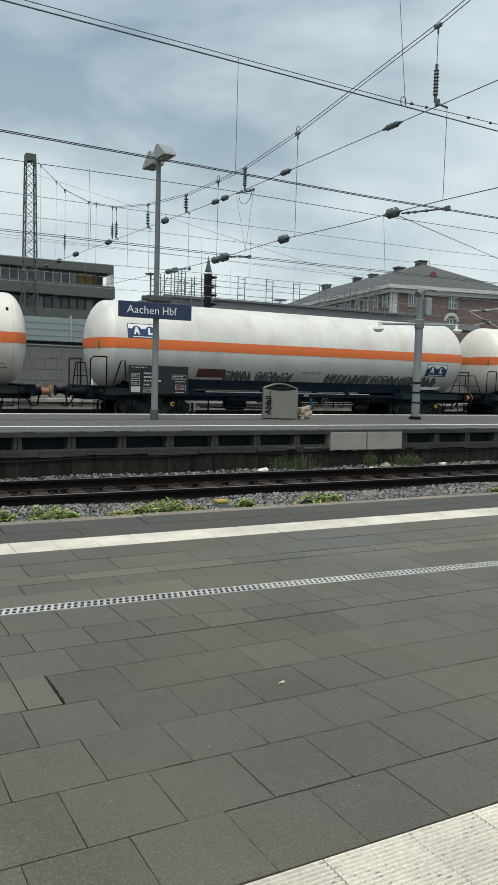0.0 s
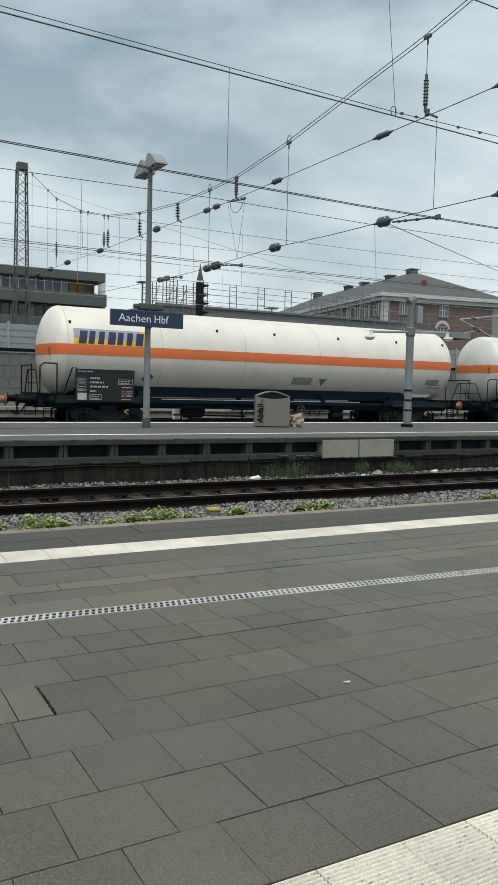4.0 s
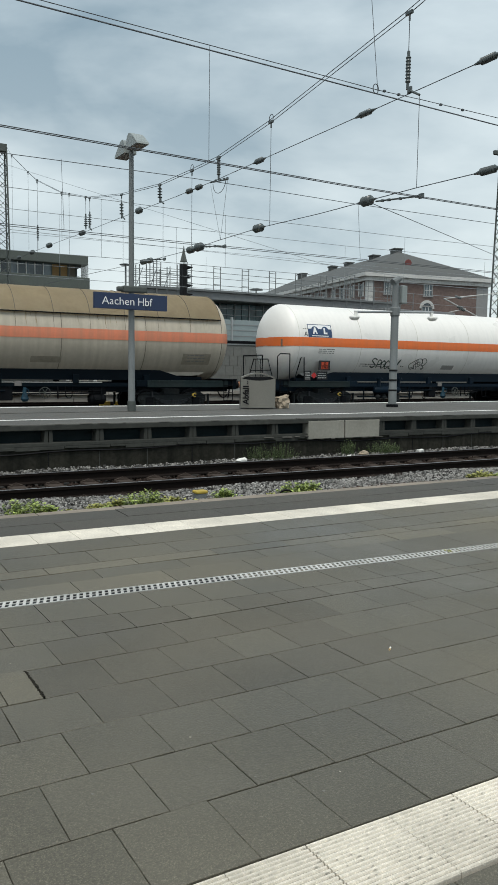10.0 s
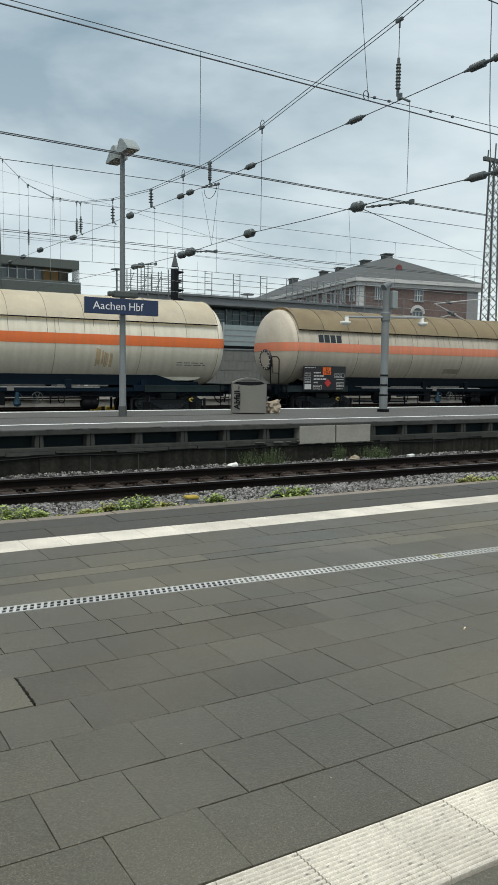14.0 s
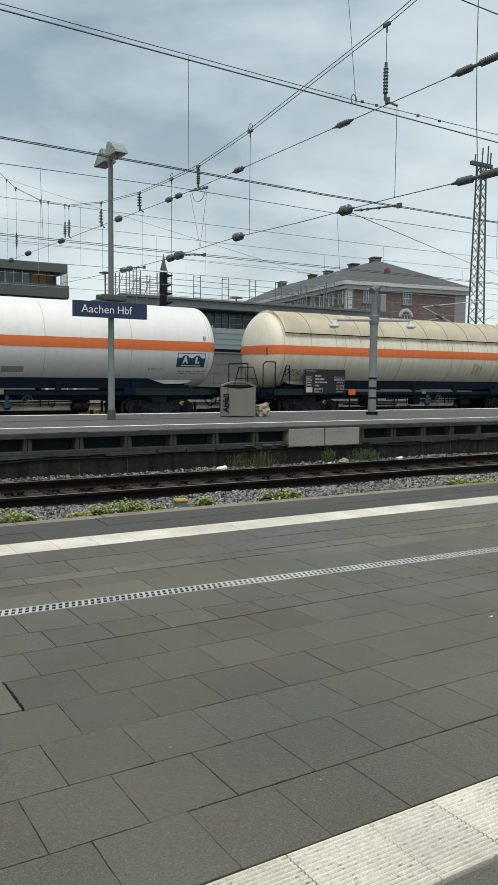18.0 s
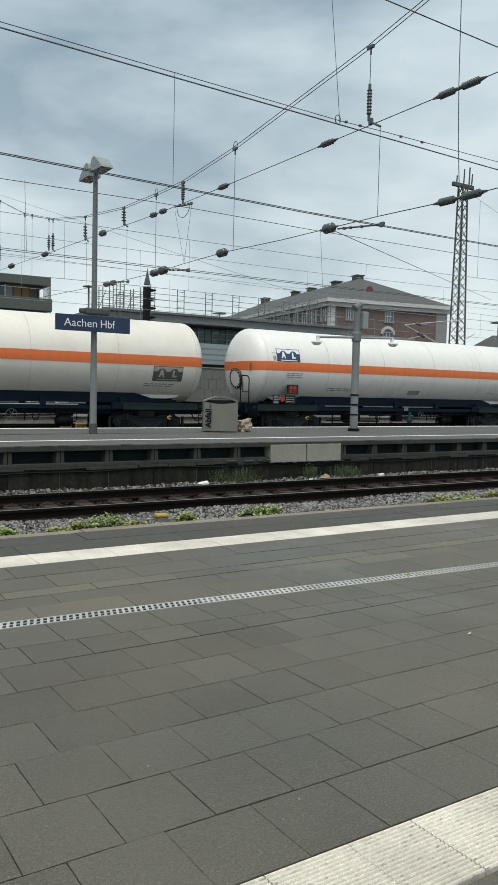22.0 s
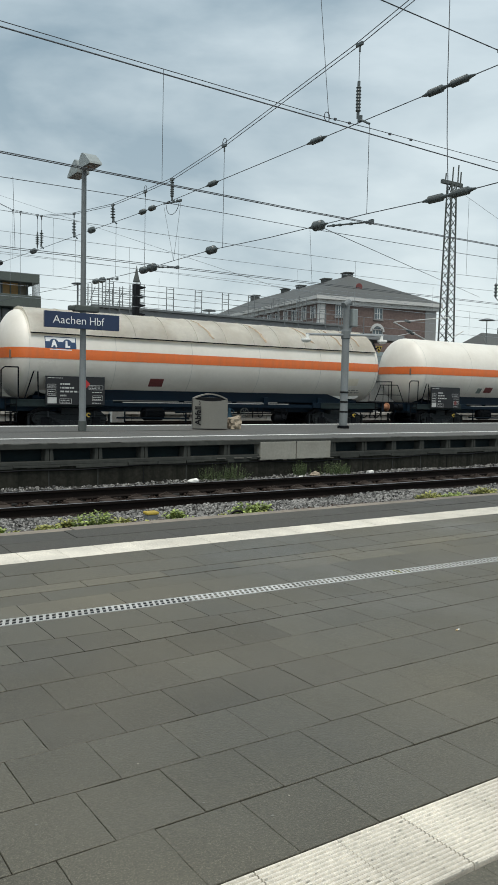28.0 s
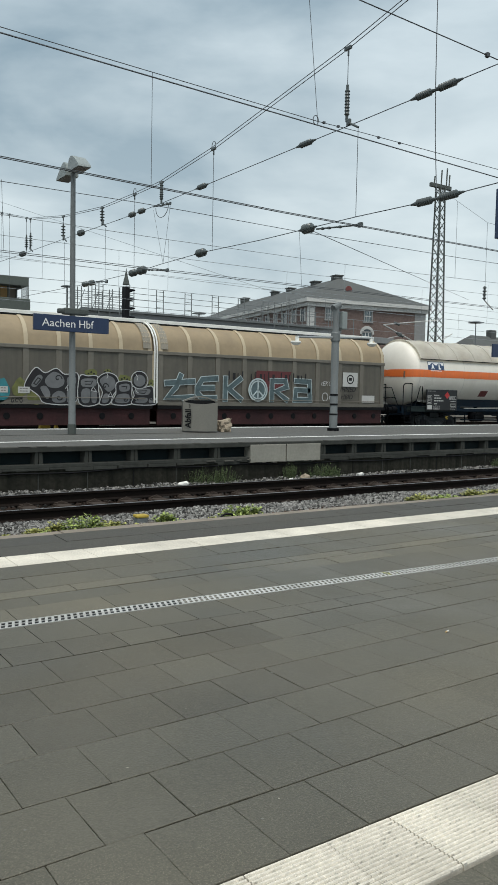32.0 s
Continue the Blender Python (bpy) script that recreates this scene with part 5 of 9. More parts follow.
def end_bracket(w, half):
    p = on_tank(-half + 0.35, ZA - 0.05, half, 0.0)
    part("lamp_bracket", box(B(), p[0] - 0.05, p[0] + 0.05, p[1] - 0.03, p[1] + 0.03, ZA - 0.19, ZA + 0.09, 0.01), M["bracket"], w)


def hazard_box(w, half, s):
    """The low plates of the newer wagons: data board, red diamond and orange number board."""
    y = -1.30
    a = part("data_plate", box(B(), s, s + 0.30, y, y + 0.03, 1.24, 1.62, 0.004), M["plate"], w)
    bm = B()
    bars(bm, half, s + 0.03, 1.27, 0.24, 0.32, 5, 9, 0.9, flat_y=y - 0.004)
    tagged(part("print", bm, M["mark_white"], a), kind="stuff")
    k, cx, cz = 0.13, s + 0.44, 1.44
    bm = B()
    bm.faces.new([bm.verts.new(p) for p in ((cx - k, y, cz), (cx, y, cz - k), (cx + k, y, cz), (cx, y, cz + k))])
    part("hazard_diamond", bm, M["red"], w, "red hazard diamond")
    c = part("number_board", box(B(), s + 0.58, s + 1.10, y - 0.14, y - 0.10, 1.64, 2.02, 0.004), M["plate"], w)
    d = part("hazard_board", box(B(), s + 0.68, s + 1.00, y - 0.155, y - 0.142, 1.69, 1.96, 0.003), M["hazard_red"], c, "red-orange hazard number board")
    for word, zz in (("23", 1.895), ("1965", 1.755)):
        bm = text_bm(word, 0.14, 0.001, 0.003)
        bmesh.ops.transform(bm, matrix=pose(s + 0.84, y - 0.161, zz) @ STAND, verts=bm.verts)
        part("digits", bm, M["black"], d)
    part("board_line", box(B(), s + 0.68, s + 1.00, y - 0.160, y - 0.156, 1.82, 1.835), M["black"], d)
    e = part("side_plate", box(B(), s + 0.58, s + 1.08, y, y + 0.03, 1.28, 1.60, 0.004), M["plate"], w)
    bm = B()
    bars(bm, half, s + 0.62, 1.31, 0.40, 0.26, 3, 21, 0.95, flat_y=y - 0.004)
    tagged(part("print", bm, M["mark_white"], e), kind="stuff")


# the first two wagons
eye_logo(W0, h0, -h0 + 2.0, 3.14)
end_bracket(W0, h0)
small_print(W0, h0, -h0 + 0.95, 3.10, 0.6, 0.08, 1, 4)
eye_logo(W1, h1, -h1 + 1.72, 3.15)
eye_logo(W1, h1, h1 - 1.75, 2.20, 1.0)
for k, (s_, wd_, n_) in enumerate(((4.93, 1.15, 5), (6.24, 1.6, 7), (9.3, 2.1, 8), (11.5, 3.4, 12))):
    blob_row(W1, h1, -h1 + s_, 1.46, wd_, 0.46, n_, 8 + k, "graf_dark")
    scribble(W1, h1, -h1 + s_, 1.48, wd_, 0.44, n_, 3 + k, "graf_green", 0.048, label="dark sprayed graffiti")
scribble(W1, h1, -h1 + 8.2, 1.88, 0.8, 0.10, 6, 16, "graf_green", 0.02, label="thin black tag")
panel_on(W1, h1, -h1 + 3.85, -h1 + 4.95, 1.66, 1.96, "graf_red", "red_label", "dull red sprayed label")
scribble(W1, h1, -h1 + 3.9, 1.68, 1.0, 0.26, 4, 19, "graf_green", 0.03, label="dark sprayed graffiti", off=0.010)
end_bracket(W1, h1)
# long wagon with the yellow and violet emblem
s_l = -7.87
lg = panel_on(W2, h2, s_l, s_l + 2.62, 2.84, 3.42, "logo_yellow", "logo_panel", "yellow and grey emblem with violet slanted bars")
part("logo_upper", patch(B(), s_l, s_l + 2.3, 3.10, 3.42, h2, 0.008, 5, 3), M["logo_grey"], lg)
for i in range(7):
    bm = B()
    x = s_l + 0.14 + i * 0.325
    rows = [[bm.verts.new(on_tank(x + dx + 0.08 * q / 5, 2.93 + 0.42 * q / 5, h2, 0.014)) for dx in (0.0, 0.20 if i % 3 else 0.26)] for q in range(6)]
    for ra, rb in zip(rows[:-1], rows[1:]):
        bm.faces.new((ra[0], ra[1], rb[1], rb[0]))
    part("logo_bar", bm, M["logo_violet"], lg)
lugs(W2, h2, (-7.95, -5.15, -2.6, -0.2, 2.7, 5.6, 8.1), 3.62)
panel_on(W2, h2, 0.6, 1.5, 1.78, 2.06, "patch_grey", "patch", "painted-over grey patch")
bm = B()
bm.faces.new([bm.verts.new(on_tank(a, b, h2, 0.012)) for a, b in ((1.98, 1.74), (2.17, 2.02), (1.79, 2.02))])
part("warning_triangle", bm, M["graf_dark"], W2, "small dark triangle mark")
panel_on(W2, h2, 7.15, 7.85, 1.92, 2.14, "patch_grey", "patch", "painted-over grey patch")
bm = B()
bm.faces.new([bm.verts.new(on_tank(a, b, h2, 0.018)) for a, b in ((-5.45, 1.84), (-5.25, 1.68), (-5.02, 1.90), (-5.22, 2.06))])
part("hazard_diamond", bm, M["graf_red"], W2, "faded dark red diamond")
small_print(W2, h2, 7.3, 1.75, 0.8, 0.22, 2, 31)
end_bracket(W2, h2)
# clean wagons
for w, h, tag in ((W3, h3, True), (W6, h6, False)):
    eye_logo(w, h, -h + 1.78, 3.16)
    eye_logo(w, h, h - 1.30, 2.24)
    hazard_box(w, h, -h + 1.20)
    small_print(w, h, -h + 1.72, 2.28, 0.75, 0.22, 3, 5)
    small_print(w, h, -h + 3.9, 1.80, 1.5, 0.16, 2, 6)
    small_print(w, h, h - 1.75, 1.72, 1.1, 0.16, 2, 7)
    small_print(w, h, h - 2.9, 1.86, 0.6, 0.08, 2, 8)
    panel_on(w, h, 0.25, 0.95, 1.74, 1.92, "patch_grey", "patch", "painted-over grey patch")
    small_print(w, h, -h + 1.0, 3.20, 0.45, 0.07, 1, 9)
    bm = text_bm("A" if tag else "B", 0.26)
    part("end_letter", wrap(bm, h, -h + 1.12, 3.02), M["graf_black"], w)
    bm = text_bm("A" if tag else "B", 0.22)
    part("end_letter", wrap(bm, h, h - 0.80, 3.02), M["graf_black"], w)
    end_bracket(w, h)
    if not tag:
        manhole(w, h)
TAG = {
    "S": ((0.85, 0.85), (0.45, 1.0), (0.15, 0.78), (0.5, 0.5), (0.85, 0.25), (0.5, 0.0), (0.1, 0.15)),
    "P": ((0.2, 0.0), (0.25, 1.0), (0.8, 0.9), (0.75, 0.5), (0.25, 0.42)),
    "O": ((0.5, 1.0), (0.15, 0.75), (0.15, 0.25), (0.5, 0.0), (0.85, 0.25), (0.85, 0.75), (0.5, 1.0)),
    "E": ((0.85, 0.95), (0.3, 0.8), (0.7, 0.52), (0.2, 0.3), (0.4, 0.0), (0.9, 0.1)),
    "Y": ((0.1, 0.95), (0.4, 0.5), (0.85, 1.0), (0.55, 0.35), (0.2, -0.1)),
}
TAG["C"] = ((0.85, 0.85), (0.45, 1.0), (0.12, 0.6), (0.2, 0.1), (0.6, 0.0), (0.9, 0.25))


def flow(pts, n=5, closed=False):
    """A smooth line through the points."""
    p = [Vector(q) for q in pts]
    m = len(p)
    out = []
    for i in range(m if closed else m - 1):
        a, b, c, e = (p[(i + j) % m] if closed else p[max(0, min(m - 1, i + j))] for j in (-1, 0, 1, 2))
        for j in range(n):
            t = j / n
            v = 0.5 * (2 * b + (c - a) * t + (2 * a - 5 * b + 4 * c - e) * t * t + (3 * b - a - 3 * c + e) * t ** 3)
            out.append((v.x, v.y))
    out.append(tuple(p[0]) if closed else tuple(p[-1]))
    return out


for k, ch in enumerate("SPOCEY"):
    size = (1.25, 1.0, 0.85, 0.85, 1.0, 1.45)[k]
    line = flow([(x * 0.27 * size, y * 0.34 * (0.9 + 0.2 * (k in (0, 5)))) for x, y in TAG[ch]])
    part("graffiti", stroke(B(), line, 0.045, h3, -h3 + (4.42, 4.74, 4.98, 5.19, 5.38, 5.62)[k], 1.78 - 0.008 * k, 0.008 + 0.0006 * (k % 2)), M["graf_tag"], W3, "looping dark green tag lettering")
for s_ in (4.22, 4.33, 6.08, 6.19):
    part("graffiti", wrap(disc(0.030, 8, 1), h3, -h3 + s_, 1.90 - 0.05 * (s_ > 5), 0.008), M["graf_tag"], W3)
LOOPS = (((0.10, 0.10), (0.02, 0.40), (0.20, 0.68), (0.42, 0.90), (0.46, 0.60), (0.30, 0.35), (0.38, 0.12), (0.22, 0.0)),
         ((0.40, 0.35), (0.36, 0.75), (0.52, 0.98), (0.72, 0.90), (0.74, 0.55), (0.62, 0.28), (0.48, 0.22)),
         ((0.50, 0.45), (0.50, 0.65), (0.60, 0.68), (0.62, 0.48), (0.55, 0.40)),
         ((0.70, 0.92), (0.88, 1.00), (1.0, 0.75), (0.92, 0.42), (0.76, 0.35), (0.78, 0.62)))
for k, lp in enumerate(LOOPS):
    line = flow([(x * 0.92, y * 0.44) for x, y in lp], 5, True)
    part("graffiti", stroke(B(), line, 0.030, h3, -h3 + 6.48, 1.74, 0.008 + 0.0006 * k), M["graf_tag"], W3, "thin looping bubble-letter tag")
for k, lp in enumerate((((0.10, 0.10), (0.28, 0.14), (0.40, 0.02)), ((0.50, 0.22), (0.52, -0.02)), ((0.84, 0.30), (0.96, 0.10), (0.82, 0.06), (0.90, -0.04)))):
    line = flow([(x * 0.92, y * 0.44) for x, y in lp])
    part("graffiti", stroke(B(), line, 0.030, h3, -h3 + 6.48, 1.74, 0.0105 + 0.0006 * k), M["graf_tag"], W3, "thin looping bubble-letter tag")
# dirty beige wagon: a dark block emblem
for i in range(4):
    bm = B()
    x = -h4 + 1.78 + i * 0.29
    patch(bm, x, x + 0.24, 2.92, 3.22, h4, 0.006, 1, 3)
    part("logo_block", bm, M["logo_dark"], W4, "dark blue emblem block")
manhole(W4, h4, "tank_brown")
panel_on(W4, h4, 0.6, 1.6, 1.78, 1.98, "patch_worn", "patch", "pale painted patch")
panel_on(W4, h4, h4 - 2.1, h4 - 1.0, 1.78, 2.16, "patch_worn", "patch", "pale data patch")
small_print(W4, h4, h4 - 1.9, 1.86, 0.7, 0.3, 3, 14)
rn = random.Random(31)
for w_, hh, cnt, mats in ((W4, h4, 46, ("run", "run_faint", "run_faint")), (W5, h5, 14, ("run_cream", "run_faint"))):
    for i in range(cnt):
        s_ = -hh + 1.2 + rn.random() * (2 * hh - 2.2)
        top = 3.36
        ln_ = rn.uniform(0.12, 0.46)
        wd_ = rn.uniform(0.018, 0.06)
        bm = B()
        rows = [[bm.verts.new(on_tank(s_ + e * wd_ * (1 - 0.75 * q / 6) + 0.012 * math.sin(q + i), top - ln_ * q / 6, hh, 0.0045 + 0.0004 * (i % 4))) for e in (-0.5, 0.5)] for q in range(7)]
        for ra, rb_ in zip(rows[:-1], rows[1:]):
            bm.faces.new((ra[0], rb_[0], rb_[1], ra[1]))
        part("rain_run", bm, M[mats[i % len(mats)]], w_, "brown rain run below the sunshield")
    for s_ in np.linspace(-hh + 0.85, hh - 0.65, 13)[1:-1]:
        bm = B()
        rows = [[bm.verts.new(on_tank(s_ + e * 0.014, 3.36 - 0.46 * q / 6, hh, 0.0065)) for e in (-0.5, 0.5)] for q in range(7)]
        for ra, rb_ in zip(rows[:-1], rows[1:]):
            bm.faces.new((ra[0], rb_[0], rb_[1], ra[1]))
        part("hoop", bm, M["seam_dark"], w_)
# cream wagon
end_bracket(W5, h5)
scribble(W5, h5, -h5 + 1.0, 1.74, 0.75, 0.25, 4, 22, "graf_black", 0.025, label="thin black tag")
part("hazard_board", box(B(), -h5 + 4.10, -h5 + 4.45, -1.33, -1.31, 0.98, 1.22, 0.004), M["hazard"], W5, "orange hazard number board")
small_print(W5, h5, h5 - 2.2, 1.9, 1.2, 0.16, 2, 33)
for i in range(9):
    x = h5 - 5.2 + 0.07 * i + rn.uniform(-0.02, 0.02)
    z = 1.80 + rn.uniform(0.0, 0.12)
    panel_on(W5, h5, x, x + rn.uniform(0.03, 0.08), z, 2.50 - rn.uniform(0.0, 0.25), "run_cream", "stain", "ochre run-off stain", 0.0045 + 0.0003 * (i % 5))
# wagon with the flower tag
bm = B()
for k in range(5):
    a0 = math.pi * 0.15 + k * math.pi * 0.32
    stroke(bm, [(0.28 * math.cos(a0) + 0.20 * math.cos(t), 0.30 + 0.28 * math.sin(a0) + 0.20 * math.sin(t)) for t in np.linspace(0, 6.283, 13)], 0.026, h7, -7.4 + 8.375 - h7 + 5.9, 1.75)
stroke(bm, [(0.12 * math.cos(t), 0.30 + 0.15 * math.sin(t)) for t in np.linspace(0, 6.283, 13)], 0.026, h7, -7.4 + 8.375 - h7 + 5.9, 1.75)
stroke(bm, [(-0.05, 0.05), (-0.3, -0.15), (-0.1, -0.2), (0.2, -0.15), (0.3, -0.05)], 0.026, h7, -7.4 + 8.375 - h7 + 5.9, 1.75)
part("graffiti", bm, M["graf_black"], W7, "black outline flower tag")
panel_on(W7, h7, -h7 + 5.0, -h7 + 5.55, 1.80, 2.05, "graf_red", "red_label", "dull red sprayed label")
panel_on(W7, h7, -h7 + 4.5, -h7 + 4.8, 1.76, 2.0, "graf_dark", "dark_label", "dark sprayed label")
eye_logo(W7, h7, h7 - 1.75, 2.27, 1.05, "logo_faded", "logo_pale")
small_print(W7, h7, h7 - 2.6, 1.80, 1.2, 0.14, 2, 41)
end_bracket(W7, h7)
# rust-stained sunshield wagon
eye_logo(W8, h8, -h8 + 1.85, 3.05, 0.95)
panel_on(W8, h8, -h8 + 5.2, -h8 + 5.75, 1.72, 2.0, "graf_red", "red_label", "dull red sprayed label")
panel_on(W8, h8, h8 - 2.3, h8 - 1.5, 1.95, 2.25, "tank_cream", "patch", "pale patch")
small_print(W8, h8, h8 - 2.2, 1.62, 1.0, 0.18, 2, 51)
end_bracket(W8, h8)
rgr = random.Random(77)
for s in (-h8 + 7.2, -h8 + 9.6, -h8 + 11.9, -h8 + 13.4, -h8 + 14.4):
    bm = B()
    r = RT + 0.114
    pts = []
    a = radians(rgr.uniform(100, 112))
    for i in range(9):
        pts.append((s + 0.5 * i / 8 + rgr.uniform(-0.05, 0.05), a + radians(40) * i / 8))
    wd = rgr.uniform(0.05, 0.13)
    for (s0, a0), (s1, a1) in zip(pts[:-1], pts[1:]):
        bm.faces.new([bm.verts.new((q, -abs(r * math.sin(b - math.pi / 2)) if b > math.pi / 2 else 0, ZA + r * math.cos(b - math.pi / 2))) for q, b in ((s0, a0), (s0 + wd, a0), (s1 + wd, a1), (s1, a1))])
    part("rust_streak", bm, M["streak"], W8, "brown rust streak on the sunshield")


# hooded wagons: lettering, peace sign, silver piece
def flat(bm2, s, z, y):
    for v in bm2.verts:
        v.co = Vector((s + v.co.x, y, z + v.co.y))
    return bm2


YF = -1.468


GLYPHS = {
    "T": (((-0.50, 0.20), (0.60, 0.30)), ((0.08, 0.55), (-0.10, 0.05), (-0.45, -0.42), (0.55, -0.38))),
    "E": (((0.55, 0.46), (-0.18, 0.40), (-0.42, 0.05), (-0.42, -0.20), (-0.18, -0.42), (0.50, -0.40)), ((-0.38, 0.02), (0.38, 0.04))),
    "K": (((-0.38, 0.50), (-0.38, -0.46)), ((0.42, 0.48), (-0.20, 0.02), (0.45, -0.44))),
    "R": (((-0.42, -0.46), (-0.42, 0.42), (0.34, 0.44), (0.42, 0.16), (-0.18, -0.04), (0.45, -0.44))),
    "A": (((-0.42, 0.46), (0.40, 0.44), (0.46, -0.42), (-0.44, -0.42), (-0.40, 0.04), (0.38, 0.02))),
}
GLYPHS["R"], GLYPHS["A"] = (GLYPHS["R"],), (GLYPHS["A"],)


def band(bm, pts, width, s, z, y):
    """A broad sprayed line with blunt joints on the wagon's flat wall."""
    rows = [[bm.verts.new((s + a, y, z + b)) for a, b in pair] for pair in ribbon(pts, width)]
    for ra, rb in zip(rows[:-1], rows[1:]):
        bm.faces.new((ra[0], ra[1], rb[1], rb[0]))
    return bm


def sprayed_letter(w, s, z, ch):
    """A heavy angular letter: pale rim under a steel-blue body."""
    for i, line in enumerate(GLYPHS[ch]):
        line = [(a * (1.05 if ch == "T" else 0.86), b * 0.86) for a, b in line]
        o = part("graffiti_outline", band(B(), line, 0.235, s, z, YF - 0.0006 * i), M["graf_pale"], w, "pale blue sprayed outline")
        part("graffiti_fill", band(B(), line, 0.180, s, z, YF - 0.005 - 0.0006 * i), M["graf_teal"], o, "steel-blue sprayed fill")


for s, ch in ((-4.70, "T"), (-3.55, "E"), (-2.36, "K"), (-0.15, "R"), (1.02, "A")):
    sprayed_letter(W9, s, 1.80, ch)
bm = B()
for ro, ri in ((0.46, 0.40), (0.37, 0.32)):
    n = 28
    a = [bm.verts.new((ro * math.cos(6.283 * i / n), ro * math.sin(6.283 * i / n), 0)) for i in range(n)]
    b = [bm.verts.new((ri * math.cos(6.283 * i / n), ri * math.sin(6.283 * i / n), 0)) for i in range(n)]
    for i in range(n):
        j = (i + 1) % n
        bm.faces.new((a[i], a[j], b[j], b[i]))
for ang in (90, 270, 225, 315):
    c, d = math.cos(radians(ang)), math.sin(radians(ang))
    bm.faces.new([bm.verts.new((0.34 * t * c + q * d * 0.03, 0.34 * t * d - q * c * 0.03, 0)) for t, q in ((0, -1), (0, 1), (1, 1), (1, -1))])
part("peace_sign", flat(bm, -1.18, 1.80, YF - 0.004), M["graf_pale"], W9, "pale blue sprayed peace sign")
bm = B()
bmesh.ops.create_circle(bm, cap_ends=True, segments=28, radius=0.41)
part("graffiti_fill", flat(bm, -1.18, 1.80, YF), M["graf_teal"], W9)
bm = B()
bm.faces.new([bm.verts.new(p) for p in ((-1.55, YF + 0.002, 1.75), (0.1, YF + 0.002, 1.75), (0.45, YF + 0.002, 2.55), (-1.25, YF + 0.002, 2.55))])
part("red_panel", bm, M["panel_red"], W9, "dull red slanted panel")
bm = B()
for i in range(19):
    if i in (4, 11):
        continue
    x = -2.55 + i * 0.205
    box(bm, x, x + (0.05, 0.11, 0.04)[i % 3], YF + 0.0, YF + 0.004, 2.16, 2.42 + 0.08 * ((i * 5) % 3 == 0))
part("faded_bars", bm, M["graf_black"], W9, "faded dark bars of old lettering")
pn = part("notice", box(B(), 3.15, 3.98, YF, YF + 0.01, 2.02, 2.62), M["mark_white"], W9, "white notice panel")
bm = B()
n = 20
a = [bm.verts.new((3.57 + 0.2 * math.cos(6.283 * i / n), YF - 0.004, 2.33 + 0.2 * math.sin(6.283 * i / n))) for i in range(n)]
b = [bm.verts.new((3.57 + 0.15 * math.cos(6.283 * i / n), YF - 0.004, 2.33 + 0.15 * math.sin(6.283 * i / n))) for i in range(n)]
for i in range(n):
    j = (i + 1) % n
    bm.faces.new((a[i], a[j], b[j], b[i]))
part("notice_ring", bm, M["graf_black"], pn)
part("notice_bar", box(B(), 3.48, 3.66, YF - 0.006, YF - 0.002, 2.28, 2.40), M["graf_black"], pn)
part("notice", box(B(), 4.25, 4.98, YF, YF + 0.01, 1.36, 1.66), M["mark_white"], W9, "white notice panel")


def wall_scribble(w, s, z, wd, h, letters, seed, material, width):
    rg = random.Random(seed)
    step = wd / letters
    for i in range(letters):
        cx = (i + 0.5) * step
        pts = [(cx + step * 0.4 * math.cos(a) * rg.uniform(0.7, 1.1), h * 0.5 + h * 0.5 * math.sin(a) * rg.uniform(0.7, 1.1)) for a in np.linspace(rg.uniform(0, 2), rg.uniform(5, 7), 9)]
        part("graffiti", band(B(), pts, width, s, z, YF - 0.005), M[material], w, "small sprayed tag")


for word, tx, tz, size, material in (("tEKORA", 2.45, 2.12, 0.26, "graf_white"), ("IHNED", 3.46, 1.90, 0.29, "graf_black"), ("HBID", 3.40, 1.58, 0.29, "graf_black")):
    bm = text_bm(word, size, 0.0, 0.0)
    bmesh.ops.transform(bm, matrix=Matrix.Shear('XZ', 4, (0.18, 0.0)) @ Matrix.Identity(4), verts=bm.verts)
    bmesh.ops.transform(bm, matrix=pose(tx, YF - 0.006, tz, 0, radians(-2)) @ STAND, verts=bm.verts)
    part("tag_lettering", bm, M[material], W9, "small hand-sprayed tag lettering")
ring = [(0.15 * math.cos(a), 0.17 + 0.17 * math.sin(a)) for a in np.linspace(0, 6.4, 18)]
part("graffiti", band(B(), ring, 0.03, 2.20, 1.40, YF - 0.005), M["graf_white"], W9, "small sprayed tag")
wall_scribble(W9, 2.42, 1.46, 0.36, 0.16, 3, 62, "graf_white", 0.022)


def poly(w, name, pts, s, z, y, material, label=""):
    bm = B()
    bm.faces.new([bm.verts.new((s + a, y, z + b)) for a, b in pts])
    return part(name, bm, M[material], w, label)


def mist(name, cx, cz, rx, rz, seed, level, material, label):
    """A ragged sprayed patch."""
    rg = random.Random(seed)
    ring = [(rx * rg.uniform(0.75, 1.15) * math.cos(6.283 * q / 12), rz * rg.uniform(0.75, 1.15) * math.sin(6.283 * q / 12)) for q in range(12)]
    return poly(W10, name, flow(ring, 3, True)[:-1], cx, cz, YF + level, material, label)


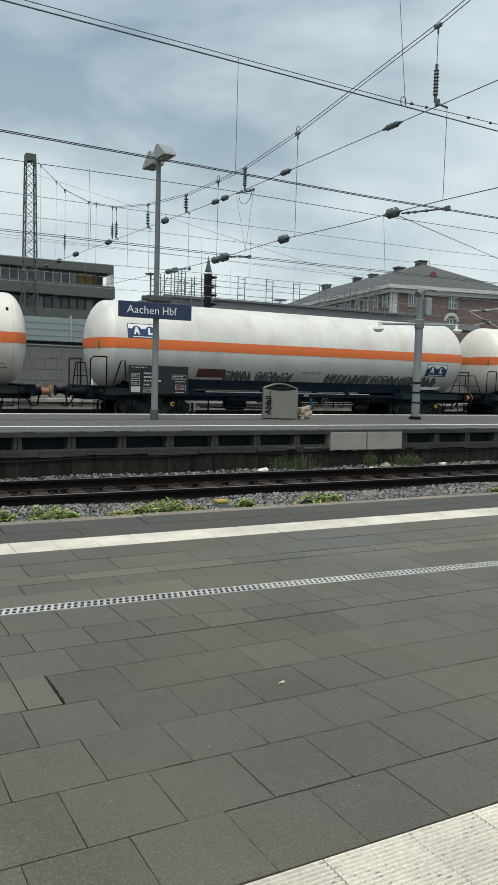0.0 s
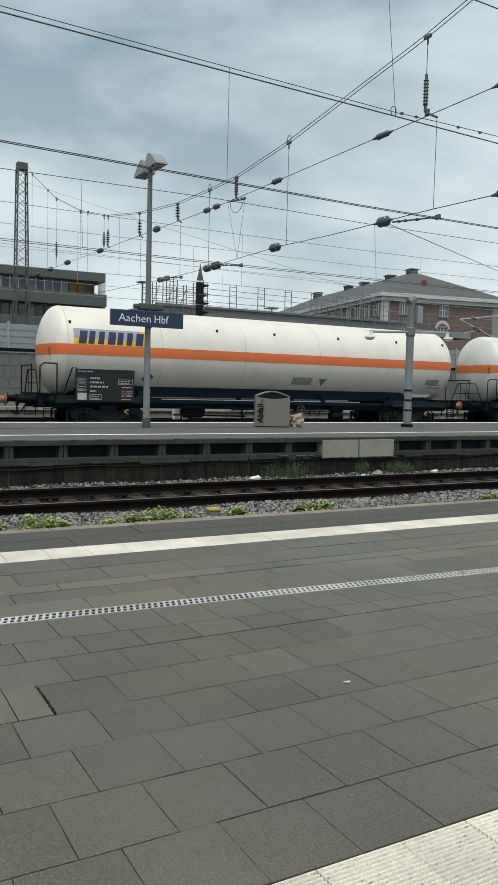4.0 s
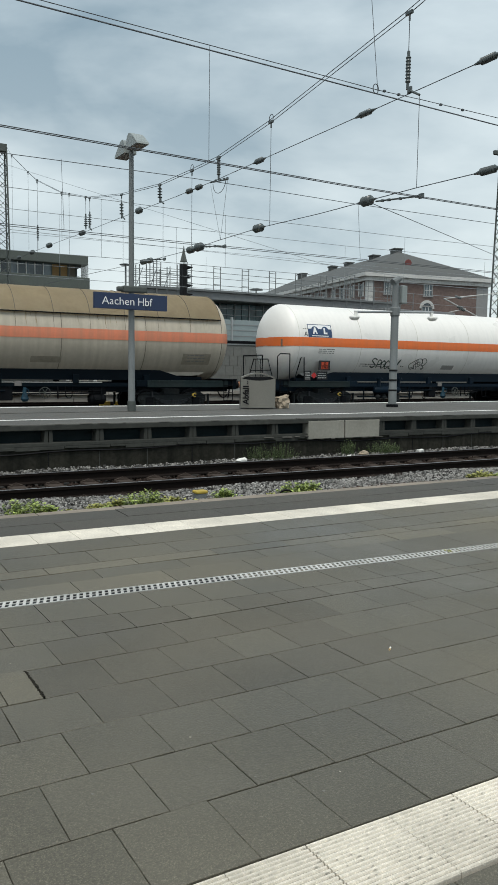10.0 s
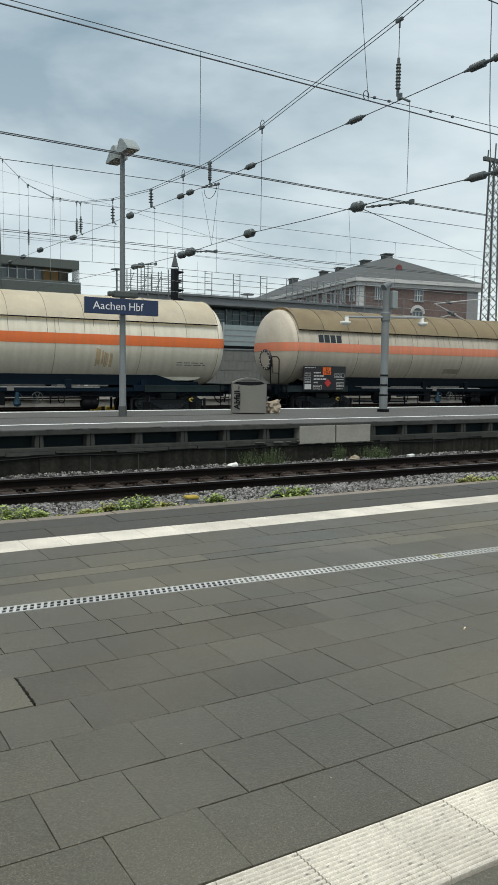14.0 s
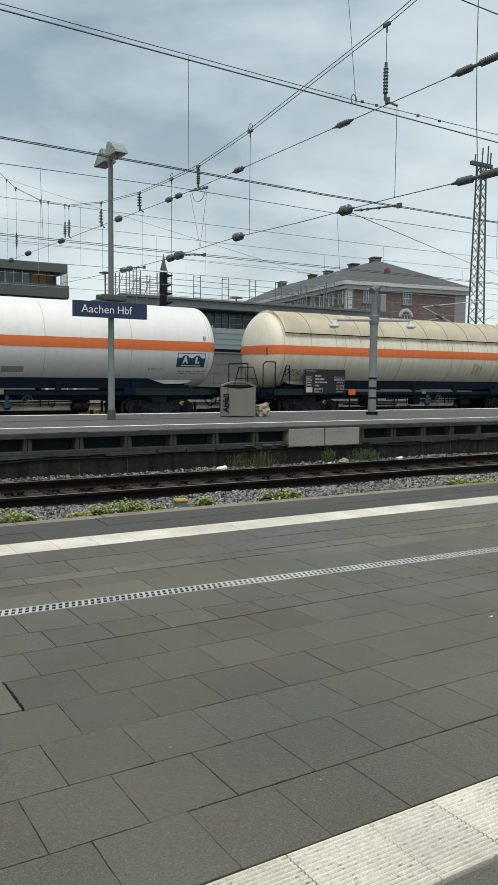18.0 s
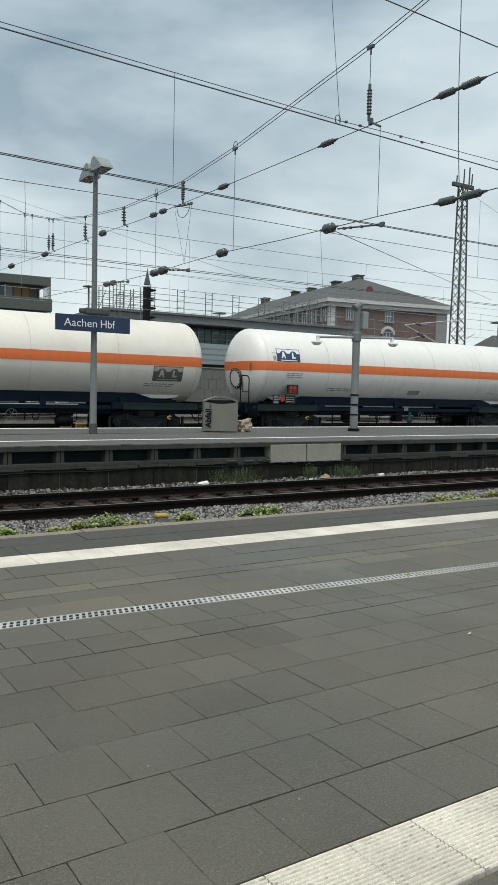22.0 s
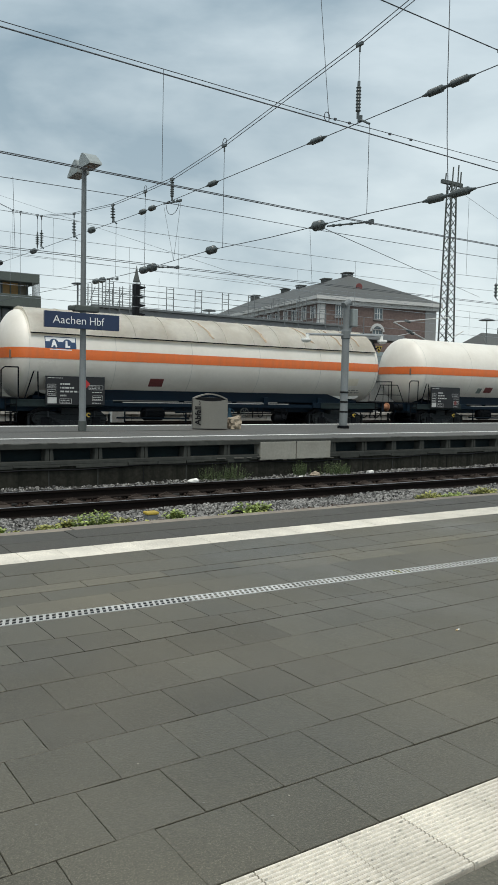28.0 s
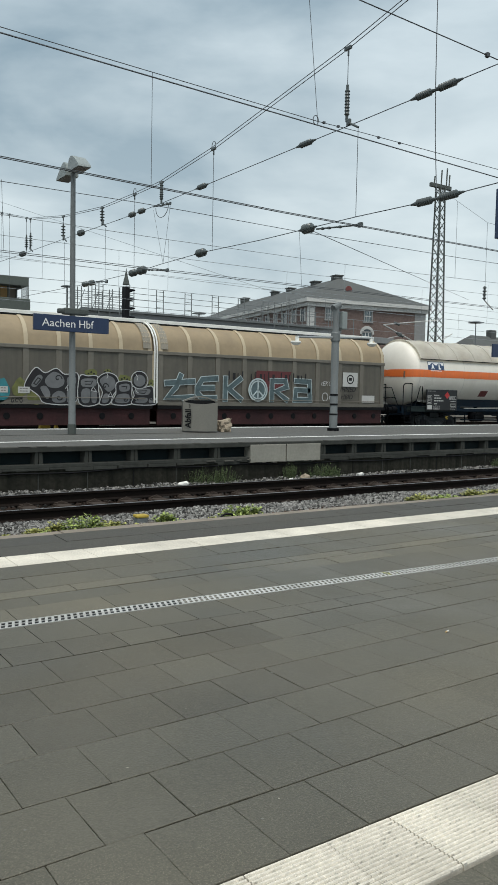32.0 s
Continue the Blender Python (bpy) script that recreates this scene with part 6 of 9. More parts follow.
# the silver piece: lime mist, then shapes with a white rim, black body and silver fields
for i, (cx, cz, rx, rz) in enumerate(((0.92, 1.68, 0.26, 0.32), (1.45, 1.38, 0.32, 0.26), (3.35, 2.24, 0.24, 0.13), (3.95, 2.32, 0.14, 0.10), (4.58, 2.08, 0.30, 0.14), (5.62, 1.92, 0.12, 0.22))):
    cl = mist("graffiti_cloud", cx, cz, rx, rz, 90 + i, 0.004 - 0.0003 * i, "graf_lime", "lime sprayed cloud")
    if i > 1:
        for k in range(3):
            mist("graffiti_dot", cx - 0.10 + 0.10 * k, cz - 0.02 + 0.05 * (k % 2), 0.035, 0.035, 120 + 3 * i + k, 0.0015, "graf_black", "black sprayed dot")
mist("graffiti_cloud", 0.30, 1.62, 0.28, 0.42, 140, 0.003, "graf_cyan", "cyan sprayed cloud")
for x0, x1, z0, z1 in ((0.16, 0.52, 1.53, 1.73), (0.85, 1.23, 1.52, 1.73)):
    nt = part("notice", box(B(), x0, x1, YF - 0.004, YF + 0.004, z0, z1), M["mark_white"], W10, "small white notice")
    bm = B()
    for k in range(2):
        for q in range(3):
            xa = x0 + 0.05 + (x1 - x0 - 0.1) * q / 3
            box(bm, xa, xa + (x1 - x0 - 0.1) * 0.26, YF - 0.0045, YF - 0.004, z0 + 0.05 + 0.08 * k, z0 + 0.085 + 0.08 * k)
    tagged(part("print", bm, M["mark_grey"], nt), kind="stuff")
wall_scribble(W10, 0.60, 1.22, 0.42, 0.14, 3, 71, "graf_black", 0.024)
SHAPES = (
    ((1.05, 1.78), (1.41, 2.36), (1.74, 2.20), (2.12, 2.36), (2.42, 2.17), (2.86, 2.22), (2.88, 1.75), (2.74, 1.20), (1.76, 1.20), (1.53, 1.44), (1.27, 1.63)),
    ((2.93, 2.10), (3.24, 2.14), (3.58, 2.13), (3.62, 1.70), (3.62, 1.20), (2.93, 1.20)),
    ((3.56, 2.02), (3.90, 2.27), (4.28, 2.16), (4.36, 1.80), (4.16, 1.50), (4.02, 1.20), (3.66, 1.20), (3.76, 1.60)),
    ((4.30, 1.94), (4.82, 1.98), (4.86, 1.60), (4.84, 1.20), (4.12, 1.20), (4.26, 1.55)),
    ((4.88, 1.82), (5.28, 1.78), (5.66, 1.84), (5.74, 1.50), (5.80, 1.20), (4.90, 1.20), (4.96, 1.50)),
)
SILVER = (
    (((1.28, 1.80), (1.50, 2.12), (1.66, 2.04), (1.44, 1.74)), ((1.74, 1.98), (2.02, 2.24), (2.32, 2.12), (2.40, 1.88), (2.20, 1.72), (1.86, 1.74)), ((1.58, 1.70), (1.78, 1.76), (1.92, 1.50), (1.80, 1.34)), ((1.98, 1.46), (2.20, 1.62), (2.42, 1.52), (2.42, 1.26), (2.04, 1.24)), ((2.52, 2.08), (2.78, 2.10), (2.78, 1.84), (2.52, 1.80)), ((2.52, 1.66), (2.78, 1.68), (2.70, 1.26), (2.50, 1.26))),
    (((3.02, 2.02), (3.48, 2.04), (3.50, 1.80), (3.04, 1.78)), ((3.02, 1.66), (3.30, 1.68), (3.28, 1.26), (3.02, 1.26)), ((3.36, 1.60), (3.54, 1.62), (3.54, 1.26), (3.38, 1.26))),
    (((3.66, 2.00), (3.90, 2.18), (4.18, 2.08), (4.24, 1.82), (4.04, 1.62), (3.86, 1.70)), ((3.84, 1.54), (4.02, 1.50), (3.96, 1.26), (3.74, 1.26))),
    (((4.40, 1.86), (4.74, 1.90), (4.76, 1.68), (4.44, 1.64)), ((4.34, 1.52), (4.74, 1.54), (4.74, 1.26), (4.26, 1.26))),
    (((5.00, 1.72), (5.56, 1.74), (5.50, 1.54), (5.06, 1.54)), ((5.06, 1.42), (5.46, 1.42), (5.42, 1.26), (5.02, 1.26)), ((5.56, 1.40), (5.66, 1.40), (5.70, 1.26), (5.54, 1.26))),
)
for i, ring in enumerate(SHAPES):
    edge = flow(ring, 4, True)
    body = poly(W10, "graffiti_outline", edge[:-1], 0, 0, YF - 0.0010 - 0.0006 * i, "graf_black", "black sprayed letter shape")
    part("graffiti_rim", band(B(), edge, 0.030, 0, 0, YF - 0.0014 - 0.0006 * i), M["graf_white"], body, "thin white sprayed rim")
    for k, field in enumerate(SILVER[i]):
        bm = B()
        bm.faces.new([bm.verts.new((q[0], YF - 0.0050, q[1])) for q in flow(field, 4, True)[:-1]])
        part("graffiti_fill", bm, M["graf_silver"], body, "silver sprayed field")
ball = mist("graffiti_outline", 5.16, 2.05, 0.33, 0.33, 160, -0.0046, "graf_black", "black sprayed ball outline")
ring = [(5.16 + 0.33 * math.cos(6.283 * k / 24), 2.05 + 0.31 * math.sin(6.283 * k / 24)) for k in range(25)]
part("graffiti_rim", band(B(), ring, 0.030, 0, 0, YF - 0.0050), M["graf_white"], ball, "thin white sprayed rim")
bm = B()
bm.faces.new([bm.verts.new((5.16 + 0.23 * math.cos(6.283 * k / 24), YF - 0.0054, 2.03 + 0.21 * math.sin(6.283 * k / 24))) for k in range(24)])
part("graffiti_fill", bm, M["graf_silver"], ball, "silver sprayed field")
# curls, notches and highlights over the fields
for cx, cz, r, turn in ((2.18, 2.02, 0.14, 1), (2.22, 1.40, 0.12, -1), (3.86, 1.80, 0.13, 1), (5.02, 1.34, 0.09, 1), (5.64, 1.44, 0.12, -1), (4.62, 1.36, 0.09, -1)):
    curl = [(r * (1 - 0.10 * k) * math.cos(turn * 0.62 * k), r * (1 - 0.10 * k) * math.sin(turn * 0.62 * k)) for k in range(10)]
    part("graffiti_curl", band(B(), curl, 0.035, cx, cz, YF - 0.0070), M["graf_black"], W10, "black sprayed curl")
for ln in (((1.36, 1.84), (1.50, 2.03), (1.60, 1.98), (1.44, 1.80), (1.36, 1.84)), ((3.12, 1.95), (3.40, 1.97), (3.34, 1.86), (3.14, 1.86)), ((4.48, 1.80), (4.68, 1.82), (4.64, 1.72)), ((5.10, 1.66), (5.44, 1.68), (5.36, 1.58), (5.12, 1.60))):
    part("graffiti_curl", band(B(), ln, 0.032, 0, 0, YF - 0.0070), M["graf_black"], W10, "black sprayed notch")
for ln in (((3.34, 1.62), (3.42, 1.78), (3.56, 1.60), (3.38, 1.64)), ((3.98, 1.46), (4.06, 1.60), (4.14, 1.44), (4.00, 1.46)), ((2.44, 1.70), (2.52, 1.82), (2.50, 1.62)), ((3.92, 2.26), (3.96, 2.16), (3.92, 2.08)), ((5.02, 2.24), (5.10, 2.14), (5.06, 2.04)), ((4.98, 1.78), (5.04, 1.64), (5.12, 1.60))):
    part("graffiti_highlight", band(B(), ln, 0.022, 0, 0, YF - 0.0078), M["graf_white"], W10, "thin white sprayed highlight")
for w, h in ((W9, h9), (W10, h10)):
    part("lower_handrail", tube(B(), (-h + 0.3, -1.505, 1.40), (h - 0.3, -1.505, 1.40), 0.013, n=6), M["hood_rib"], w)

# gangway between the two hoods
bm = B()
box(bm, h10 - 0.02, h10 + 0.10, -1.44, 1.44, 1.2, 3.1, 0.01)
part("joint_frame", bm, M["hood_roof_rib"], W10, "pale end frame of the hood")
for dx in (0.06, 0.16):
    arch = [(h10 + dx, -1.47, 1.25), (h10 + dx, -1.47, 3.05)] + [(h10 + dx, 1.47 * math.cos(a), 3.05 + 1.20 * math.sin(a) ** 0.8) for a in np.linspace(math.pi - 0.12, 0.12, 12)]
    part("seal_tube", rod(B(), arch, 0.032, 8), M["paint_white"], W10, "white tubular hood seal")

# studded bands of the roofs beside the seal
for w, q in ((W10, h10 - 0.24), (W9, -h9 + 0.26)):
    bm = B()
    pts = [(1.452 * math.cos(a), 3.055 + 1.175 * math.sin(a) ** 0.8) for a in np.linspace(math.pi - 0.06, 0.06, 20)]
    ra = [[bm.verts.new((q + dx, y, z)) for y, z in pts] for dx in (-0.15, 0.15)]
    for j in range(len(pts) - 1):
        bm.faces.new((ra[0][j], ra[1][j], ra[1][j + 1], ra[0][j + 1]))
    bd = part("seal_band", bm, M["seal_pale"], w, "pale studded roof band", True)
    for j in range(9):
        y, z = pts[1 + j]
        for dx in (-0.10, 0.0, 0.10):
            part("stud", tube(B(), (q + dx, y, z), (q + dx, y * 1.012, z + 0.006), 0.022, n=6), M["hood_roof_rib"], bd)

# ---- furniture of the far platform ----
lamp = empty("platform_lamp", 6.31, 16.26, ZF, label="slim grey platform lamp post with twin lamp heads", category="lamp post")
bm = B()
spin(bm, [(0.085, 0.0), (0.085, 0.22), (0.078, 0.24), (0.062, 2.6), (0.052, 5.62), (0.0, 5.64)], 'z', 16)
part("post", bm, M["pole"], lamp, smooth=True)
part("base_sleeve", spin(B(), [(0.092, 0.0), (0.092, 0.22), (0.0, 0.22)], 'z', 16), M["mast"], lamp, smooth=True)
HEAD = [(0.05, 0.0), (0.06, 0.16), (0.10, 0.25), (0.18, 0.30), (0.28, 0.29), (0.42, 0.21), (0.64, 0.045), (0.66, 0.0)]
for sx, hz in ((-1, 5.62), (1, 5.58)):
    bm = B()
    fa = [bm.verts.new((-0.14, sx * u, hz + v)) for u, v in HEAD]
    fb = [bm.verts.new((0.14, sx * u, hz + v)) for u, v in HEAD]
    bm.faces.new(fa)
    bm.faces.new(fb[::-1])
    for i in range(len(HEAD)):
        j = (i + 1) % len(HEAD)
        bm.faces.new((fa[i], fb[i], fb[j], fa[j]))
    bmesh.ops.recalc_face_normals(bm, faces=bm.faces)
    hd = part("lamp_head", bm, M["lamp_grey"], lamp, "pale grey hooded lamp head")
    part("diffuser", box(B(), -0.12, 0.12, min(sx * 0.10, sx * 0.60), max(sx * 0.10, sx * 0.60), hz - 0.008, hz - 0.002), M["mark_grey"], hd)
bm = B()
box(bm, -0.22, 0.34, -0.10, 0.10, 2.60, 2.74, 0.03)
box(bm, -0.34, -0.18, -0.07, 0.05, 2.62, 2.72, 0.03)
part("junction_box", bm, M["mast"], lamp)

sign = empty("station_sign", 6.25, 16.14, ZF, label="navy blue station name sign with white lettering", category="sign")
sb = part("board", box(B(), -0.85, 0.84, -0.05, 0.03, 2.22, 2.56, 0.006), M["sign_blue"], sign)
for word, xa, xb in (("Aachen", -0.676, 0.058), ("Hbf", 0.150, 0.480)):
    bm = text_bm(word, 0.242, 0.002, -0.001)
    lo, hi = min(v.co.x for v in bm.verts), max(v.co.x for v in bm.verts)
    bmesh.ops.transform(bm, matrix=pose(xa, -0.056, 2.385) @ STAND @ Matrix.Diagonal(((xb - xa) / (hi - lo), 1, 1, 1)) @ Matrix.Translation((-lo, 0, 0)), verts=bm.verts)
    part("lettering", bm, M["white"], sb)
bm = B()
for z in (2.28, 2.5):
    box(bm, -0.07, 0.19, 0.03, 0.20, z - 0.02, z + 0.02)
part("bracket", bm, M["steel"], sign)

pole2 = empty("camera_pole", 13.75, 16.22, ZF, label="grey tubular pole with outreach arms and a white box", category="pole")
part("post", spin(B(), [(0.110, 0), (0.110, 0.5), (0.103, 0.52), (0.103, 2.55), (0.09, 2.6), (0.085, 3.36), (0.0, 3.38)], 'z', 18), M["pole"], pole2, smooth=True)
for z in (0.45, 0.72, 0.98):
    part("strap", spin(B(), [(0.108, z - 0.025), (0.114, z - 0.02), (0.114, z + 0.02), (0.108, z + 0.025)], 'z', 18, caps=False), M["black"], pole2)
part("base_ring", spin(B(), [(0.16, 0), (0.16, 0.07), (0.12, 0.08)], 'z', 18), M["dark"], pole2)
part("collar", spin(B(), [(0.11, 2.42), (0.125, 2.44), (0.125, 2.64), (0.11, 2.66)], 'z', 18), M["pole"], pole2)
bm = tube(B(), (-1.38, -0.05, 2.47), (1.40, 0.05, 2.59), 0.032, n=10)
part("arm", bm, M["steel"], pole2)
for sx in (-1, 1):
    bm = B()
    tube(bm, (sx * 1.34, sx * 0.05, 2.53 + 0.05 * sx), (sx * 1.34, sx * 0.05, 2.40 + 0.05 * sx), 0.05, n=10)
    spin(bm, [(0.0, 2.42 + 0.05 * sx), (0.13, 2.41 + 0.05 * sx), (0.14, 2.37 + 0.05 * sx), (0.08, 2.31 + 0.05 * sx), (0.0, 2.30 + 0.05 * sx)], 'z', 16, (sx * 1.38, sx * 0.05, 0))
    part("dome_camera", bm, M["paint_white"], pole2, "white dome camera", True)
part("equipment_box", box(B(), 0.15, 0.33, -0.10, 0.12, 2.76, 3.24, 0.03), M["lamp_grey"], pole2, "pale equipment box")
bm = B()
tube(bm, (-0.10, 0, 3.30), (0.12, 0, 3.42), 0.10, 0.08, n=12)
part("head", bm, M["pole"], pole2)

litter_bin = empty("litter_bin", 9.66, 16.45, ZF, label="wide brushed metal litter bin with arched lid", category="litter bin")
litter_bin.rotation_euler = (0, 0, radians(-25))
bm = B()
n = 14
ring0 = []
for i in range(n + 1):
    ring0.append((-0.42 + 0.84 * i / n, -0.22 - 0.10 * math.sin(math.pi * i / n)))
lo = [bm.verts.new((px, py, 0.03)) for px, py in ring0] + [bm.verts.new((0.42, 0.24, 0.03)), bm.verts.new((-0.42, 0.24, 0.03))]
hi = [bm.verts.new((v.co.x, v.co.y, 0.74 + (0 if i > n else -0.05 * math.sin(math.pi * i / n)))) for i, v in enumerate(lo)]
for i in range(len(lo)):
    j = (i + 1) % len(lo)
    bm.faces.new((lo[i], lo[j], hi[j], hi[i]))
bm.faces.new(lo[::-1])
part("body", bm, M["bin"], litter_bin, smooth=True)
bm = B()
for i in range(n):
    x0, x1 = -0.42 + 0.84 * i / n, -0.42 + 0.84 * (i + 1) / n
    z0, z1 = 0.76 + 0.12 * math.sin(math.pi * i / n), 0.76 + 0.12 * math.sin(math.pi * (i + 1) / n)
    f = [bm.verts.new(p) for p in ((x0, -0.20, z0), (x1, -0.20, z1), (x1, 0.24, z1), (x0, 0.24, z0))]
    bm.faces.new(f)
bmesh.ops.remove_doubles(bm, verts=bm.verts, dist=1e-4)
bmesh.ops.solidify(bm, geom=bm.faces[:], thickness=0.03)
part("lid", bm, M["bin"], litter_bin, "arched metal lid", True)
# Solid black filler; the dark inside of the bin is put into its colour.
part("opening", box(B(), -0.37, 0.37, -0.18, 0.20, 0.66, 0.78, 0.01), M["black"], litter_bin)
bm = text_bm("Abfall", 0.20, 0.002, 0.006)
bmesh.ops.transform(bm, matrix=pose(-0.30, -0.298, 0.34, 0, 0, -18) @ STAND @ pose(0, 0, 0, 0, 0, 90), verts=bm.verts)
part("lettering", bm, M["black"], litter_bin)
bm = rod(B(), [(0.02 * math.cos(a) * 2 - 0.30, -0.298, 0.64 + 0.045 * math.sin(a)) for a in np.linspace(-1.2, 1.2, 7)], 0.008)
part("arrow_mark", bm, M["black"], litter_bin)

bag = empty("paper_bag", 10.31, 16.35, ZF, label="crumpled brown paper bag beside the bin", category="paper bag")
bm = B()
bmesh.ops.create_cube(bm, size=1.0)
bmesh.ops.subdivide_edges(bm, edges=bm.edges[:], cuts=4, use_grid_fill=True)
rb = random.Random(4)
for v in bm.verts:
    v.co = Vector((v.co.x * 0.30 + rb.uniform(-0.03, 0.03), v.co.y * 0.2 + rb.uniform(-0.03, 0.03), (v.co.z + 0.5) * 0.29 * (1 + 0.25 * v.co.x) + rb.uniform(0, 0.03)))
part("bag_body", bm, M["paper"], bag)

# ---- overhead line ----
HX = 11.0


def lattice_mast(name, x, y, z0, z1, w0, w1, label):
    m = empty(name, x, y, 0, label=label, category="mast", group="lattice masts")
    n = int((z1 - z0) / 0.55)
    for sx in (-1, 1):
        for sy in (-1, 1):
            bm = B()
            tube(bm, (sx * w0, sy * w0, z0), (sx * w1, sy * w1, z1), 0.055, n=4)
            part("leg", bm, M["mast"], m)
    for i in range(n):
        za, zb = z0 + (z1 - z0) * i / n, z0 + (z1 - z0) * (i + 1) / n
        wa, wb = w0 + (w1 - w0) * i / n, w0 + (w1 - w0) * (i + 1) / n
        s = 1 if i % 2 else -1
        for q in (-1, 1):
            for e in (-1, 1):
                part("brace", tube(B(), (-wa * e, q * wa, za), (wb * e, q * wb, zb), 0.019, n=4), M["mast"], m)
            part("brace", tube(B(), (q * wa, wa * s, za), (q * wb, -wb * s, zb), 0.022, n=4), M["mast"], m)
    return m


mast_l = lattice_mast("lattice_mast", 10.62, 48.6, -0.3, 14.4, 0.46, 0.27, "tall dark lattice mast carrying the overhead span")
part("head_plate", box(B(), -0.30, 0.30, -0.30, 0.30, 14.3, 14.75, 0.03), M["mast"], mast_l)
mast_r = lattice_mast("lattice_mast", 39.1, 36.0, -0.3, 15.4, 0.43, 0.20, "tall grey lattice mast with a crossarm and spikes")
bm = B()
box(bm, -0.95, 0.95, -0.1, 0.1, 15.3, 15.55, 0.02)
for k, hgt in ((-0.6, 0.5), (0.05, 1.0), (0.55, 1.2), (0.8, 0.8)):
    tube(bm, (k, 0, 15.5), (k + 0.05, 0, 15.5 + hgt), 0.045)
part("crossarm", bm, M["mast"], mast_r)


def wire(name, pts, r, material="wire", label="dark overhead wire", **kw):
    bm = B()
    pts = [Vector(p) for p in pts]
    rings = []
    for i, p in enumerate(pts):
        d = (pts[min(i + 1, len(pts) - 1)] - pts[max(i - 1, 0)]).normalized()
        u = d.cross(Vector((0.31, 0.17, 0.93))).normalized()
        v = d.cross(u)
        rings.append([bm.verts.new(p + (u * math.cos(2 * math.pi * k / 5) + v * math.sin(2 * math.pi * k / 5)) * r) for k in range(5)])
    for ra, rb in zip(rings[:-1], rings[1:]):
        for k in range(5):
            bm.faces.new((ra[k], ra[(k + 1) % 5], rb[(k + 1) % 5], rb[k]))
    return tagged(part(name, bm, M[material], kw.get("parent")), label, "" if kw.get("parent") else "cable")


def sag(a, b, d, n=14):
    a, b = Vector(a), Vector(b)
    return [a.lerp(b, i / n) - Vector((0, 0, d * 4 * (i / n) * (1 - i / n))) for i in range(n + 1)]


def insulator(bm, a, b, r=0.085, discs=6, core=0.5):
    a, b = Vector(a), Vector(b)
    ln = (b - a).length
    prof = [(0.0, 0.0), (r * 0.42, 0.0)]
    for i in range(discs):
        c = ln * (i + 0.5) / discs
        e = ln / discs
        prof += [(r * core, c - 0.34 * e), (r, c - 0.05 * e), (r * 0.9, c + 0.10 * e), (r * core, c + 0.22 * e)]
    prof += [(r * 0.42, ln), (0.0, ln)]
    b2 = spin(B(), prof, 'z', 12)
    merge(bm, b2, Matrix.Translation(a) @ (b - a).to_track_quat('Z', 'Y').to_matrix().to_4x4())


# contact line over the near track
line1 = empty("contact_line", 0, 0, 0, label="twin dark catenary wires with droppers over the track", category="overhead line", group="contact lines")
for dy, dz in ((0.0, 0.0), (0.035, 0.020)):
    wire("messenger_wire", [(-60, 11.1 + dy, 7.612 + dz), (11.5, 11.1 + dy, 6.392 + dz), (60, 11.1 + dy, 5.65 + dz)], 0.0095, parent=line1)
wire("auxiliary_wire", [(-60, 11.1, 7.79), (8.9, 11.1, 6.506), (9.9, 11.1, 6.523), (60, 11.1, 6.62)], 0.0065, parent=line1)
for dz in (0.0, 0.020):
    wire("contact_wire", [(-60, 11.1, 5.36 + dz), (2.2, 11.1, 4.855 + dz), (8.2, 11.1, 4.795 + dz), (14.0, 11.1, 4.806 + dz), (60, 11.1, 4.92 + dz)], 0.0075, parent=line1)
for x, zt in ((5.59, 6.57), (14.2, 6.45), (-3.0, 6.72), (22.8, 6.5)):
    wire("dropper", [(x, 11.1, zt), (x, 11.1, 4.82)], 0.0045, parent=line1)
for x in (9.02, 9.35, 10.35, 10.9):
    part("wire_clamp", box(B(), x - 0.025, x + 0.025, 11.08, 11.12, 6.495, 6.535, 0.008), M["wire"], line1)
line2 = empty("contact_line", 0, 0, 0, label="dark catenary wires with droppers over the second track", category="overhead line", group="contact lines")
for dz in (0.0, 0.045):
    wire("contact_wire", [(-60, 20.6, 5.20 + dz), (10.5, 20.6, 5.19 + dz), (21.0, 20.6, 5.25 + dz), (90, 20.6, 5.5 + dz)], 0.009, parent=line2)
wire("messenger_wire", [(-60, 21.17, 7.6), (4.0, 21.17, 7.12), (10.2, 21.17, 7.20), (11.8, 21.17, 7.19), (16.0, 21.17, 7.145), (24, 21.17, 7.17), (90, 21.17, 7.9)], 0.010, parent=line2)
for x in (-6.2, 6.15, 16.05, 28.4, 40.5):
    wire("dropper", [(x, 20.95, 7.14), (x, 20.75, 5.24)], 0.006, parent=line2)
line3 = empty("contact_line", 0, 0, 0, label="thin grey catenary wires with droppers over the goods track", category="overhead line", group="contact lines")
wire("messenger_wire", [(-60, 25.4, 7.5), (5.0, 25.4, 7.22), (13.6, 25.4, 7.17), (22, 25.4, 7.20), (27, 25.4, 7.27), (120, 25.4, 9.0)], 0.010, "wire_thin", parent=line3)
wire("contact_wire", [(-60, 25.4, 5.1), (5.0, 25.4, 5.27), (10.5, 25.4, 5.32), (120, 25.4, 5.4)], 0.010, "wire_thin", parent=line3)
for x in (-3.1, 8.79, 13.48, 21.94, 31.2, 42.0):
    wire("dropper", [(x, 25.4, 7.2), (x, 25.4, 5.31)], 0.006, "wire_thin", parent=line3)
line4 = empty("contact_line", 0, 0, 0, label="thin far catenary wires with droppers", category="overhead line", group="contact lines")
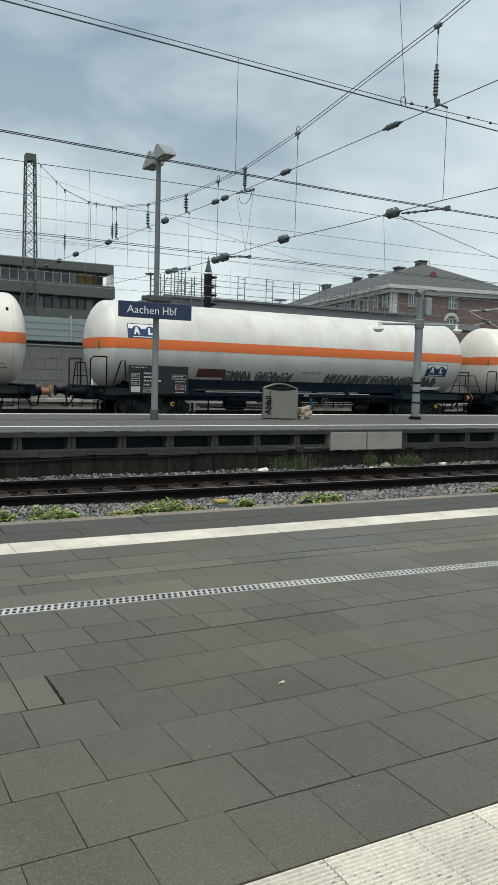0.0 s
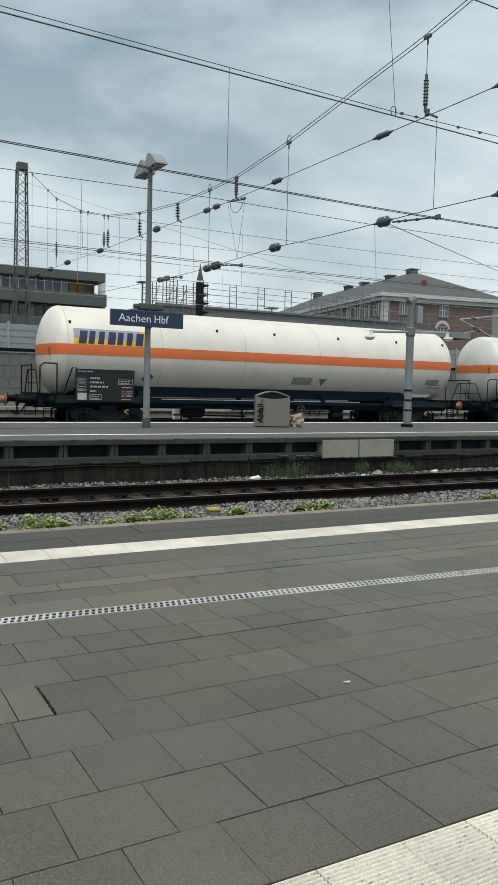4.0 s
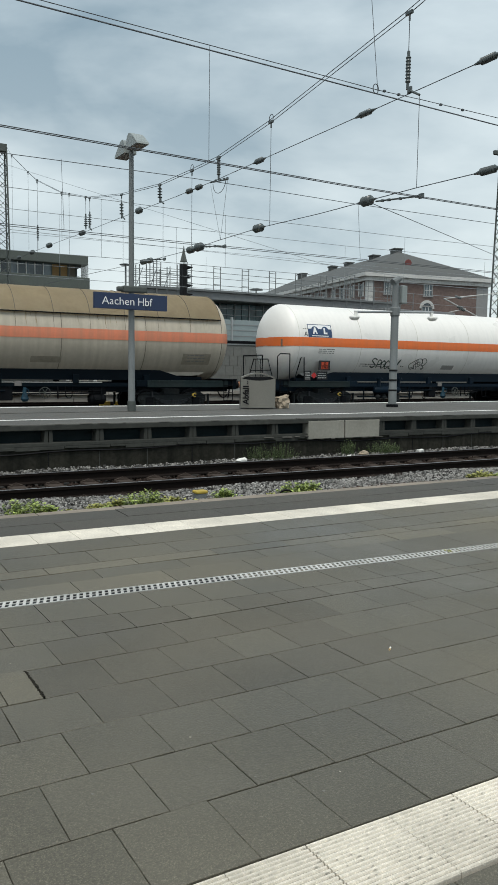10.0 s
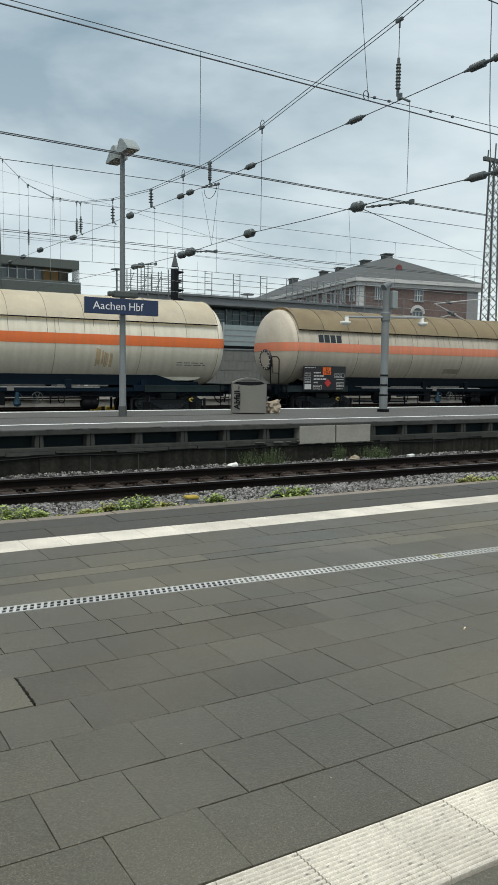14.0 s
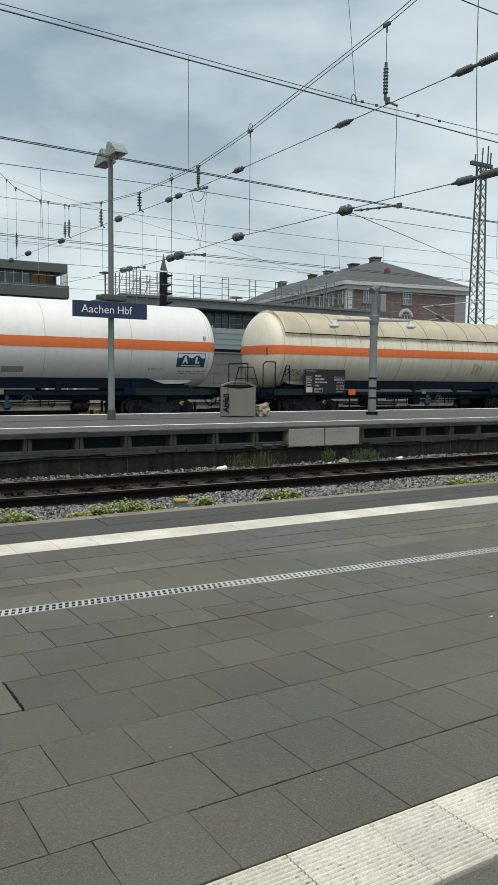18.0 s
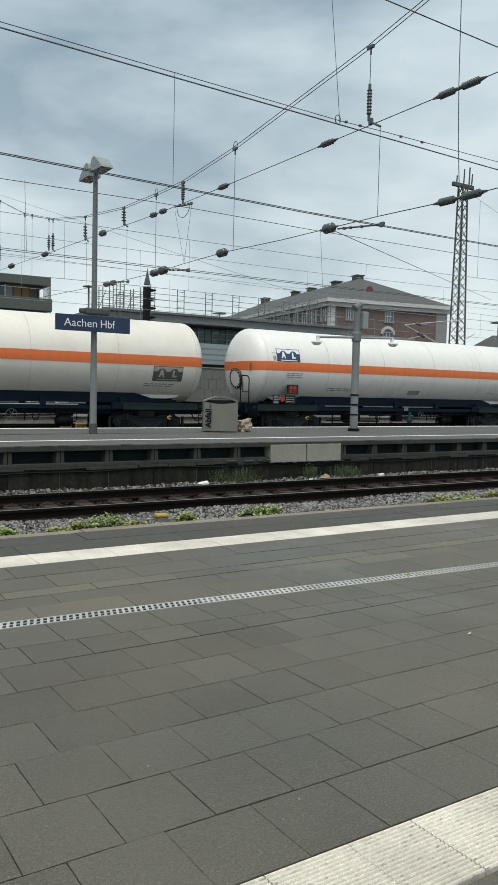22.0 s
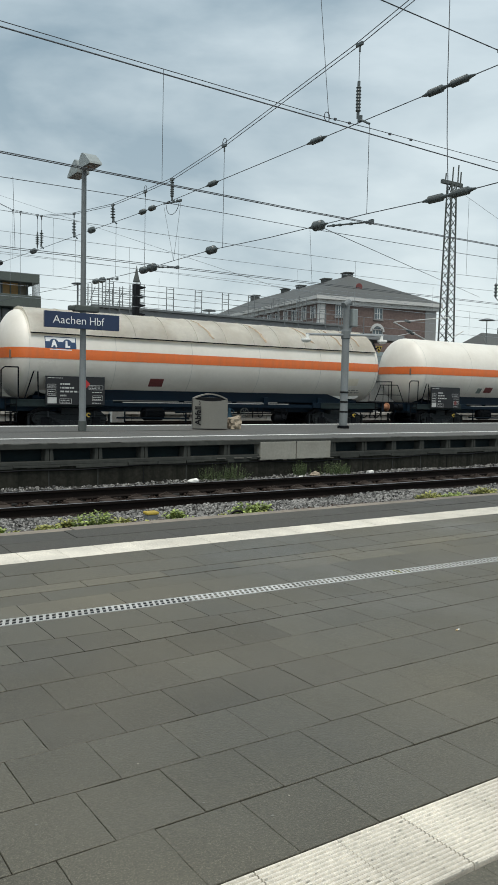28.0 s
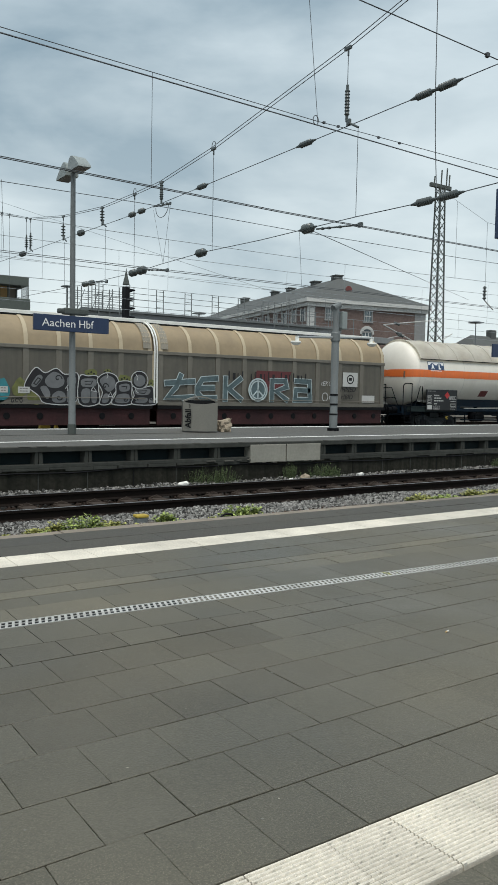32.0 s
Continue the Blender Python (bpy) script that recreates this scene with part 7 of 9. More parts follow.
wire("messenger_wire", [(-80, 29.2, 7.5), (5.7, 29.2, 7.30), (13.3, 29.2, 7.29), (21.7, 29.2, 7.31), (31, 29.2, 7.43), (150, 29.2, 9.6)], 0.010, "wire_thin", parent=line4)
wire("contact_wire", [(-80, 29.2, 5.3), (10, 29.2, 5.38), (150, 29.2, 5.5)], 0.008, "wire_thin", parent=line4)
for x in (-1.5, 8.47, 13.26, 21.7, 30.6, 41.0):
    wire("dropper", [(x, 29.2, 7.3), (x, 29.2, 5.4)], 0.006, "wire_thin", parent=line4)
ln = empty("contact_line", 0, 0, 0, label="thin far catenary wires with droppers", category="overhead line", group="contact lines")
wire("contact_wire", [(-80, 34.0, 5.5), (150, 34.0, 5.5)], 0.010, "wire_thin", parent=ln)
wire("messenger_wire", sag((-80, 34.0, 7.3), (150, 34.0, 8.2), 0.4, 24), 0.008, "wire_thin", parent=ln)
for x in np.arange(-16, 90, 11.0):
    wire("dropper", [(x, 34.0, 7.0), (x, 34.0, 5.5)], 0.006, "wire_thin", parent=ln)

# the cross span over all tracks
span = empty("cross_span", HX, 0, 0, label="cross span of steel ropes with insulators over the tracks", category="overhead line")
CARRIER = ((-8.0, 12.9), (2.0, 10.9), (12.85, 8.89), (18.25, 8.15), (21.2, 7.90), (23.12, 7.91), (25.64, 7.97), (29.38, 8.33), (33.3, 8.92), (37.48, 9.92), (42.0, 11.4), (43.8, 12.2), (47.5, 13.9), (48.6, 14.6))
UPPER = ((-8.0, 7.30), (21.2, 7.30), (24.2, 7.34), (28.0, 7.45), (34.4, 7.60), (40.0, 7.76), (48.6, 7.93))
LOWER = ((-8.0, 5.30), (10.5, 5.30), (12.4, 5.36), (15.9, 5.41), (18.7, 5.50), (21.1, 5.49), (23.0, 5.45), (26.5, 5.50), (34.0, 5.72), (48.6, 6.1))


def along(line, y):
    """Height of a rope at y."""
    for (ya, za), (yb, zb) in zip(line[:-1], line[1:]):
        if ya <= y <= yb:
            return za + (zb - za) * (y - ya) / (yb - ya)
    return line[-1][1]


for dy in (0.0, 0.12):
    wire("carrier_rope", [(0, y + dy, z + dy * 0.6) for y, z in CARRIER], 0.0095, parent=span)
wire("upper_rope", [(0, y, z) for y, z in UPPER], 0.0095, parent=span)
wire("lower_rope", [(0, y, z) for y, z in LOWER], 0.0095, parent=span)


def rope_clamp(y, z, loop=False):
    bm = box(B(), -0.03, 0.03, y - 0.09, y + 0.11, z - 0.02, z + 0.05, 0.012)
    tube(bm, (0, y, z), (0, y, z - 0.14), 0.022, n=6)
    part("rope_clamp", bm, M["insulator"], span)
    if loop:
        bm = rod(B(), [(0, y + 0.10 * math.cos(a), z + 0.10 + 0.11 * math.sin(a)) for a in np.linspace(-1.2, 4.3, 12)], 0.009, 4)
        part("rope_loop", bm, M["wire"], span)


def hanger(y, z0, z1, ins=None, r=0.008, discs=7, rd=0.075):
    part("hanger", tube(B(), (0, y, z0), (0, y, z1), r, n=5), M["wire"], span)
    if ins:
        bm = B()
        insulator(bm, (0, y, ins[0]), (0, y, ins[1]), rd, discs, 0.75 if discs > 6 else 0.34)
        for a, b in ((ins[0], ins[0] + 0.10), (ins[1] - 0.12, ins[1])):
            tube(bm, (0, y, a), (0, y, b), 0.032, n=8)
        part("insulator", bm, M["insulator"], span, "ribbed dark insulator", True)


def rope_insulator(y, line, ln, r, discs, core):
    """An insulator strained into a rope, with tapering end fittings."""
    bm = B()
    za, zb = along(line, y - ln / 2), along(line, y + ln / 2)
    insulator(bm, (0, y - ln / 2, za), (0, y + ln / 2, zb), r, discs, core)
    for e, z in ((-1, za), (1, zb)):
        tube(bm, (0, y + e * ln / 2, z), (0, y + e * (ln / 2 + 0.07), z), r * 0.62, 0.034, n=8)
        tube(bm, (0, y + e * (ln / 2 + 0.07), z), (0, y + e * (ln / 2 + 0.16), z), 0.030, 0.018, n=6)
    part("insulator", bm, M["insulator"], span, "ribbed dark insulator", True)


# long hangers with ribbed insulators down to the upper rope
for y, ins, discs, rd in ((12.79, (8.06, 7.52), 8, 0.058), (21.2, (7.86, 7.40), 7, 0.062), (25.64, (7.90, 7.52), 4, 0.088), (29.4, (8.02, 7.56), 4, 0.088), (33.3, (8.25, 7.78), 5, 0.085), (33.85, (8.25, 7.80), 5, 0.085), (41.9, (9.0, 8.4), 6, 0.07)):
    zt = along(CARRIER, y)
    hanger(y, zt, along(UPPER, y), ins, discs=discs, rd=rd)
    rope_clamp(y, zt)
for y, zb in ((18.2, 5.47), (23.05, 5.46)):
    hanger(y, along(CARRIER, y), zb, None, 0.0075)
    rope_clamp(y, along(CARRIER, y), True)
for y, zt, zb in ((12.42, 7.16, 5.36), (25.35, 7.25, 5.50), (29.25, 7.35, 5.58), (36.3, 9.6, 5.8), (37.5, 9.9, 7.7), (42.0, 9.0, 6.0), (43.8, 12.2, 6.0), (47.5, 13.9, 6.2)):
    hanger(y, zt, zb, None, 0.0065)
for y in (36.3, 37.5, 42.0, 43.8, 47.5):
    rope_clamp(y, along(CARRIER, y))
for y, ln, r, discs, core in ((14.18, 0.40, 0.068, 5, 0.80), (18.80, 0.36, 0.075, 5, 0.80), (10.60, 0.36, 0.070, 8, 0.75), (10.02, 0.40, 0.070, 8, 0.75), (23.24, 0.30, 0.085, 4, 0.8), (22.55, 0.30, 0.085, 4, 0.8), (27.6, 0.36, 0.115, 3, 0.88), (34.4, 0.50, 0.115, 3, 0.88), (39.75, 0.55, 0.125, 3, 0.88), (43.1, 0.45, 0.12, 3, 0.88), (46.0, 0.45, 0.10, 3, 0.88)):
    rope_insulator(y, UPPER, ln, r, discs, core)
for y, ln, r, discs, core in ((14.04, 0.34, 0.115, 3, 0.80), (18.80, 0.40, 0.115, 3, 0.80), (10.50, 0.36, 0.075, 8, 0.75), (9.90, 0.40, 0.075, 8, 0.75), (23.12, 0.34, 0.115, 3, 0.8), (22.50, 0.40, 0.13, 3, 0.8), (26.55, 0.34, 0.10, 3, 0.8), (27.15, 0.34, 0.10, 3, 0.8)):
    rope_insulator(y, LOWER, ln, r, discs, core)
# registration arms that hold the contact wires sideways
for y0, z0, y1, z1 in ((13.72, 5.32, 12.25, 5.17), (22.2, 5.44, 20.75, 5.26), (26.2, 5.50, 25.2, 5.40)):
    bm = tube(B(), (0, y0, z0), (0, y1, z1), 0.018, n=6)
    for k in (0.15, 0.3, 0.55, 0.9):
        yy, zz = y0 + (y1 - y0) * k, z0 + (z1 - z0) * k
        box(bm, -0.03, 0.03, yy - 0.03, yy + 0.03, zz - 0.03, zz + 0.025, 0.01)
    box(bm, -0.03, 0.03, y1 - 0.04, y1 + 0.08, z1 - 0.05, z1 + 0.05, 0.01)
    part("registration_arm", bm, M["insulator"], span)
for y, z in ((25.6, 7.46), (29.35, 7.52), (33.35, 7.7), (12.72, 7.36)):
    bm = tube(B(), (0, y, z), (0, y - 0.30, z - 0.17), 0.026, n=6)
    box(bm, -0.03, 0.03, y - 0.05, y + 0.05, z - 0.05, z + 0.08, 0.015)
    part("clamp_arm", bm, M["insulator"], span)
bm = rod(B(), [(0, 21.15 + 0.42 * math.cos(a), 7.24 - 0.36 * math.sin(a)) for a in np.linspace(0.05, math.pi - 0.05, 14)], 0.009, 4)
part("jumper_loop", bm, M["wire"], span, "hanging jumper cable")
bm = tube(B(), (0, 20.6, 7.17), (0, 21.75, 7.30), 0.020, n=6)
for yy in (20.65, 20.85, 21.1, 21.4):
    box(bm, -0.03, 0.03, yy - 0.04, yy + 0.04, 7.16 + (yy - 20.6) * 0.11, 7.23 + (yy - 20.6) * 0.11, 0.01)
part("jumper_bar", bm, M["insulator"], span)
for e in (20.62, 21.72):
    part("stay", tube(B(), (0, e, 7.20), (0, 21.05, 5.50), 0.006, n=4), M["wire_thin"], span)
wire("stay", [(-2.12, 11.1, 6.45), (-2.36, 11.1, 8.39), (-2.55, 11.1, 10.0)], 0.0055, parent=span)
part("stay_loop", rod(B(), [(-2.14 + 0.06 * math.cos(a) - 0.03, 11.1, 6.52 + 0.08 * math.sin(a)) for a in np.linspace(-0.8, 4.4, 11)], 0.008, 4), M["wire"], span)
# feeder crossing high over the right and slanting wires beyond
feeder = empty("feeder_cable", 0, 0, 0, label="single dark feeder cable crossing high overhead", category="cable")
wire("strand", [(11.0, 13.9, 5.32), (23.15, 22.0, 6.28), (35.3, 30.1, 7.24)], 0.009, parent=feeder)
wire("strand", [(-40.0, 8.5, 8.26), (7.56, 8.5, 7.173), (10.3, 8.5, 7.11), (40.0, 8.5, 6.43)], 0.009, parent=feeder)
part("clamp", box(B(), 10.2, 10.27, 8.47, 8.53, 7.08, 7.15, 0.01), M["wire"], feeder)
wire("strand", [(11.0, 48.55, 13.6), (17.68, 25.4, 5.80), (24.0, 25.4, 5.45)], 0.009, "wire_thin", parent=feeder)
wire("strand", [(-20.0, 26.4, 6.4), (5.2, 26.4, 6.10), (18.4, 26.4, 5.93), (60.0, 26.4, 5.4)], 0.008, "wire_thin", parent=feeder)
part("hanger", rod(B(), [(11.0, 10.19, 5.3), (11.0, 10.27, 6.36), (11.0, 10.31, 7.4), (11.0, 10.33, 8.92), (11.0, 10.40, 12.5)], 0.0085, 5), M["wire"], feeder)
# ropes beyond the tall mast
outer = empty("cross_span", 30.0, 0, 0, label="further cross span rope with hangers beyond the lattice mast", category="overhead line")
wire("carrier_rope", [(0, 27.0, 11.65), (0, 26.47, 11.27), (0, 24.6, 9.92), (0, 18.0, 7.4)], 0.010, "wire_thin", parent=outer)
for y, zt, zb in ((26.47, 11.27, 7.5), (24.6, 9.92, 6.3)):
    wire("hanger", [(0, y, zt), (0, y, zb)], 0.009, "wire_thin", parent=outer)
bm = B()
insulator(bm, (0, 24.62, 6.95), (0, 24.62, 6.3), 0.10, 4, 0.5)
tube(bm, (0, 24.62, 6.3), (0, 24.1, 5.8), 0.03, n=5)
part("insulator", bm, M["insulator"], outer, smooth=True)
# cantilevers at the tall mast
cant = empty("cantilever", 39.1, 36.0, 0, label="slanting cantilever arms with insulators at the lattice mast", category="overhead line")
for a, b, r in (((-0.3, -0.4, 6.70), (-5.12, -0.4, 6.08), 0.035), ((-5.12, -0.4, 6.08), (-1.6, -0.4, 4.9), 0.045), ((-4.74, -0.4, 5.26), (-3.28, -0.4, 5.56), 0.03), ((0.26, -0.4, 5.47), (1.17, -0.4, 5.89), 0.035)):
    part("arm", tube(B(), a, b, r, n=6), M["cantilever"], cant)
for c in ((-3.95, -0.4, 6.22), (-3.75, -0.4, 5.62), (-3.6, -0.4, 5.50)):
    bm = B()
    insulator(bm, (c[0] - 0.25, c[1], c[2] + 0.05), (c[0] + 0.25, c[1], c[2] - 0.05), 0.09, 4)
    part("insulator", bm, M["insulator"], cant)

# ---- buildings beyond the tracks ----
# retaining wall with a pale barrier
rear_wall = empty("wall_rear", 0, 44, 0, label="grey block retaining wall topped by a pale barrier", category="wall", kind="structure")
part("wall_base", box(B(), -90, 60, 0, 0.6, -0.35, 3.30, 0.03), M["wall_grey"], rear_wall)
part("coping", box(B(), -90, 60, -0.10, 0.7, 3.30, 3.46, 0.02), M["dark"], rear_wall)
for i in range(-14, 20):
    part("barrier_panel", box(B(), i * 3.0, i * 3.0 + 2.92, 0.18, 0.26, 3.46, 4.80, 0.01), M["noise_wall"], rear_wall)
    part("barrier_post", box(B(), i * 3.0 - 0.10, i * 3.0 + 0.02, 0.10, 0.32, 3.46, 4.95, 0.01), M["steel"], rear_wall)
bm = B()
for i in range(-60, 90):
    for j in range(5):
        x0 = i * 0.6 + (0.3 if j % 2 else 0)
        box(bm, x0 + 0.012, x0 + 0.588, -0.028, 0.0, 0.0 + j * 0.62 + 0.012, (j + 1) * 0.62 - 0.012)
tagged(part("block", bm, M["wall_grey"], rear_wall), kind="stuff")
for z_ in (3.74, 4.1, 4.46):
    part("barrier_band", box(B(), -42, 60, 0.165, 0.18, z_, z_ + 0.05), M["hall_roof"], rear_wall)
part("band_rail", box(B(), -90, 60, -0.06, 0.0, 3.9 - 0.7, 3.9 - 0.64), M["steel"], rear_wall)

# platform behind the train
rear_platform = empty("platform_rear", 0, 0, 0, label="low grey platform behind the goods train", category="platform", kind="structure")
part("edge_wall", box(B(), -90, 140, 32.64, 32.9, -0.35, 0.44), M["concrete_old"], rear_platform)
for i in range(-6, 40):
    part("edge_block", box(B(), i * 1.25, i * 1.25 + 1.235, 32.6, 32.9, -0.2, 0.44 - 0.02 * (i % 3 == 0), 0.012), M["edge_pale"], rear_platform)
    part("coping", box(B(), i * 1.25 + 0.3, i * 1.25 + 1.535, 32.5, 32.9, 0.445, 0.60, 0.015), M["edge_pale"], rear_platform)
part("surface", box(B(), -90, 140, 32.92, 39.0, 0.30, 0.62, 0.02), M["paver"], rear_platform)
for i, x in enumerate((-6.0, 3.0, 12.9, 22.0, 31.0, 41.0)):
    col = empty("canopy_column", x, 36.0, 0.62, label="slender grey steel column on the rear platform", category="column", group="rear platform columns")
    bm = box(B(), -0.14, 0.14, -0.10, 0.10, 0, 3.9, 0.01)
    part("shaft", bm, M["scaffold"], col)
    part("foot", box(B(), -0.24, 0.24, -0.2, 0.2, 0, 0.06, 0.01), M["dark"], col)
rear_sign = empty("station_sign", 14.45, 35.0, 0.79, label="small navy station name sign on the rear platform", category="sign")
rb_ = part("board", box(B(), -0.72, 0.72, -0.03, 0.03, 2.30, 2.66, 0.006), M["sign_blue"], rear_sign)
for word, wx in (("Aachen", -0.22), ("Hbf", 0.38)):
    bm = text_bm(word, 0.23, 0.002, -0.002)
    bmesh.ops.transform(bm, matrix=pose(wx, -0.036, 2.47) @ STAND, verts=bm.verts)
    part("lettering", bm, M["white"], rb_)
bm = B()
for sx in (-0.6, 0.6):
    tube(bm, (sx, 0.05, -0.17), (sx, 0.05, 2.6), 0.04, n=8)
part("post", bm, M["scaffold"], rear_sign)
for x, y, w, h in ((11.6, 37.2, 0.5, 1.55), (13.0, 37.4, 0.45, 1.5)):
    cb = empty("cabinet", x, y, 0.62, label="white upright equipment cabinet on the rear platform", category="cabinet", group="rear cabinets")
    part("body", box(B(), -w, w, -0.2, 0.2, 0, h, 0.015), M["paint_white"], cb)
    part("door", box(B(), -w + 0.04, w - 0.04, -0.215, -0.2, 0.08, h - 0.06, 0.005), M["concrete_new"], cb)
small = empty("trackside_box", 12.7, 29.0, -0.3, label="small white trackside box on a post", category="trackside box")
part("body", box(B(), -0.28, 0.28, -0.15, 0.15, 0.55, 1.25, 0.02), M["paint_white"], small)
part("post", box(B(), -0.08, 0.08, -0.08, 0.08, 0, 0.55), M["dark"], small)
for x in (10.1, 10.7):
    yb = empty("track_marker", x, 28.9, -0.3, label="low yellow track marker block", category="track marker", group="track markers")
    part("block", box(B(), -0.20, 0.20, -0.1, 0.1, 0, 0.62, 0.02), M["yellow"], yb)

# office building with stacked slabs
office = empty("office_building", 0, 70, 0, label="grey-green slab-fronted office building with ribbon windows", category="building")
X0, X1 = -40.0, 22.85
part("core", box(B(), X0, X1 - 0.65, 1.2, 14, -0.3, 10.9), M["slab_brown"], office)
part("roof_slab", box(B(), X0, X1 + 0.1, 0.0, 14.5, 10.95, 11.75, 0.05), M["slab_brown"], office)
for k, z in enumerate((8.65, 6.30, 3.90)):
    part("floor_slab", box(B(), X0, X1 + 0.1, -0.4, 14.5, z, z + 1.12, 0.04), M["slab_brown"], office)
for k, (z0, z1) in enumerate(((9.85, 10.95), (7.5, 8.65), (5.1, 6.3))):
    for i in range(44):
        x = X1 - 0.75 - i * 0.76
        och = (k == 0 and i in (1, 2))
        wdw = part("window", box(B(), x - 0.68, x, 1.10, 1.20, z0, z1), M["ochre"] if och else M["blind_brown"] if i == 0 else M["win_sky"] if i % 2 else M["win_glass"], office, "ochre blind behind glass" if och else "")
        part("window_frame", box(B(), x - 0.02, x + 0.07, 0.98, 1.10, z0, z1), M["win_frame"] if k == 0 and i > 3 else M["slab_brown"], wdw)
for i in range(7):
    for yy in (-0.3, 3.0, 6.0):
        bm = B()
        tube(bm, (X1 - 0.05 - i * 0.10 * (yy < 0), yy, 3.0), (X1 - 0.05 - i * 0.10 * (yy < 0), yy, 11.0), 0.035, n=5)
        part("end_gallery_bar", bm, M["mast"], office)
bm = B()
for x in (-8, 2, 11, 20.4):
    box(bm, x - 0.7, x + 0.7, 4, 5, 11.75, 12.15, 0.1)
part("roof_vent", bm, M["dark"], office)

# station hall with scaffolding on its roof
hall = empty("station_hall", 0, 50, 0, label="low grey station hall with a glazed front under scaffolding", category="building")
part("roof_edge", box(B(), 19.6, 42.2, -0.8, 16, 6.50, 7.10, 0.03), M["hall_roof"], hall)
part("roof_lip", box(B(), 19.6, 42.2, -1.0, -0.75, 7.00, 7.16, 0.02), M["scaffold"], hall)
part("soffit", box(B(), 20.0, 46.5, -0.7, 15, 6.43, 6.497, 0.02), M["slab_brown"], hall)
part("core", box(B(), 20.0, 46.0, 1.3, 15, -0.3, 6.43), M["slab_brown"], hall)
for i in range(42):
    x = 20.4 + i * 0.62
    for z0, z1 in ((4.72, 5.13), (5.17, 5.60), (5.64, 6.04), (6.08, 6.42)):
        part("window", box(B(), x, x + 0.58, 0.95, 1.08, z0, z1), M["hall_glass"], hall)
    if i % 2 == 0:
        part("mullion", box(B(), x - 0.05, x + 0.01, 0.84, 0.95, 4.70, 6.43), M["mullion"], hall)
for z in (5.15, 5.62, 6.06):
    part("transom", box(B(), 20.0, 46.0, 0.88, 0.95, z - 0.022, z + 0.022), M["mullion"], hall)
part("band", box(B(), 20.0, 46.0, 0.7, 1.1, 4.0, 4.70, 0.02), M["hall_roof"], hall)
part("annex_roof", box(B(), 40.0, 47.5, -1.6, 10, 6.1, 6.6, 0.03), M["hall_roof"], hall)

scaff = empty("scaffolding", 0, 49.6, 7.10, label="grey tube scaffolding along the hall roof", category="scaffolding")
for i in range(10):
    x = 20.8 + i * 2.3
    bm = B()
    for dx in (0, 0.55):
        tube(bm, (x + dx, 0, 0), (x + dx, 0, 1.75), 0.032, n=5)
    for z in (0.5, 1.05, 1.6):
        tube(bm, (x, 0, z), (x + 0.55, 0, z), 0.024, n=4)
    part("standard", bm, M["scaffold"], scaff)
for z in (0.45, 0.95, 1.35):
    part("guard_rail", tube(B(), (20.6, 0, z), (42.0, 0, z * 0.9), 0.022, n=4), M["scaffold"], scaff)
tower = empty("scaffold_tower", 19.3, 49.0, 0, label="dense grey scaffold tower beside the hall", category="scaffolding")
for i in range(6):
    for yy in (0.0, 1.2):
        part("standard", tube(B(), (i * 0.75, yy, -0.3), (i * 0.75, yy, 8.45 + 0.22 * ((i * 7) % 3)), 0.035, n=5), M["scaffold"], tower)
for z in (4.8, 5.6, 6.6, 7.0, 7.4, 7.8, 8.2):
    for yy in (0.0, 1.2):
        part("ledger", tube(B(), (-0.2, yy, z), (4.0, yy, z), 0.025, n=4), M["scaffold"], tower)
for i in range(4):
    part("brace", tube(B(), (i, 0, 7.0), (i + 0.5, 0, 8.3), 0.024, n=4), M["scaffold"], tower)
part("deck", box(B(), -0.2, 4.0, 0, 1.2, 6.96, 7.02), M["wall_grey"], tower)
front_sc = empty("scaffolding", 34.0, 47.2, -0.3, label="grey scaffold frame at the hall's end", category="scaffolding")
for i in range(7):
    part("standard", tube(B(), (i * 1.3, 0, 0), (i * 1.3, 0, 8.0 + 0.3 * (i % 2)), 0.035, n=5), M["scaffold"], front_sc)
for z in (4.2, 5.2, 6.2, 7.2):
    part("ledger", tube(B(), (0, 0, z), (7.8, 0, z), 0.025, n=4), M["scaffold"], front_sc)
for i in range(6):
    part("brace", tube(B(), (i * 1.3, 0, 5.2 + (i % 2)), (i * 1.3 + 1.3, 0, 6.2 + (i % 2) * 0.4), 0.024, n=4), M["scaffold"], front_sc)

# brick house with a hipped slate roof
house = empty("brick_house", 67.45, 85.6, -0.2, label="large red-brown brick building with a hipped slate roof", category="building")
house.rotation_euler = (0, 0, radians(-10.6))
HW, HD = 19.6, 50.0
part("wall", box(B(), 0, HW, 0, HD, -0.3, 14.2), M["brick"], house)
part("cornice", box(B(), -0.7, HW + 0.7, -0.7, HD + 0.7, 14.75, 15.3, 0.05), M["stone_trim"], house)
part("cornice_lower", box(B(), -0.35, HW + 0.35, -0.35, HD + 0.35, 14.2, 14.75, 0.05), M["stone_trim"], house)
bm = B()
for i in range(int(HW / 0.55)):
    box(bm, i * 0.55, i * 0.55 + 0.26, -0.40, -0.35, 14.42, 14.74)
tagged(part("dentil", bm, M["stone_trim"], house), kind="stuff")
bm = B()
ev = [bm.verts.new(p) for p in ((-0.7, -0.7, 15.3), (HW + 0.7, -0.7, 15.3), (HW + 0.7, HD + 0.7, 15.3), (-0.7, HD + 0.7, 15.3), (HW / 2, 9.0, 19.9), (HW / 2, HD - 3, 19.9))]
for f in ((0, 1, 4), (1, 2, 5, 4), (2, 3, 5), (3, 0, 4, 5), (3, 2, 1, 0)):
    bm.faces.new([ev[i] for i in f])
roof_h = part("roof", bm, M["roof_slate"], house, "grey slate hipped roof")
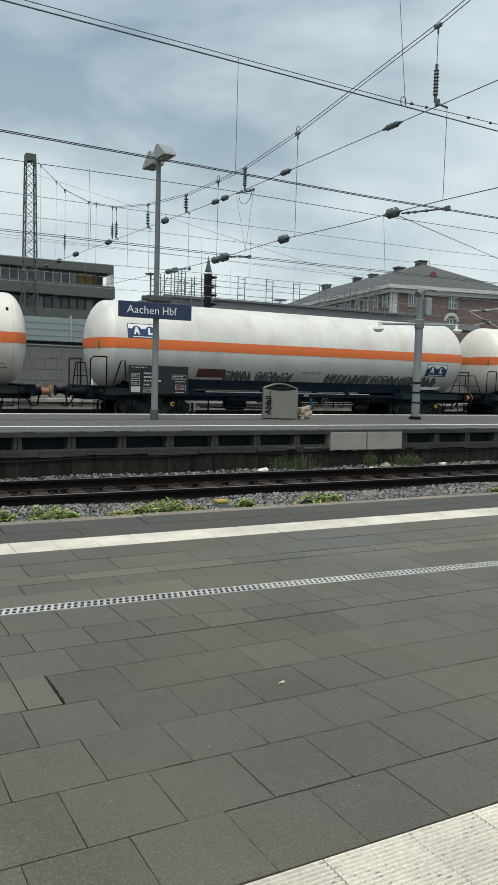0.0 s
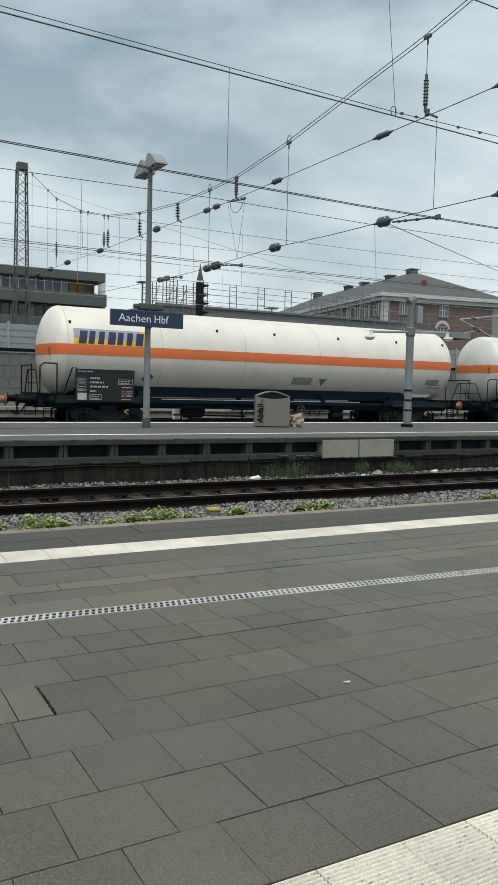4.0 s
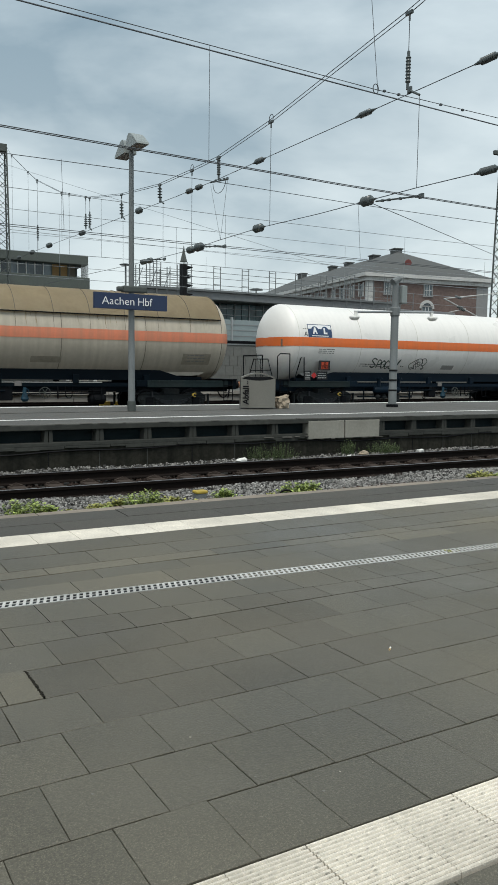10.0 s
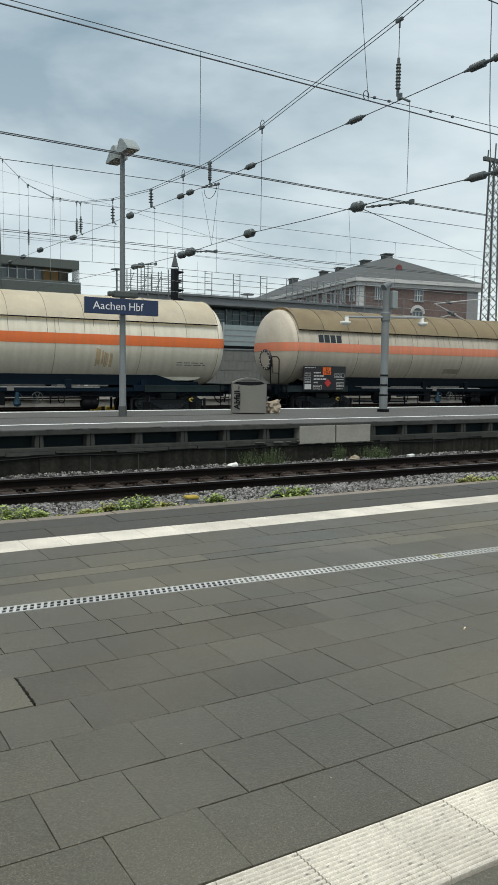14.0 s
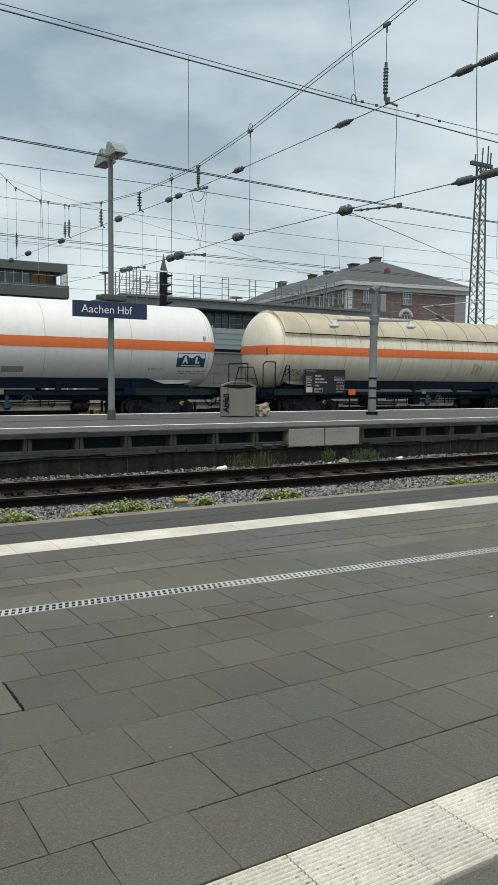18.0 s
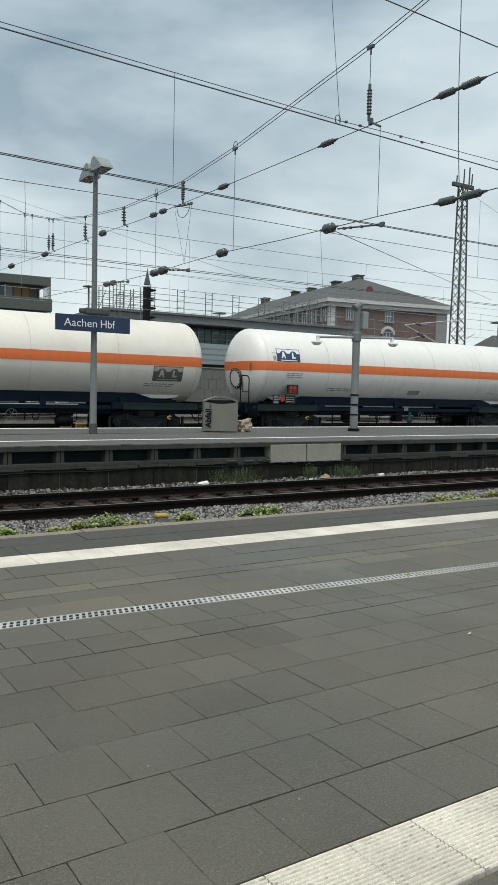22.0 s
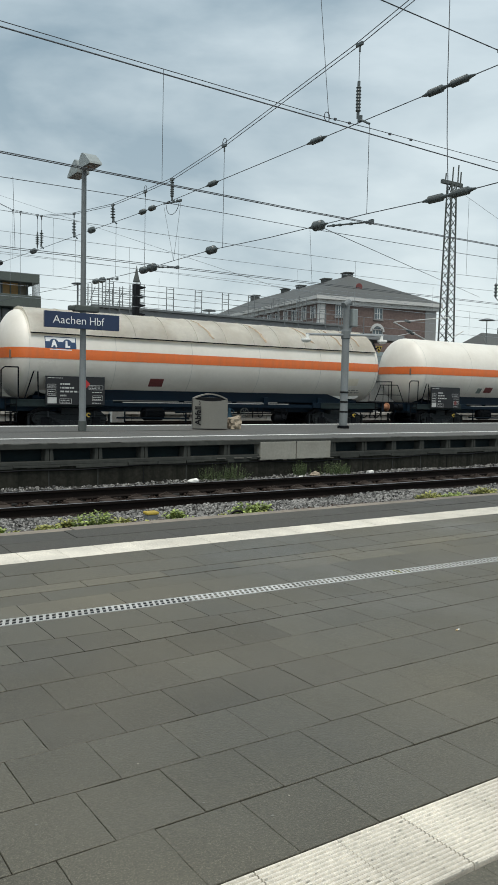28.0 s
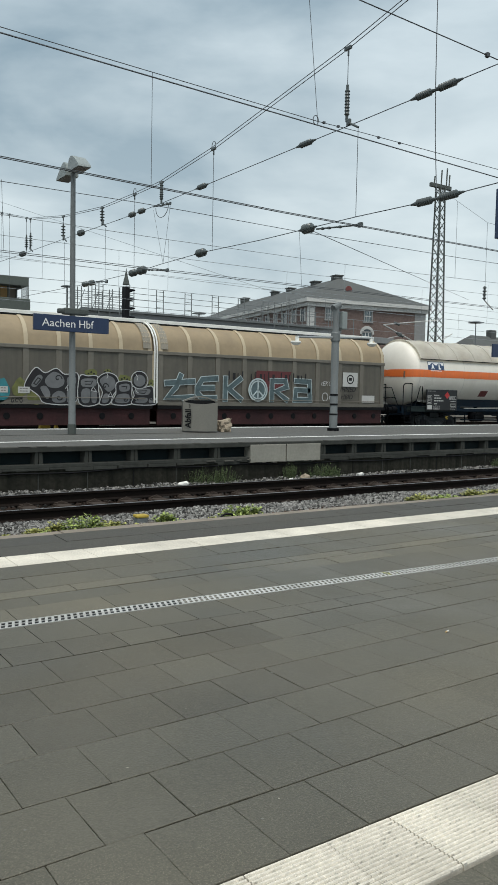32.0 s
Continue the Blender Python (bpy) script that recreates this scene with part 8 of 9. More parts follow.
for v, w, zt in ((9.6, 1.5, 20.35), (16.5, 1.4, 20.3), (25.7, 1.3, 20.3), (32.0, 1.3, 20.4), (46.0, 1.8, 20.7)):
    ch = part("chimney", box(B(), HW / 2 - 0.6, HW / 2 + 0.6, v - w / 2, v + w / 2, 18.6, zt, 0.03), M["roof_slate"], roof_h, "stout dark chimney")
    ch2 = part("chimney_cap", box(B(), HW / 2 - 0.75, HW / 2 + 0.75, v - w / 2 - 0.15, v + w / 2 + 0.15, zt - 0.12, zt + 0.06, 0.02), M["roof_slate"], roof_h)
bm = spin(B(), [(0.0, -0.12), (0.50, -0.12), (0.50, 0.08), (0.0, 0.10)], 'y', 20, (8.3, 3.4, 17.45))
part("medallion", bm, M["roof_red"], roof_h, "round dull red roof medallion")
part("quoin", box(B(), HW - 1.9, HW + 0.03, -0.05, 0.5, -0.3, 14.2, 0.02), M["stone_dull"], house)
part("quoin", box(B(), -0.05, 0.9, -0.05, 0.5, -0.3, 14.2, 0.02), M["stone_trim"], house)


def house_window(x, z, w, h, arch=False):
    wd = part("window", box(B(), x - w / 2, x + w / 2, -0.04, 0.02, z - h / 2, z + h / 2), M["win_sky"], house)
    bm = B()
    for a, b, c, d in ((x - w / 2 - 0.16, x - w / 2, z - h / 2, z + h / 2), (x + w / 2, x + w / 2 + 0.16, z - h / 2, z + h / 2), (x - w / 2 - 0.16, x + w / 2 + 0.16, z + h / 2, z + h / 2 + 0.2), (x - w / 2 - 0.25, x + w / 2 + 0.25, z - h / 2 - 0.2, z - h / 2)):
        box(bm, a, b, -0.14, 0.0, c, d)
    part("surround", bm, M["stone_dull"], wd)
    bm = B()
    for k in (0.33, 0.66):
        box(bm, x - w / 2 + w * k - 0.04, x - w / 2 + w * k + 0.04, -0.08, -0.03, z - h / 2, z + h / 2)
    box(bm, x - w / 2, x + w / 2, -0.08, -0.03, z - 0.03, z + 0.04)
    part("glazing_bar", bm, M["win_frame"], wd)
    if arch:
        bm = spin(B(), [(w / 2 + 0.02, -0.14), (w / 2 + 0.42, -0.14), (w / 2 + 0.42, 0.0), (w / 2 + 0.02, 0.0), (w / 2 + 0.02, -0.14)], 'y', 20, (x, 0, z + h / 2 - 0.2), (0, math.pi))
        part("arch", bm, M["stone_trim"], wd)
        bm = spin(B(), [(0.0, -0.03), (w / 2, -0.03)], 'y', 16, (x, 0, z + h / 2 - 0.2), (0, math.pi))
        part("fanlight", bm, M["win_glass"], wd)


house_window(9.6, 13.3, 1.15, 1.5)
house_window(9.5, 10.3, 1.5, 1.3, True)
house_window(3.2, 13.3, 1.0, 1.5)
for i in range(15):
    y = 1.6 + 3.0 * i
    wd = part("window", box(B(), -0.04, 0.02, y - 0.55, y + 0.55, 12.3, 13.9), M["win_glass"], house)
    bm = B()
    box(bm, -0.14, 0, y - 0.75, y - 0.55, 12.2, 14.05)
    box(bm, -0.14, 0, y + 0.55, y + 0.75, 12.2, 14.05)
    box(bm, -0.08, -0.03, y - 0.04, y + 0.04, 12.3, 13.9)
    part("surround", bm, M["stone_trim"], wd)
sc3 = empty("scaffolding", 66.0, 86.5, -0.3, label="thin scaffold frame along the brick building", category="scaffolding")
sc3.rotation_euler = (0, 0, radians(-10.6))
for i in range(9):
    part("standard", tube(B(), (0, i * 2.4, 0), (0, i * 2.4, 15.0 + 0.5 * (i % 2)), 0.05, n=5), M["scaffold"], sc3)
for z in (11.0, 13.0, 15.0):
    part("ledger", tube(B(), (0, 0, z), (0, 19.2, z), 0.04, n=4), M["scaffold"], sc3)

# far house with a grey roof beyond the right mast
far_house = empty("far_house", 117.5, 95, 0, label="distant house with a dark pitched roof", category="building")
part("wall", box(B(), -8, 12, -4, 6, -0.3, 9.2), M["stone_trim"], far_house)
bm = B()
ev = [bm.verts.new(p) for p in ((-8.6, -4.6, 9.2), (12.6, -4.6, 9.2), (12.6, 6.6, 9.2), (-8.6, 6.6, 9.2), (-4, 1, 13.2), (8, 1, 13.2))]
for f in ((0, 1, 5, 4), (1, 2, 5), (2, 3, 4, 5), (3, 0, 4), (3, 2, 1, 0)):
    bm.faces.new([ev[i] for i in f])
part("roof", bm, M["roof_slate"], far_house)
part("chimney", box(B(), 1, 2.4, 0.4, 1.6, 12.6, 14.4), M["roof_slate"], far_house)

# light signal seen from the side
signal = empty("light_signal", 18.6, 40.0, 0, label="black light signal with hooded lamps seen from the side", category="railway signal")
part("mast", tube(B(), (0, 0, -0.3), (0, 0, 6.0), 0.09, n=8), M["mast"], signal)
part("screen", box(B(), -0.14, 0.10, -0.24, 0.24, 5.3, 7.45, 0.03), M["black"], signal)
bm = B()
spin(bm, [(0.22, 7.55), (0.10, 8.0), (0.0, 8.5)], 'z', 6)
part("spike", bm, M["mast"], signal, "pointed grey cap")
for z in (5.75, 6.25, 6.75, 7.25):
    bm = B()
    tube(bm, (0.12, 0, z), (0.55, 0, z + 0.05), 0.13, 0.03, n=8)
    part("hood", bm, M["black"], signal)

for x, y, zt, rl in ((33.2, 57.0, 8.6, 0.6), (19.2, 50.6, 8.9, 0.42), (74.15, 62.0, 10.9, 0.95)):
    sl = empty("platform_lamp", x, y, -0.3, label="thin distant lamp post with a mushroom head", category="lamp post", group="distant lamps")
    part("post", tube(B(), (0, 0, 0), (0, 0, zt), 0.06, n=6), M["scaffold"], sl)
    part("lamp_head", spin(B(), [(0.0, zt + 0.26 * rl), (0.36 * rl, zt + 0.2 * rl), (rl, zt + 0.02), (0.95 * rl, zt - 0.03), (0.25 * rl, zt - 0.05), (0.0, zt - 0.12)], 'z', 14), M["pole"], sl, smooth=True)

# platform number sign and a hanging board at the far end
num = empty("platform_sign", 20.65, 16.2, ZF, label="navy blue platform number sign with a white numeral", category="sign")
nb = part("board", box(B(), -0.42, 0.42, -0.03, 0.03, 2.28, 2.70, 0.006), M["sign_blue"], num)
bm = text_bm("6", 0.44, 0.002)
bmesh.ops.transform(bm, matrix=pose(-0.08, -0.036, 2.50) @ STAND, verts=bm.verts)
part("numeral", bm, M["white"], nb)
part("post", tube(B(), (0.6, 0.1, 0), (0.6, 0.1, 2.9), 0.05, n=10), M["pole"], num)
part("bracket", box(B(), 0.38, 0.62, 0.0, 0.08, 2.45, 2.53), M["pole"], num)
board = empty("hanging_board", 8.12, 6.2, 0.15, label="navy blue hanging information board edge", category="sign")
part("panel", box(B(), -0.30, 0.8, -0.08, 0.08, 3.42, 4.02, 0.01), M["sign_blue"], board)
part("display", box(B(), -0.2, 0.7, -0.09, -0.082, 3.5, 3.62), M["paint_white"], board)
part("post", tube(B(), (0.6, 0, plat_z(6.2) - 0.15), (0.6, 0, 3.5), 0.06, n=10), M["pole"], board)

# light signal with a yellow speed triangle on the rear platform
sig = empty("light_signal", 30.35, 33.6, 0.62, label="black light signal with a yellow speed triangle on a pale mast", category="railway signal")
bm = B()
for sx in (-0.09, 0.09):
    tube(bm, (sx, 0, 0), (sx, 0, 3.4), 0.03, n=6)
for k in range(9):
    tube(bm, (-0.09, 0, 0.3 + 0.36 * k), (0.09, 0, 0.3 + 0.36 * k), 0.02, n=5)
part("mast", bm, M["mark_grey"], sig)
part("head", box(B(), -0.28, 0.24, -0.12, 0.12, 2.95, 3.85, 0.04), M["black"], sig)
for z_ in (3.2, 3.55):
    part("lamp_hood", tube(B(), (-0.02, -0.12, z_), (-0.02, -0.32, z_ - 0.03), 0.10, n=12), M["dark"], sig)
tri = part("speed_board", box(B(), 0.32, 0.36, -0.05, -0.02, 3.1, 3.2), M["black"], sig, "black triangle board with a yellow rim")
for k, (r, mt, yy) in enumerate(((0.30, "yellow", -0.06), (0.23, "black", -0.064))):
    bm = B()
    bm.faces.new([bm.verts.new((0.58 + r * math.cos(radians(a)), yy, 3.62 + r * math.sin(radians(a)))) for a in (30, 150, 270)][::-1])
    part("board_face", bm, M[mt], tri)
bm = text_bm("4", 0.30, 0.0, 0.004)
bmesh.ops.transform(bm, matrix=pose(0.58, -0.070, 3.64) @ STAND, verts=bm.verts)
part("numeral", bm, M["yellow"], tri)
part("bracket", box(B(), 0.10, 0.60, -0.02, 0.02, 3.58, 3.64), M["dark"], sig)

# ---- pieces of the near platform ----
rs = random.Random(11)


def tilt_of(y):
    return math.atan(0.015 if y > 5.38 else -0.015)


def slab_mesh(name, w, d, material, h=0.04):
    bm = B()
    c = 0.002
    z = 0.0
    n = 5
    ring = [(w * i / n, 0) for i in range(n)] + [(w, d * i / n) for i in range(n)] + [(w - w * i / n, d) for i in range(n)] + [(0, d - d * i / n) for i in range(n)]
    ring = [(x + rs.uniform(-0.0012, 0.0012), y + rs.uniform(-0.0018, 0.0018)) for x, y in ring]
    lo = [bm.verts.new((x, y, -h)) for x, y in ring]
    mi = [bm.verts.new((x, y, z - c)) for x, y in ring]
    hi = [bm.verts.new((x + c * (1 - 2 * x / w), y + c * (1 - 2 * y / d), z)) for x, y in ring]
    for a, b in ((lo, mi), (mi, hi)):
        for i in range(4 * n):
            j = (i + 1) % (4 * n)
            bm.faces.new((a[i], a[j], b[j], b[i]))
    bm.faces.new(hi)
    return mesh_of(name, bm, material)


def slab_variants(w, d, material, n=6, gap=0.005):
    return [slab_mesh("slab", w - gap * rs.uniform(0.4, 0.7), d - gap * rs.uniform(1.3, 1.9), material) for _ in range(n)]


def lay(me, x, y, name="slab", dz=0.0):
    ob = shared(name, me, platform, x, y, plat_z(y) + dz + rs.uniform(-0.0012, 0.0012))
    ob.rotation_euler = (tilt_of(y) + rs.uniform(-0.002, 0.002), rs.uniform(-0.002, 0.002), rs.uniform(-0.0015, 0.0015))
    return ob


PITCH = 0.41
# joint where each row starts, and the length of its slabs
ROWS = ((0.898, 0.374), (0.748, 0.374), (0.952, 0.376), (0.776, 0.380), (0.997, 0.383), (1.200, 0.386), (1.032, 0.385))
near_slabs = [slab_variants(ln, PITCH, M["slab"]) for _, ln in ROWS]
dim_slabs = [slab_variants(ln, PITCH, M["slab_dim"]) for _, ln in ROWS]
rest = B()


def rest_slab(x, y, w, d):
    """A slab further along, joined with the others of its kind."""
    z0, z1 = plat_z(y), plat_z(y + d)
    g = 0.002
    d -= 0.004
    v = [rest.verts.new(p) for p in ((x + g, y + g, z0), (x + w - g, y + g, z0), (x + w - g, y + d - g, z1), (x + g, y + d - g, z1))]
    lo = [rest.verts.new((q.co.x, q.co.y, q.co.z - 0.02)) for q in v]
    rest.faces.new(v)
    for i in range(4):
        j = (i + 1) % 4
        rest.faces.new((lo[i], lo[j], v[j], v[i]))


def row_end(x):
    """The slanting joint where the cut row meets the course along the drain."""
    return 4.965 - 0.048 * x


def drain_edge(x):
    return 5.425 - 0.055 * x


def cut_slab(x, w, near, far, material):
    """One slab whose far edge, or both edges, run aslant."""
    bm = B()
    g = 0.0030
    ring = [(x + g, near(x) + g), (x + w - g, near(x + w) + g), (x + w - g, far(x + w) - g), (x + g, far(x) - g)]
    hi = [bm.verts.new((a, b, plat_z(b))) for a, b in ring]
    lo = [bm.verts.new((a, b, plat_z(b) - 0.03)) for a, b in ring]
    bm.faces.new(hi)
    for i in range(4):
        j = (i + 1) % 4
        bm.faces.new((lo[i], lo[j], hi[j], hi[i]))
    part("slab", bm, M[material], platform)


for k, (first, ln) in enumerate(ROWS):
    y = 2.077 + PITCH * k
    reach = 3.6 + 0.55 * k
    for i in range(-46, 110):
        x = first + i * ln
        near_cam = 0.1 < x < reach
        if k == 6:
            if row_end(x + ln) - y > 0.03 and x > -9:
                cut_slab(x, ln, lambda q: y, row_end, "slab_dim" if x < 3.0 and i % 3 else "slab")
        elif k == 4 and i == -1:
            # a slab cut in two at the grit-filled joint
            part("slab", box(B(), x + 0.002, x + 0.195, y + 0.002, y + PITCH - 0.003, plat_z(y) - 0.04, plat_z(y), 0.002), M["slab_pale"], platform)
            part("slab", box(B(), x + 0.200, x + ln - 0.012, y + 0.002, y + PITCH - 0.003, plat_z(y) - 0.04, plat_z(y) + 0.001, 0.002), M["slab_pale"], platform)
        elif near_cam:
            # The darker copy paints the dim zone onto rows at the left.
            lay((dim_slabs if k in (3, 4, 5) and rs.random() < 0.8 and x < 2.9 else near_slabs)[k][rs.randrange(6)], x, y)
        else:
            rest_slab(x, y, ln, PITCH)
for i in range(-26, 90):
    x = 1.345 + 0.385 * i
    cut_slab(x, 0.385, row_end, lambda q: drain_edge(q) - 0.004, "slab_cool" if rs.random() < 0.35 else "slab")
# courses beyond the drain: one cut against it, a narrow one between, broad ones to the guide strip
for i in range(-20, 50):
    x = 0.21 + 0.765 * i
    if 5.785 - drain_edge(x) - 0.16 > 0.02:
        cut_slab(x, 0.765, lambda q: drain_edge(q) + 0.150, lambda q: 5.785, "slab_pale" if rs.random() < 0.5 else "slab")
for y, d, ln, off, pale in ((5.785, 0.275, 0.765, 0.48, 0.35), (6.06, 0.205, 0.765, 0.13, 0.8), (6.265, 0.415, 0.765, 0.62, 0.25), (6.68, 0.435, 0.765, 0.39, 0.15)):
    me = {m: slab_variants(ln, d, M[m], 4, 0.009) for m in ("slab", "slab_pale", "slab_cool")}
    for i in range(-20, 50):
        x = off + i * ln
        if 0.4 < x < 8.5:
            q = rs.random()
            lay(me["slab_pale" if q < pale else "slab_cool" if q > 0.86 else "slab"][rs.randrange(4)], x, y)
        else:
            rest_slab(x, y, ln, d)
# dark slabs on the train's side of the guide strip
LEN = 0.381
edge_slabs = slab_variants(LEN, 0.40, M["slab"], 3)
for i in range(-42, 80):
    if 0 <= i < 10:
        lay(edge_slabs[i % 3], 0.6 + i * LEN, 1.285)
    else:
        rest_slab(0.6 + i * LEN, 1.285, LEN, 0.40)
    rest_slab(0.4 + i * LEN, 0.88, LEN, 0.40)
# dark edge band
dark_me = [slab_mesh("edge_slab", 1.545 + 0.3 * i, 0.422, M["slab_dark"]) for i in range(3)]
for y_, off in ((7.535, 0.0), (7.970, 0.83)):
    x = -16.0 + off
    i = 0
    while x < 30:
        lay(dark_me[i % 3], x, y_, "edge_slab")
        x += 1.553 + 0.3 * (i % 3)
        i += 1
ob = tagged(part("slabs_beyond", rest, M["slab"], platform), kind="stuff")


# ribbed guide tiles
def ribbed(name, w, d):
    bm = B()
    h, n = 0.006, 18
    prof = []
    for i in range(n):
        y0 = d * i / n
        s = d / n
        prof += [(y0 + 0.14 * s, -h), (y0 + 0.28 * s, 0), (y0 + 0.72 * s, 0), (y0 + 0.86 * s, -h)]
    prof = [(0.002, -0.04), (0.002, -h)] + prof + [(d - 0.002, -h), (d - 0.002, -0.04)]
    a = [bm.verts.new((0.002, y, z)) for y, z in prof]
    b = [bm.verts.new((w - 0.003, y, z)) for y, z in prof]
    for j in range(len(prof) - 1):
        f = bm.faces.new((a[j], b[j], b[j + 1], a[j + 1]))
        # Groove floors take the darker colour that holds rib shade and dirt.
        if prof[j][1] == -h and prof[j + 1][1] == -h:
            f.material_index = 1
    bm.faces.new(a[::-1])
    bm.faces.new(b)
    me = mesh_of(name, bm, M["white_tile"])
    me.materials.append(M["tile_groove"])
    return me


tile_me = [ribbed("guide_tile", w, 0.372) for w in (0.375, 0.435, 0.352)]
x = 1.432 - 0.673 * 26
i = 0
while x < 30.0:
    wdt = 0.313 if i % 2 else 0.360
    ob = lay(tile_me[0], x, 1.692, "guide_tile", 0.006)
    # tiles lie tight in pairs, with an open joint between the pairs
    ob.scale = ((wdt - 0.0015 if i % 2 else wdt + 0.0022) / 0.375, 1, 1)
    ob.location.z = plat_z(1.692) + 0.006
    ob.rotation_euler = (tilt_of(1.692), 0, 0)
    x += wdt
    i += 1
white_me = [slab_mesh("white_slab", 0.397, 0.424, M["white_tile"]) for _ in range(3)]
for i in range(116):
    lay(white_me[i % 3], 1.45 - 0.402 * 43 + i * 0.402, 7.10, "white_slab", 0.002)

# slotted steel drain
drain = tagged(empty("drain", 0, 0, 0), "galvanised slotted drain grating across the platform", "drain", kind="structure")
dang = math.atan(-0.055)
unit = B()
for side in (0.0, 0.133):
    box(unit, 0, 0.998, side, side + 0.013, -0.006, 0.0)
box(unit, 0, 0.998, 0.068, 0.077, -0.005, 0.0)
for i in range(21):
    for (ya, yb) in ((0.013, 0.068), (0.077, 0.133)):
        x0 = i * 0.0476 - (0.008 if ya < 0.05 else -0.009)
        v = [unit.verts.new(p) for p in ((x0, ya, -0.001), (x0 + 0.021, ya, -0.001), (x0 + 0.037, yb, -0.001), (x0 + 0.016, yb, -0.001))]
        lo = [unit.verts.new((q.co.x, q.co.y, -0.005)) for q in v]
        unit.faces.new(v)
        for j in range(4):
            unit.faces.new((lo[j], lo[(j + 1) % 4], v[(j + 1) % 4], v[j]))
grate = mesh_of("grating", unit, M["grate"])
# Shallow black floor: the dark depth of the drain is put into its colour.
channel = mesh_of("channel", box(B(), 0, 1.0, -0.002, 0.150, -0.040, -0.012), M["black"])
silt = mesh_of("silt", sheet(B(), 0, 1.0, 0.012, 0.134, -0.004, 24, 4, lambda x, y: -0.006 + 0.0035 * math.sin(9 * x + 40 * y) * math.sin(23 * x)), M["silt"], True)
for i in range(-16, 30):
    px, py = i * 1.0 * math.cos(dang), 5.425 + i * math.sin(dang)
    if i > 2:
        shared("silt", silt, drain, px, py, plat_z(5.4 - 0.055 * i), dang)
    for nm, me in (("grating", grate), ("channel", channel)):
        shared(nm, me, drain, px, py, plat_z(5.4 - 0.055 * i) + 0.003, dang)

# kerb along the track
kerb = tagged(empty("kerb", 0, 0, 0), "weathered stone kerb at the platform edge", "kerb", kind="structure")
kerb_me = mesh_of("kerb_stone", box(B(), 0, 0.99, 0, 0.19, -0.30, 0.0, 0.012), M["kerb"])
for i in range(-16, 30):
    ob = shared("kerb_stone", kerb_me, kerb, i + 0.2, 8.415, plat_z(8.4) - 0.004 + rs.uniform(-0.004, 0.004))

# dirt-filled joint and chewing-gum like specks stay with the slabs
crack = tagged(empty("open_joint", 0.990, 3.725, plat_z(3.73) + 0.002), "open slab joint filled with grit and moss", "joint")
bm = B()
for i in range(110):
    a = rs.uniform(0, 0.38)
    r = rs.uniform(0.002, 0.006)
    c = Vector((rs.uniform(-0.007, 0.007), a, 0.0))
    bmesh.ops.create_icosphere(bm, subdivisions=1, radius=r, matrix=Matrix.Translation(c) @ Matrix.Diagonal((1, 1.3, 0.5, 1)))
part("grit", bm, M["joint"], crack)


# ---- ballast ----
def stones(name, n, place, size, material, seed, parent=None):
    """Many broken stones as one mesh."""
    rng = np.random.default_rng(seed)
    base = np.array([(-1, -0.6, -0.5), (1, -0.7, -0.5), (0.9, 0.8, -0.5), (-0.8, 0.9, -0.5), (-0.6, -0.4, 0.6), (0.6, -0.5, 0.5), (0.5, 0.5, 0.7), (-0.5, 0.4, 0.5)])
    quads = np.array([(0, 3, 2, 1), (4, 5, 6, 7), (0, 1, 5, 4), (1, 2, 6, 5), (2, 3, 7, 6), (3, 0, 4, 7)])
    pos = np.array([place(rng) for _ in range(n)])
    v = base[None] * (1 + rng.uniform(-0.35, 0.35, (n, 8, 3)))
    s = rng.uniform(size[0], size[1], (n, 1, 1)) * rng.uniform(0.6, 1.2, (n, 1, 3))
    v = v * s
    a = rng.uniform(0, 6.283, (n, 3))
    for (i, j), k in zip(((0, 1), (0, 2), (1, 2)), range(3)):
        ang = a[:, k] if k == 0 else a[:, k] * 0.15
        c, q = np.cos(ang)[:, None], np.sin(ang)[:, None]
        vi, vj = v[:, :, i].copy(), v[:, :, j].copy()
        v[:, :, i] = c * vi - q * vj
        v[:, :, j] = q * vi + c * vj
    v = (v + pos[:, None, :]).reshape(-1, 3)
    f = (quads[None] + (np.arange(n) * 8)[:, None, None]).reshape(-1, 4)
    me = bpy.data.meshes.new(name)
    me.from_pydata(v.tolist(), [], f.tolist())
    me.materials.append(material)
    ob = new(name, me)
    ob.parent = parent
    return ob


def bed_z(x, y):
    """The ballast lies high against the kerb and low between the rails."""
    if y < 9.9:
        return -0.085 - 0.015 * (y - 8.5) + 0.02 * math.sin(x * 1.7 + y * 3)
    if y < 12.0:
        return -0.215
    return -0.15 + 0.06 * (y - 12.0) + 0.015 * math.sin(x * 2.1)


bed = sheet(B(), -20, 60, 8.60, 12.86, 0, 120, 14, bed_z)
ballast = tagged(part("ballast_bed", bed, M["bed_dark"], None, smooth=True), "loose grey stone ballast beside the track", "ballast", kind="stuff")


def near_place(rng):
    x, y = 0.2 + 16 * rng.random(), 8.63 + 1.60 * rng.random()
    return (x, y, bed_z(x, y) + 0.018)


def mid_place(rng):
    x, y = 0.5 + 19 * rng.random(), 10.0 + 2.0 * rng.random()
    return (x, y, bed_z(x, y) + 0.012)


def far_place(rng):
    x, y = 1 + 21 * rng.random(), 11.98 + 0.82 * rng.random() ** 0.8
    return (x, y, bed_z(x, y) + 0.02)


tagged(stones("ballast_stones", 19000, near_place, (0.012, 0.031), M["stone"], 3), "broken grey ballast stones beside the platform", "ballast", kind="stuff")
def kerb_place(rng):
    x, y = 0.4 + 12 * rng.random(), 8.62 + 0.28 * rng.random() ** 1.5
    return (x, y, bed_z(x, y) + 0.022)


